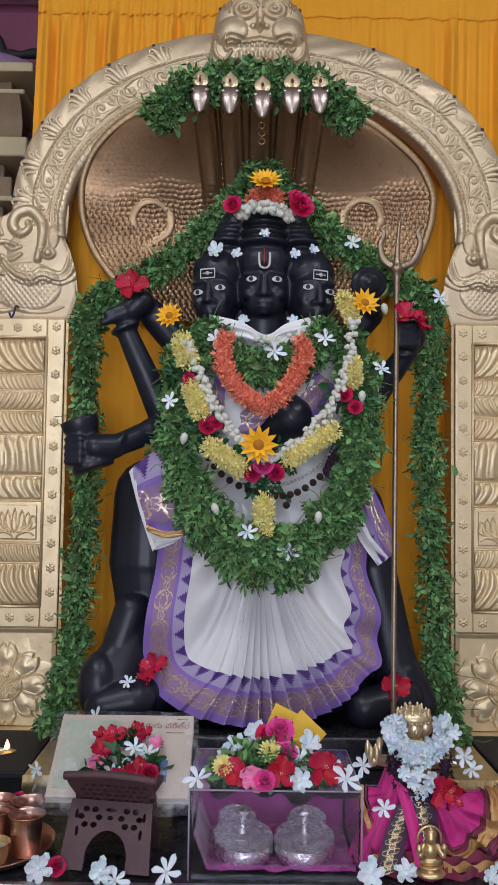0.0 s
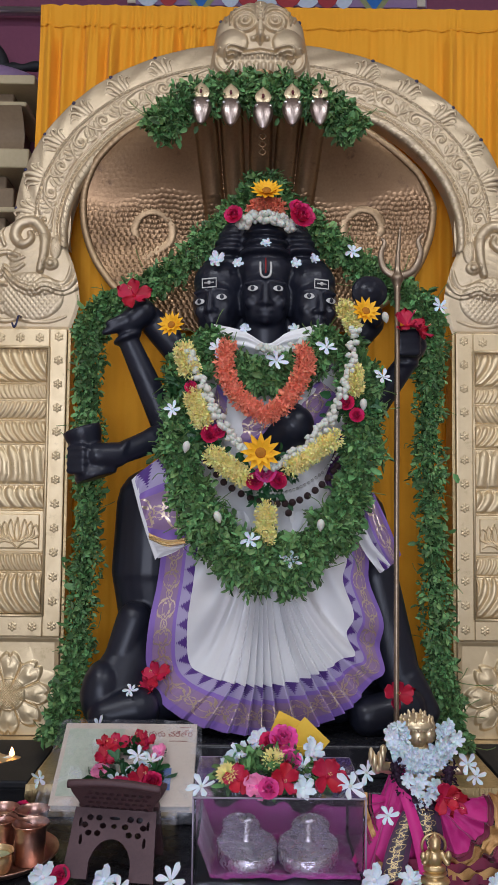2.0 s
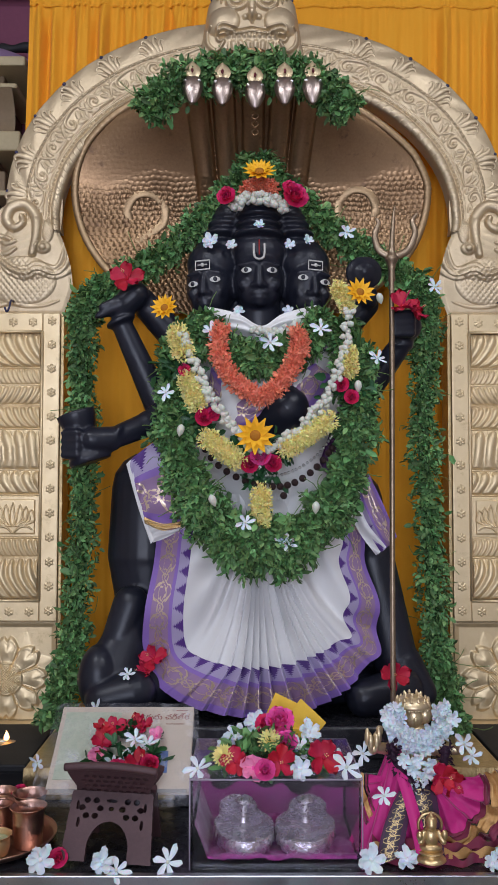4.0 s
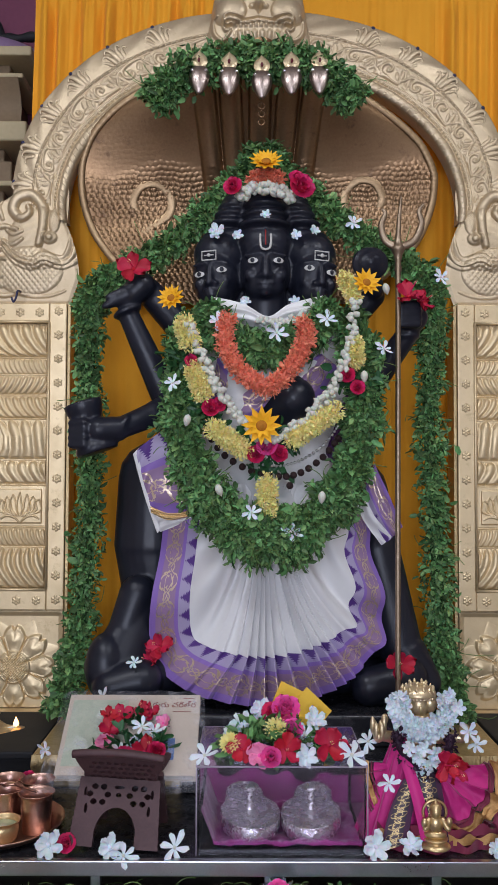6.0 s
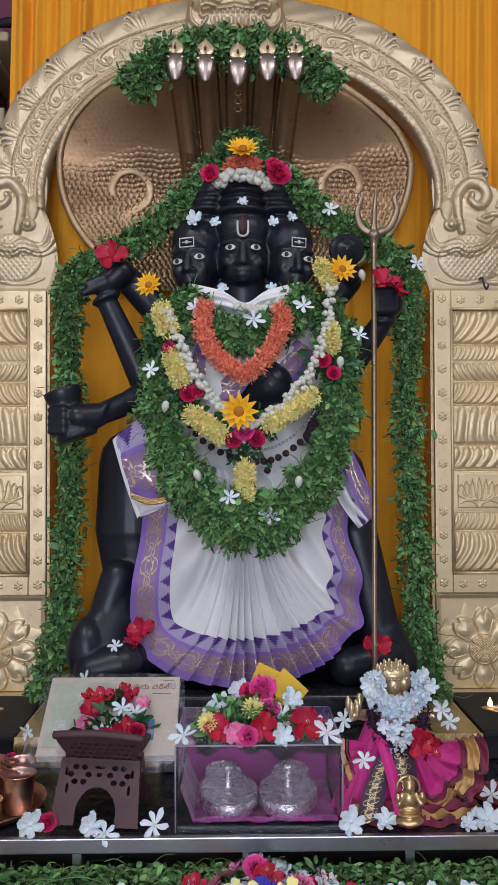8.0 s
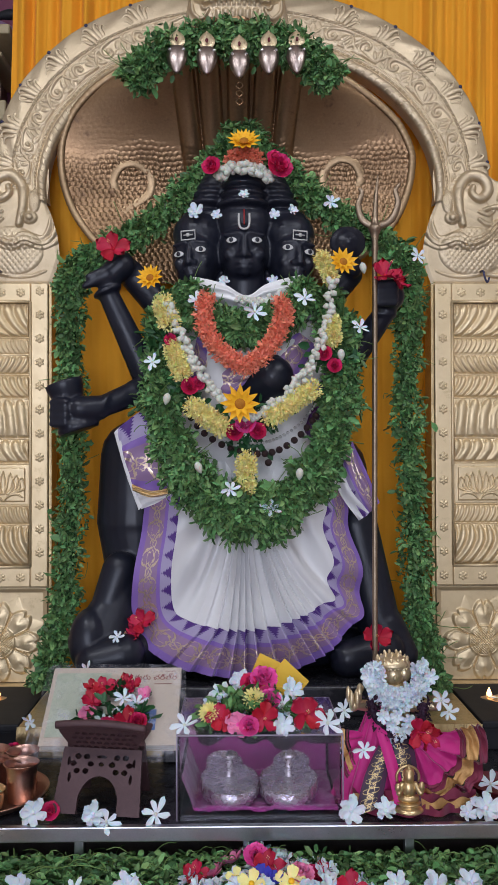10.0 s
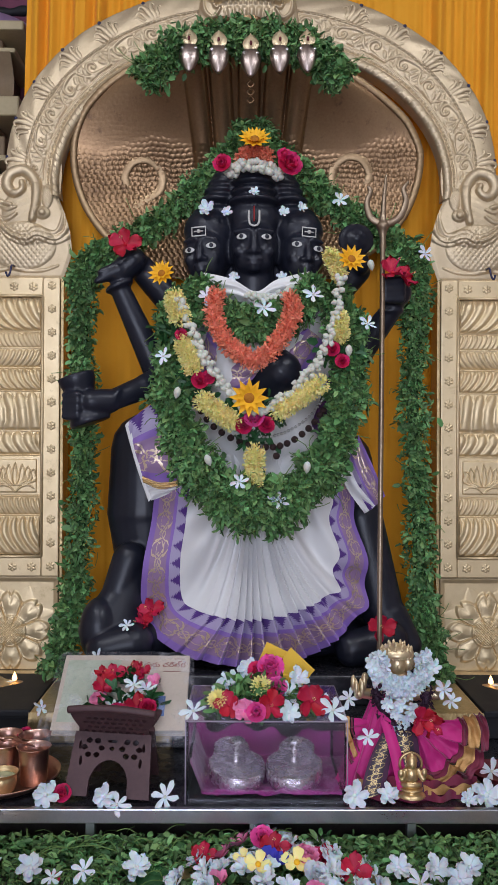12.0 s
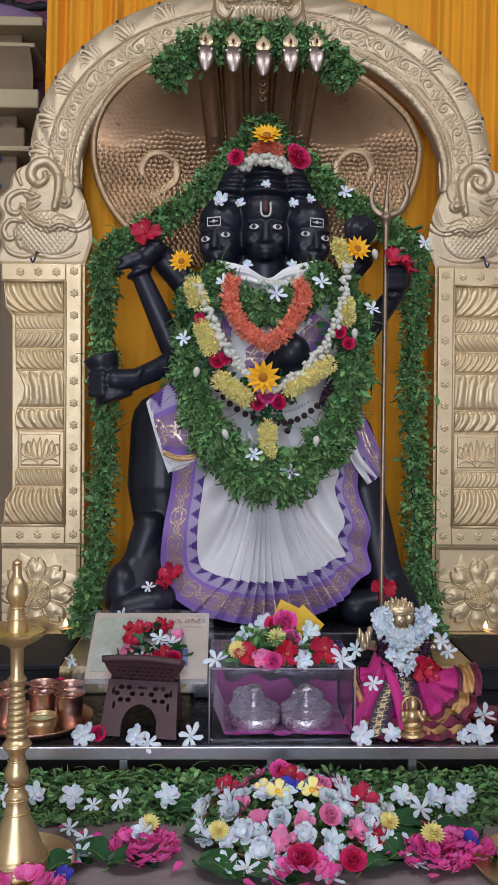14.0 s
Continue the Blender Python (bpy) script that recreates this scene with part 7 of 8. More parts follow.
# ---- small dressed figure ----
FX, FYY = 0.352, 1.815
doll = part("figurine", merge(ball(FX, FYY - 0.006, 1.040, 0.019, 0.022, 0.024, 20, 14), ball(FX - 0.022, FYY + 0.002, 1.042, 0.015, 0.02, 0.020), ball(FX + 0.022, FYY + 0.002, 1.042, 0.015, 0.02, 0.020),
            ball(FX, FYY - 0.028, 1.038, 0.004, 0.005, 0.006, 8, 6),
            lathe(turned([(0.031, 0.0), (0.033, 0.006), (0.029, 0.014), (0.020, 0.021), (0.007, 0.025), (0.0005, 0.028)]), 24, FX, FYY, 1.054),
            *[lathe(turned([(0.0060, -0.006), (0.0052, 0.002), (0.0030, 0.008), (0.0036, 0.011), (0.0005, 0.016)], 3), 8, FX + 0.030 * math.cos(w), FYY + 0.026 * math.sin(w), 1.060) for w in np.linspace(0, 2 * math.pi, 14, endpoint=False)],
            *[lathe(turned([(0.0050, -0.006), (0.0044, 0.002), (0.0026, 0.007), (0.0032, 0.010), (0.0005, 0.014)], 3), 8, FX + 0.016 * math.cos(w), FYY + 0.014 * math.sin(w), 1.072) for w in np.linspace(0, 2 * math.pi, 7, endpoint=False)],
            *[ball(FX + a, FYY - 0.030 + abs(a) * 0.3, b, 0.0032, 0.0024, 0.0032, 8, 6) for a in (-0.024, -0.012, 0.0, 0.012, 0.024) for b in (1.054, 1.020)],
            limb((FX - 0.04, FYY, 0.975), (FX - 0.075, FYY - 0.02, 0.985), 0.012, 0.010), *[ball(FX - 0.080 + 0.011 * math.cos(w), FYY - 0.025 + 0.009 * math.sin(w), 1.000 + 0.006 * math.cos(2 * w), 0.0055, 0.0055, 0.017, 8, 6) for w in np.linspace(0, 2 * math.pi, 6, endpoint=False)], ball(FX - 0.080, FYY - 0.025, 0.985, 0.010, 0.009, 0.012), ball(FX - 0.066, FYY - 0.012, 1.014, 0.007, 0.007, 0.010),
            limb((FX + 0.04, FYY, 0.975), (FX + 0.08, FYY - 0.015, 0.98), 0.012, 0.010), ball(FX + 0.086, FYY - 0.02, 0.99, 0.012, 0.010, 0.018),
            limb((FX, FYY, 1.03), (FX, FYY, 1.0), 0.014, 0.02), limb((FX, FYY, 1.0), (FX, FYY, 0.83), 0.03, 0.045)), M_GILT)
tagged(doll, "small gilded crowned metal figure in a dress", "figurine")

dress = thing("figurine_dress", "magenta silk dress with black and gold borders", "dress")


def cone(u, v):
    a = math.pi * (1.0 + u)
    r = 0.035 + 0.075 * v ** 1.1 + 0.006 * math.sin(u * 60) * v
    return (FX - 0.012 + r * math.cos(a) * 1.0, FYY + r * math.sin(a) * 0.75, 0.985 - 0.183 * v)


part("gown", sheet(cone, 120, 30), M_PINKCLOTH, dress)


def band(a, b, w0, w1, material, label, y0, lift, uscale=1.0):
    n, m = 40, 10
    pts = smooth_line(a, n)
    vs, uv = [], []
    for i in range(n):
        w = w0 + (w1 - w0) * i / (n - 1)
        for j in range(m):
            k = j / (m - 1)
            vs.append((pts[i].x + (k - 0.5) * w, pts[i].y - lift * math.sin(math.pi * k), pts[i].z + (k - 0.5) * w * b))
            uv.append((i * 0.006 * uscale, 0.3 + 0.7 * k))
    return part("sash", (vs, grid_faces(n, m)), material, dress, label, uvs=uv)


_g = lambda x, z: FYY - 0.042 - 0.075 * (0.985 - z) / 0.183 * 0.75
band([(FX + 0.0, _g(0, 0.96) - 0.006, 0.955), (FX + 0.008, _g(0, 0.90) - 0.008, 0.90), (FX + 0.012, _g(0, 0.81) - 0.01, 0.81)], 0.0, 0.040, 0.048, M_DOLLBORDER, "black sash with gold scrolls", 0, 0.004, 2.4)
band([(FX - 0.02, _g(0, 0.93) - 0.008, 0.925), (FX - 0.045, _g(0, 0.88) - 0.006, 0.875), (FX - 0.065, _g(0, 0.81) - 0.004, 0.81)], 0.25, 0.040, 0.05, M_DOLLBORDER, "black sash with gold scrolls", 0, 0.004, 2.4)
band([(FX - 0.045, _g(0, 0.975) - 0.002, 0.985), (FX - 0.02, _g(0, 0.90) - 0.016, 0.90), (FX - 0.004, _g(0, 0.83) - 0.016, 0.825)], 0.1, 0.020, 0.024, M_PINKCLOTH, "plain magenta strip", 0, 0.004)
M_GOLDBAND = mat("gold zari band", (0.72, 0.43, 0.17), (0.52, 0.27, 0.09), 0.45, 0.3, 60, 500, 0.3, 0.001)
M_MAROONSILK = mat("maroon silk", (0.17, 0.012, 0.055), (0.22, 0.018, 0.04), 0.5, 0, 30, 500, 0.2, 0.001, sheen=0.3)


def fan(cx, cy, cz, a0, a1, r0, r1, sx, waves, amp, material, name, label, tilt, n=120, m=16):
    def fn(u, v):
        a = a0 + (a1 - a0) * u
        r = (r0 + (r1 - r0) * v) * (1 + 0.10 * noise.noise(Vector((u * 5, cx * 30, 5))))
        f = amp * (r / 0.15) * (math.sin(u * waves + 2.5 * noise.noise(Vector((u * 6, cx * 20, 0)))) + 1.3 * noise.noise(Vector((u * 9, v * 2 + r * 20, cz * 9))))
        return (cx + sx * r * math.cos(a), cy - 0.03 * (r / 0.15) + f, max(0.802, cz + r * math.sin(a) * tilt + 0.3 * f))
    return part(name, sheet(fn, n, m), material, dress, label)


for _r0, _r1, _m, _n, _l in ((0.01, 0.088, M_PINKCLOTH, "fan_pleat", "fanned magenta pleats"), (0.088, 0.099, M_MAROONSILK, "fan_edge", "dark maroon edge"), (0.099, 0.121, M_GOLDBAND, "fan_band", "gold woven band"), (0.121, 0.138, M_MAROONSILK, "fan_edge", "dark maroon edge")):
    fan(FX + 0.030, 1.775, 0.922, -1.45, 0.35, _r0, _r1, 0.98, 24, 0.013, _m, _n, _l, 0.98)
    fan(FX - 0.040, 1.80, 0.925, math.pi + 1.35, math.pi - 0.15, _r0 * 0.65, _r1 * 0.62, 0.9, 26, 0.008, _m, _n, _l, 1.25)
for _k, (_z, _m, _am) in enumerate(((0.0, M_MAROONSILK, 0.012), (0.012, M_GOLDBAND, 0.010), (0.026, M_MAROONSILK, 0.008))):
    part("hem_fold", sheet(lambda u, v: (0.262 + 0.235 * u, 1.728 - 0.020 * math.sin(math.pi * u) + 0.006 * _k + _am * math.sin(u * 26 + _k) * 0.6, 0.8025 + _z * (0.6 + 0.4 * math.sin(u * 11 + _k) ** 2) + 0.017 * v * (0.7 + 0.5 * math.sin(u * 19 + _k) ** 2)), 120, 6), _m, dress, "crumpled hem fold")
# blossoms round its neck
for _i in range(90):
    _w = math.pi * (0.84 + 1.32 * (_i % 30) / 29)
    _r = (0.036, 0.046, 0.055)[_i // 30] + 0.005 * RNG.uniform(-1, 1)
    (JASMINE2 if _i % 3 else JASMINE).put((FX + 0.004 + _r * 1.02 * math.cos(_w), FYY - 0.050 + 0.008 * RNG.uniform(-1, 1) + 0.02 * abs(math.cos(_w)), 1.040 + _r * 0.92 * math.sin(_w)), (0.4 * math.cos(_w), -1, 0.3), RNG.uniform(0.48, 0.62))
for _x, _z in ((FX - 0.012, 0.958), (FX + 0.014, 0.952), (FX + 0.002, 0.938), (FX + 0.022, 0.965), (FX - 0.03, 0.975), (FX - 0.004, 0.975), (FX - 0.008, 0.925), (FX - 0.058, 1.05), (FX + 0.062, 1.05)):
    JASMINE2.put((_x, FYY - 0.065, _z), (RNG.uniform(-0.2, 0.2), -1, 0.3), 0.65)
for _i in range(18):
    _t = -1 + (_i % 9) / 4
    JASMINE2.put((FX + 0.003 + 0.046 * _t, FYY - 0.050 + 0.012 * abs(_t), 1.014 - 0.016 * (_i // 9) + 0.018 * _t * _t), (0.3 * _t, -1, 0.3), RNG.uniform(0.55, 0.7))
tuft_rope("berry_garland", "dark purple berry-like garland on the small figure", [(FX - 0.052, FYY - 0.045, 1.0), (FX - 0.04, FYY - 0.055, 0.965), (FX - 0.01, FYY - 0.062, 0.93), (FX + 0.025, FYY - 0.062, 0.93), (FX + 0.045, FYY - 0.052, 0.965), (FX + 0.055, FYY - 0.045, 1.0)], 0.013, 420, mat("dark purple blossom", (0.035, 0.01, 0.03), None, 0.6, 0, 80, 300, 0.2, island=0.3), 91, 0.009)
HIBISCUS.put((FX + 0.030, FYY - 0.095, 0.955), (0.3, -1, 0.1), 0.7)
HIBISCUS.put((FX + 0.052, FYY - 0.085, 0.945), (0.6, -1, -0.2), 0.62)
JASMINE.put((FX + 0.085, FYY - 0.05, 1.0), (0.3, -1, 0.3), 0.9)
JASMINE.put((FX + 0.105, FYY - 0.03, 0.972), (0.3, -1, 0.4), 0.8)
JASMINE.put((FX - 0.068, FYY - 0.075, 0.915), (-0.3, -1, 0.3), 0.8)
JASMINE.put((FX - 0.098, 1.80, 0.972), (-0.2, -0.8, 0.6), 0.9)
idol2 = part("brass_figurine", merge(lathe(turned([(0.0005, 0.0), (0.026, 0.0), (0.024, 0.006), (0.018, 0.010), (0.022, 0.016), (0.0005, 0.018)]), 24, 0.372, 1.722, 0.8015), ball(0.372, 1.722, 0.824, 0.021, 0.015, 0.010), ball(0.372, 1.720, 0.842, 0.014, 0.012, 0.018),
             ball(0.372, 1.717, 0.864, 0.010, 0.010, 0.012), lathe(turned([(0.011, 0), (0.009, 0.008), (0.004, 0.012), (0.0005, 0.018)]), 16, 0.372, 1.717, 0.870),
             limb((0.360, 1.718, 0.850), (0.352, 1.710, 0.838), 0.006, 0.0055), limb((0.384, 1.718, 0.850), (0.392, 1.710, 0.838), 0.006, 0.0055), ball(0.350, 1.709, 0.848, 0.006, 0.005, 0.009), ball(0.394, 1.709, 0.850, 0.006, 0.005, 0.009),
             tube([Vector((0.372 + 0.021 * math.cos(w), 1.728, 0.860 + 0.021 * math.sin(w))) for w in np.linspace(-0.4, math.pi + 0.4, 24)], 0.0028, 6)), M_GOLD)
idol2.matrix_basis = Matrix.Translation((-0.010, -0.012, 0.012))
tagged(idol2, "tiny cast brass seated figurine on the shelf", "figurine")
lacquer = thing("lacquer_bowl", "dark maroon lacquered bowl with a flower", "bowl")
part("cup", lathe(turned([(0.0005, 0.0), (0.03, 0.0), (0.05, 0.012), (0.06, 0.026), (0.057, 0.025), (0.045, 0.012), (0.0005, 0.006)], 4), 40, 0.560, 1.80, 0.802), M_MAROON, lacquer)
JASMINE.put((0.535, 1.775, 0.835), (-0.1, -0.7, 0.8), 1.1)

# ---- dark side cabinets ----
for _x0, _x1 in ((-0.85, -0.455), (0.605, 1.0)):
    _cb = thing("side_box", "black lacquered low box beside the step", "box", "side boxes")
    part("body", block(_x0, _x1, 2.06, 2.37, 0.801, 0.852, 0.004), M_BLACKBOX, _cb)
    part("lid", block(_x0 - 0.006, _x1 + 0.006, 2.05, 2.37, 0.853, 0.870, 0.004), M_BLACKBOX, _cb)


# ---- standing brass oil lamps ----
def oil_lamp(x, y, towards):
    ob = thing("oil_lamp", "tall turned brass oil lamp with a lit wick", "oil lamp", "standing oil lamps")
    zb = 0.695
    part("tray", lathe(turned([(0.0005, 0.002), (0.075, 0.002), (0.090, 0.008), (0.100, 0.020), (0.098, 0.021), (0.088, 0.011), (0.074, 0.006), (0.0005, 0.006)], 4), 56, 0, 0, zb), M_BRASS, ob)
    part("base", lathe(turned([(0.0005, 0.006), (0.054, 0.006), (0.056, 0.016), (0.053, 0.024), (0.050, 0.028), (0.047, 0.034), (0.043, 0.046), (0.034, 0.070), (0.024, 0.095), (0.018, 0.115), (0.0165, 0.125)], 5), 48, 0, 0, zb), M_BRASS, ob)
    part("stem", lathe(turned([(0.0165, 0.125), (0.020, 0.132), (0.014, 0.142), (0.0125, 0.150), (0.019, 0.160), (0.0205, 0.172), (0.016, 0.186), (0.0135, 0.196), (0.0145, 0.206), (0.0225, 0.216), (0.0225, 0.224), (0.018, 0.230)], 5), 40, 0, 0, zb), M_BRASS, ob)
    prof = [(0.018, 0.230)]
    for i in range(9):
        r = 0.0188 - 0.0008 * i
        prof += [(r - 0.0022, 0.2335 + 0.010 * i), (r, 0.2345 + 0.010 * i), (r, 0.2405 + 0.010 * i), (r - 0.0022, 0.2415 + 0.010 * i)]
    prof += [(0.0115, 0.324), (0.0150, 0.330), (0.0150, 0.336), (0.0110, 0.342), (0.0115, 0.385), (0.016, 0.392)]
    part("grooved_stem", lathe(prof, 40, 0, 0, zb), M_BRASS, ob)

    for rr, hh, tt in ((0.0545, 0.027, 0.0022), (0.0475, 0.0345, 0.0015), (0.0215, 0.105, 0.0018), (0.0195, 0.1275, 0.0022), (0.0145, 0.1495, 0.0016), (0.0150, 0.1945, 0.0016), (0.0228, 0.2205, 0.0024), (0.0152, 0.333, 0.0022), (0.0165, 0.4385, 0.0016), (0.0128, 0.4575, 0.0016)):
        part("turned_ring", tube([Vector((rr * math.cos(w), rr * math.sin(w), zb + hh)) for w in np.linspace(0, 2 * math.pi, 36, endpoint=False)], tt, 6, True), M_BRASS, ob)

    def dish(u, v):
        a = 2 * math.pi * u
        spout = sum(math.exp(-((((a - s + math.pi) % (2 * math.pi)) - math.pi) / 0.24) ** 2) for s in (towards, towards + 1.257, towards + 2.513, towards + 3.77, towards + 5.027))
        r = (0.058 + 0.030 * spout) * (v * 2 if v < 0.5 else 2 - v * 2) + 0.008
        z = 0.390 + 0.030 * min(1, r / 0.060) ** 2 + (0.0 if v < 0.5 else 0.004 - 0.004 * min(1, r / 0.06)) + 0.003 * spout * min(1, r / 0.06)
        return (r * math.cos(a), r * math.sin(a), zb + z)
    dish_ob = part("oil_bowl", sheet(dish, 120, 21, True), M_BRASS, ob)
    part("oil", lathe([(0.0005, 0.4165), (0.046, 0.4165)], 40, 0, 0, zb), M_GHEE, dish_ob)
    part("finial", lathe(turned([(0.019, 0.405), (0.0185, 0.415), (0.016, 0.435), (0.0125, 0.452), (0.0125, 0.462), (0.0175, 0.474), (0.0185, 0.484), (0.0150, 0.498), (0.0085, 0.510), (0.0075, 0.522), (0.0070, 0.530), (0.0080, 0.535), (0.0005, 0.541)], 5), 40, 0, 0, zb), M_BRASS, ob)
    fx, fy = 0.083 * math.cos(towards), 0.083 * math.sin(towards)
    part("wick", tube([Vector((fx * 0.7, fy * 0.7, zb + 0.417)), Vector((fx, fy, zb + 0.425))], 0.0022, 6), M_BUD, dish_ob, "white cotton wick")
    part("flame", lathe(turned([(0.0004, 0.0), (0.0038, 0.003), (0.0034, 0.007), (0.0004, 0.014)], 4), 12, fx, fy, zb + 0.424), M_FLAME, dish_ob, "small warm flame")
    ob.matrix_basis = Matrix.Translation((x, y, 0))
    return ob


oil_lamp(-0.392, 1.385, 0.0)
oil_lamp(0.497, 1.372, math.pi)

# ---- leaf bed and offerings on the platform ----
ZP = 0.695
bed = thing("leaf_bed", "strip of fresh green leaves strewn under the shelf", "leaves")
_rng = np.random.default_rng(101)
_n = 14000
_c = np.stack([_rng.uniform(-0.95, 1.05, _n), 1.655 + 0.060 * np.clip(_rng.normal(size=_n), -1.5, 1.4), np.zeros(_n)], 1)
_c[:, 1] += 0.012 * np.sin(_c[:, 0] * 23)
_c[:, 2] = ZP + 0.004 + np.clip(0.055 - 5.0 * (_c[:, 1] - 1.665) ** 2 * 3, 0.006, 0.055) * _rng.uniform(0.15, 1, _n)
_lb = part("leaves", leaf_cloud(_c, _rng.normal(size=(_n, 3)) * np.array([1, 1, 0.45]), _rng.normal(size=(_n, 3)) * 0.5 + np.array([0, -0.3, 1]), _rng.uniform(0.011, 0.023, _n), _rng), M_LEAF, bed)
_lb["kind"] = "stuff"
_sts = []
for _i in range(520):
    _a = Vector(_c[_rng.integers(_n)]) + Vector((0, 0, 0.006))
    _b = _a + Vector((_rng.normal() * 0.03, _rng.normal() * 0.012 - 0.008, abs(_rng.normal()) * 0.012))
    _sts.append(tube(smooth_line([_a, (_a + _b) / 2 + Vector((0, 0, 0.008)), _b], 6), 0.0010, 4))
part("stalk", merge(*_sts), M_STEM, bed)["kind"] = "stuff"


def big_leaf(x, y, z, turn, length, tilt=0.1):
    ob = thing("broad_leaf", "broad dark green leaf laid flat on the stone", "leaf", "broad leaves")
    part("blade", sheet(lambda u, v: (length * u, length * 0.36 * (2 * v - 1) * math.sin(math.pi * min(0.98, 0.06 + u ** 0.8 * 0.94)) ** 0.8, 0.012 * abs(2 * v - 1) + 0.010 * math.sin(u * 5) + 0.002 * math.sin(v * 20 + u * 14)), 16, 9), M_LEAFBIG, ob)
    part("midrib", tube([Vector((length * u, 0, 0.0012 + 0.010 * math.sin(u * 5))) for u in np.linspace(-0.15, 0.97, 10)], 0.0013, 5), M_STEM, ob)
    ob.matrix_basis = Matrix.Translation((x, y, z)) @ Matrix.Rotation(turn, 4, "Z") @ Matrix.Rotation(-tilt, 4, "Y")


for _x, _y, _t, _l in ((-0.15, 1.58, 0.25, 0.10), (-0.11, 1.50, -0.35, 0.12), (-0.30, 1.44, -0.5, 0.09), (-0.235, 1.385, 0.1, 0.085), (-0.08, 1.40, -0.7, 0.11), (0.0, 1.355, -0.3, 0.10), (0.20, 1.365, 0.5, 0.10), (0.25, 1.40, 0.4, 0.12), (0.27, 1.47, 0.2, 0.12), (0.28, 1.53, -0.1, 0.10), (0.36, 1.48, 0.3, 0.10), (-0.34, 1.36, 0.6, 0.09), (0.44, 1.40, -0.6, 0.09)):
    big_leaf(_x, _y, ZP + 0.004, _t, _l)

plate = thing("brass_plate", "round brass plate heaped with mixed flowers", "plate")
PX, PY = 0.103, 1.535
part("dish", lathe(turned([(0.0005, 0.006), (0.13, 0.006), (0.165, 0.016), (0.180, 0.026), (0.182, 0.025), (0.166, 0.013), (0.13, 0.002), (0.0005, 0.002)], 4), 64, PX, PY, ZP), M_BRASS, plate)
heap(PX, PY, ZP + 0.008, 0.165, 0.165, 0.042, 900, 111, "green leaves under the heaped flowers")
_kinds = [JASMINE2, GARDENIA, JASMINE2, OLEANDER, JASMINE2, WHITEROSE, GARDENIA, JASMINE2, OLEANDER, JASMINE, PALEROSE]
for _ring, (_rad, _cnt) in enumerate(((0.175, 24), (0.135, 19), (0.095, 13), (0.05, 7))):
    for _i in range(_cnt):
        _w = 2 * math.pi * (_i + 0.5 * _ring) / _cnt + RNG.uniform(-0.1, 0.1)
        _rr = _rad + RNG.uniform(-0.012, 0.012)
        _px, _py = PX + _rr * math.cos(_w), PY + _rr * math.sin(_w)
        _pz = ZP + 0.022 + 0.046 * max(0, 1 - (_rr / 0.19) ** 2) + RNG.uniform(-0.004, 0.006)
        _fl = JASMINE2 if _ring == 0 and RNG.random() < 0.7 else RNG.choice(_kinds)
        _fl.put((_px, _py, _pz), (0.9 * math.cos(_w) * _rr / 0.18 + RNG.uniform(-0.2, 0.2), 0.9 * math.sin(_w) * _rr / 0.18 - 0.35, 1.0), RNG.uniform(0.85, 1.1))
for _fl, _x, _y, _dz, _s in ((HIBISCUS, 0.095, 1.575, 0.100, 0.8), (BLUEPEA, 0.085, 1.545, 0.100, 1.0), (BLUEPEA, 0.105, 1.54, 0.098, 0.9), (PLUMERIA, 0.066, 1.515, 0.102, 1.5), (PLUMERIA, 0.132, 1.53, 0.098, 1.3), (PLUMERIA, 0.042, 1.555, 0.092, 0.9), (YELLOWMUM, -0.045, 1.435, 0.062, 1.1), (YELLOWMUM, 0.27, 1.48, 0.056, 1.1),
                            (HIBISCUS, 0.232, 1.545, 0.075, 0.85), (HIBISCUS, -0.03, 1.62, 0.066, 0.7), (ROSE, 0.175, 1.59, 0.075, 0.9), (PINKROSE, 0.075, 1.605, 0.10, 1.1), (HIBISCUS, 0.19, 1.62, 0.07, 0.5), (JASMINE2, 0.088, 1.52, 0.098, 0.8)):
    _fl.put((_x, _y, ZP + _dz - 0.020), (RNG.uniform(-0.2, 0.2), -0.6, 0.9), _s * 0.85)


def petal_pile(x, y, seed, material, count=60):
    """Loose petals heaped round with a blossom on top."""
    ob = thing("petal_pile", "small pile of bright pink petals on the stone", "petals", "petal piles")
    rng = random.Random(seed)
    mes = [mesh_of("petal", *petal(0.021, 0.024, c, 0.6, 0.10), m2) for c in (0.2, 0.5, 0.8) for m2 in (material, M_HOTPINK)]
    for i in range(count):
        a, r = rng.uniform(0, 6.28), 0.050 * rng.random() ** 0.6
        part("petal", rng.choice(mes), None, ob).matrix_basis = Matrix.Translation((x + r * math.cos(a), y + r * math.sin(a), ZP + 0.006 + 0.034 * (1 - (r / 0.055) ** 2) * rng.uniform(0.6, 1))) @ Matrix.Rotation(a + rng.uniform(-1, 1), 4, "Z") @ Matrix.Rotation(rng.uniform(-0.5, 0.25), 4, "Y")
    return ob


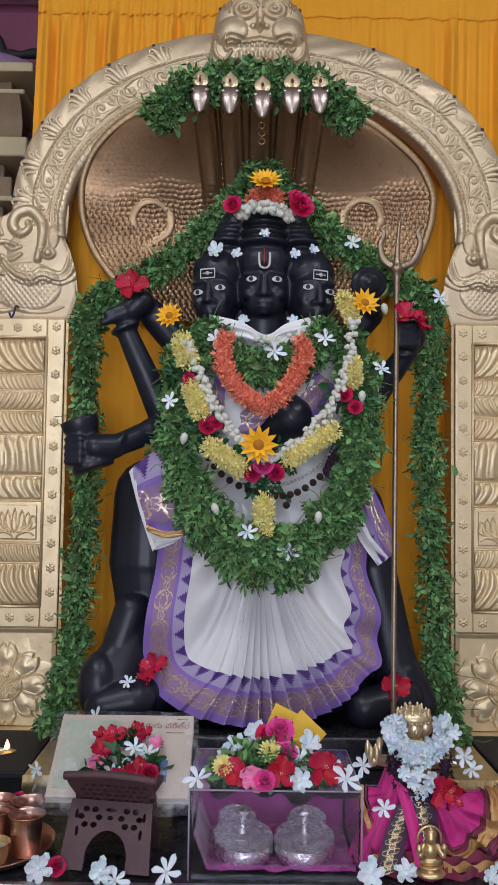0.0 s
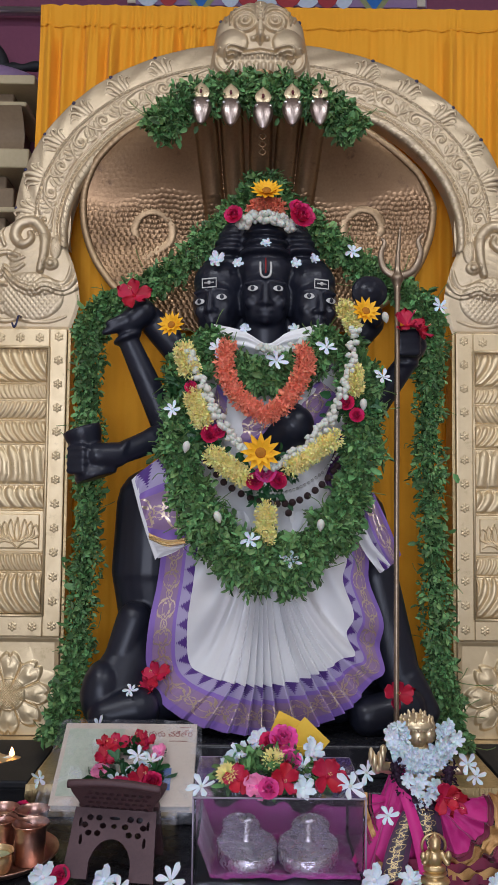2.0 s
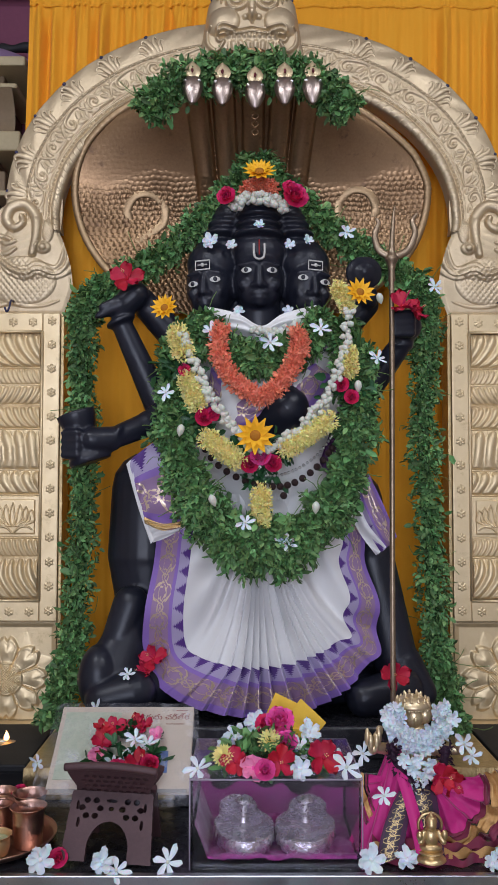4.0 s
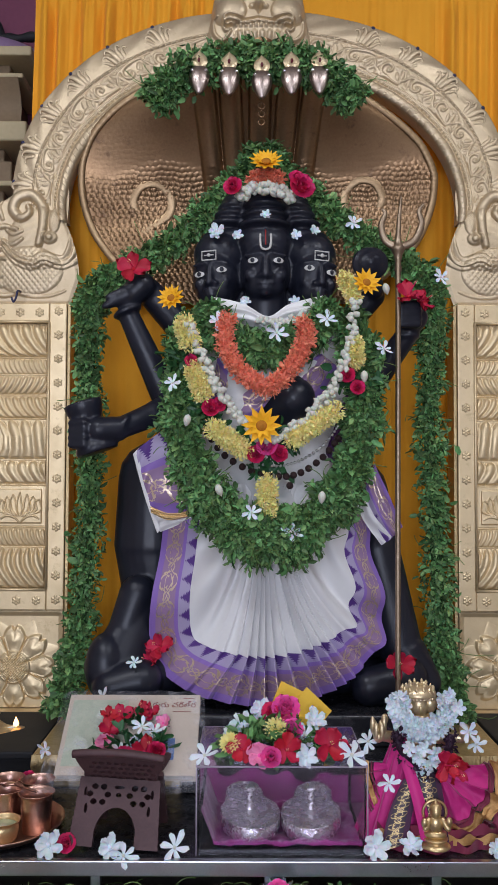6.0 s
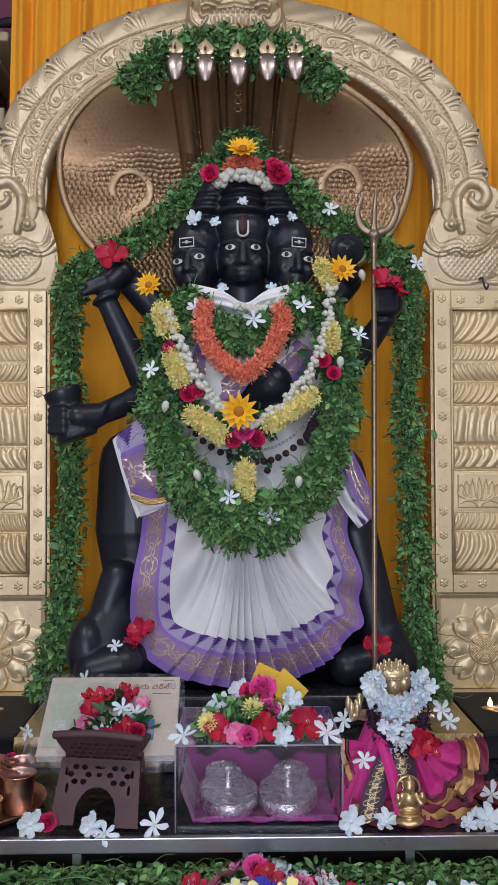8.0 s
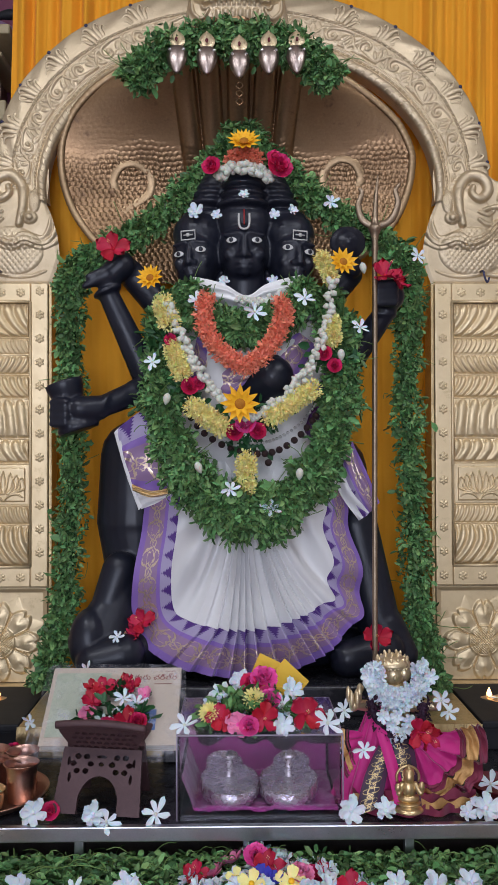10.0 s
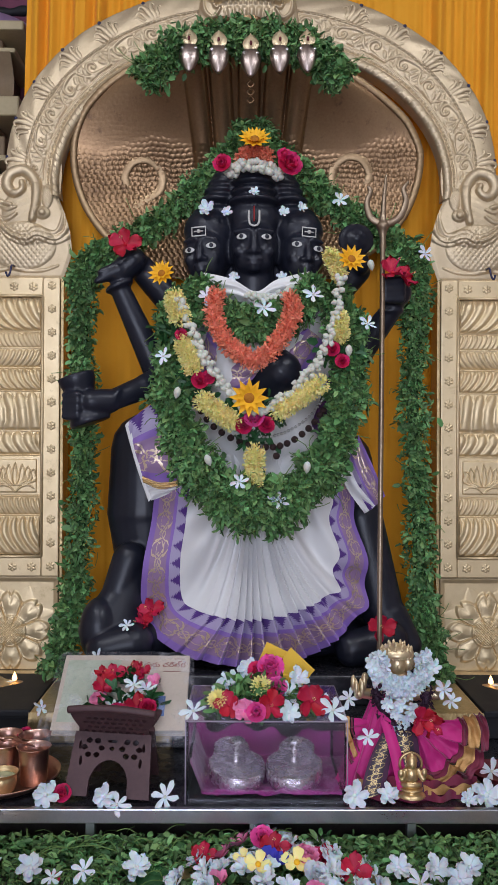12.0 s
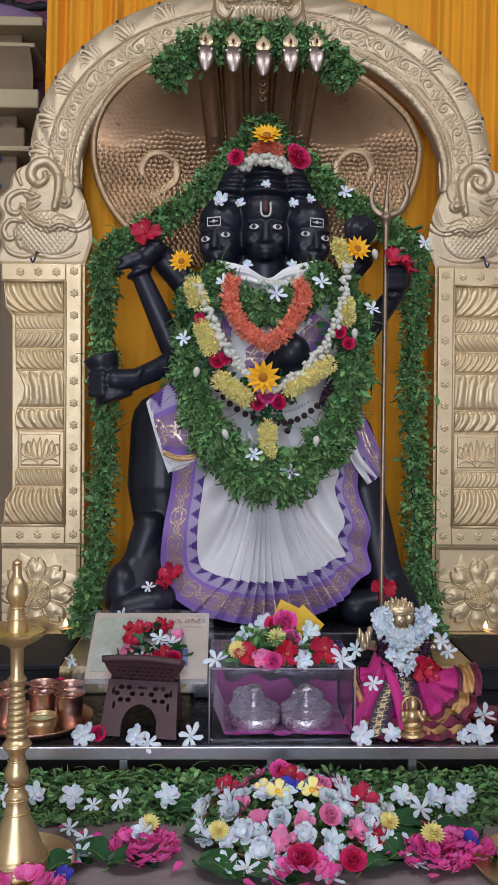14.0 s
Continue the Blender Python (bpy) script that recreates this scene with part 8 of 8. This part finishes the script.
for _i, (_x, _y) in enumerate(((-0.176, 1.432), (0.338, 1.395), (0.385, 1.42), (-0.355, 1.29), (0.10, 1.335))):
    petal_pile(_x, _y, 200 + _i, M_PINK, 86 if _i < 3 else 40)
JASMINE2.put((-0.180, 1.425, ZP + 0.048), (0, -0.5, 1), 0.95)
YELLOWMUM.put((-0.170, 1.445, ZP + 0.050), (0, -0.5, 1), 0.95)
YELLOWMUM.put((0.332, 1.400, ZP + 0.050), (0, -0.5, 1), 1.05)
BLUEPEA.put((0.405, 1.42, ZP + 0.03), (0.2, -0.5, 1), 0.9)
BLUEPEA.put((-0.30, 1.33, ZP + 0.02), (0.2, -0.5, 1), 0.9)
HIBISCUS.put((0.235, 1.45, ZP + 0.03), (0.2, -0.6, 1), 0.7)
ROSE.put((0.098, 1.345, ZP + 0.035), (0, -0.6, 1), 1.1)
ROSE.put((0.185, 1.35, ZP + 0.03), (0, -0.6, 1), 1.0)

# loose white flowers on the leaf bed, the stone and the shelf
for _x, _y, _s in ((-0.335, 1.60, 1.15), (-0.240, 1.59, 0.95), (-0.147, 1.60, 1.15), (-0.455, 1.60, 1.1), (-0.415, 1.61, 1.1), (0.318, 1.60, 1.05), (0.385, 1.595, 1.1), (0.445, 1.60, 1.1), (0.345, 1.545, 1.0), (0.415, 1.555, 1.1), (-0.29, 1.565, 0.7)):
    (JASMINE2 if _s > 1 else JASMINE).put((_x, _y, ZP + 0.035), (RNG.uniform(-0.2, 0.2), -0.9, 0.9), _s)
for _x, _y, _s in ((-0.325, 1.51, 0.8), (-0.29, 1.47, 0.75), (-0.29, 1.41, 1.0), (0.05, 1.335, 1.0), (0.005, 1.36, 1.1), (-0.03, 1.375, 1.0), (0.14, 1.335, 1.1), (0.30, 1.44, 1.0), (0.375, 1.51, 0.9), (0.30, 1.375, 0.8), (-0.40, 1.30, 0.9), (0.17, 1.40, 0.9)):
    JASMINE.put((_x, _y, ZP + 0.016), (RNG.uniform(-0.2, 0.2), -0.4, 1), _s)
for _i, (_x, _y) in enumerate(((-0.31, 1.495), (-0.265, 1.465), (-0.275, 1.385), (-0.345, 1.53), (0.285, 1.50), (-0.285, 1.60), (0.36, 1.54), (0.24, 1.42), (-0.12, 1.36), (0.02, 1.31))):
    _pp = tagged(part("loose_petal", mesh_of("petal", *petal(0.026, 0.018, 0.3, 0.7, 0.05), M_PINK if _i != 5 else M_RED), None), "single fallen pink petal on the stone", "petal", "loose petals")
    _pp.matrix_basis = Matrix.Translation((_x, _y, ZP + 0.012)) @ Matrix.Rotation(_i * 1.7, 4, "Z")
for _fl, _x, _y, _dz, _f, _s in ((JASMINE2, -0.333, 1.702, 0.016, (0.1, -0.9, 0.6), 1.15), (ROSE, -0.303, 1.715, 0.012, (0, -0.8, 0.6), 0.75), (JASMINE2, -0.222, 1.695, 0.016, (0, -0.9, 0.5), 1.0), (JASMINE, -0.196, 1.684, 0.006, (0.2, -0.95, 0.4), 1.0), (JASMINE, -0.107, 1.698, 0.014, (0.1, -0.9, 0.6), 1.15),
                                (JASMINE2, 0.252, 1.692, 0.020, (0, -0.9, 0.5), 1.15), (JASMINE2, 0.318, 1.705, 0.014, (0, -0.7, 0.8), 1.0), (JASMINE2, 0.505, 1.705, 0.016, (0, -0.8, 0.6), 1.3), (ROSE, -0.42, 1.90, 0.06, (0, -0.8, 0.6), 0.7), (JASMINE, -0.415, 2.015, 0.085, (-0.6, -0.9, 0.2), 0.8), (JASMINE2, 0.47, 1.70, 0.010, (0, -0.6, 0.8), 0.8)):
    _fl.put((_x, _y, 0.801 + _dz), _f, _s)
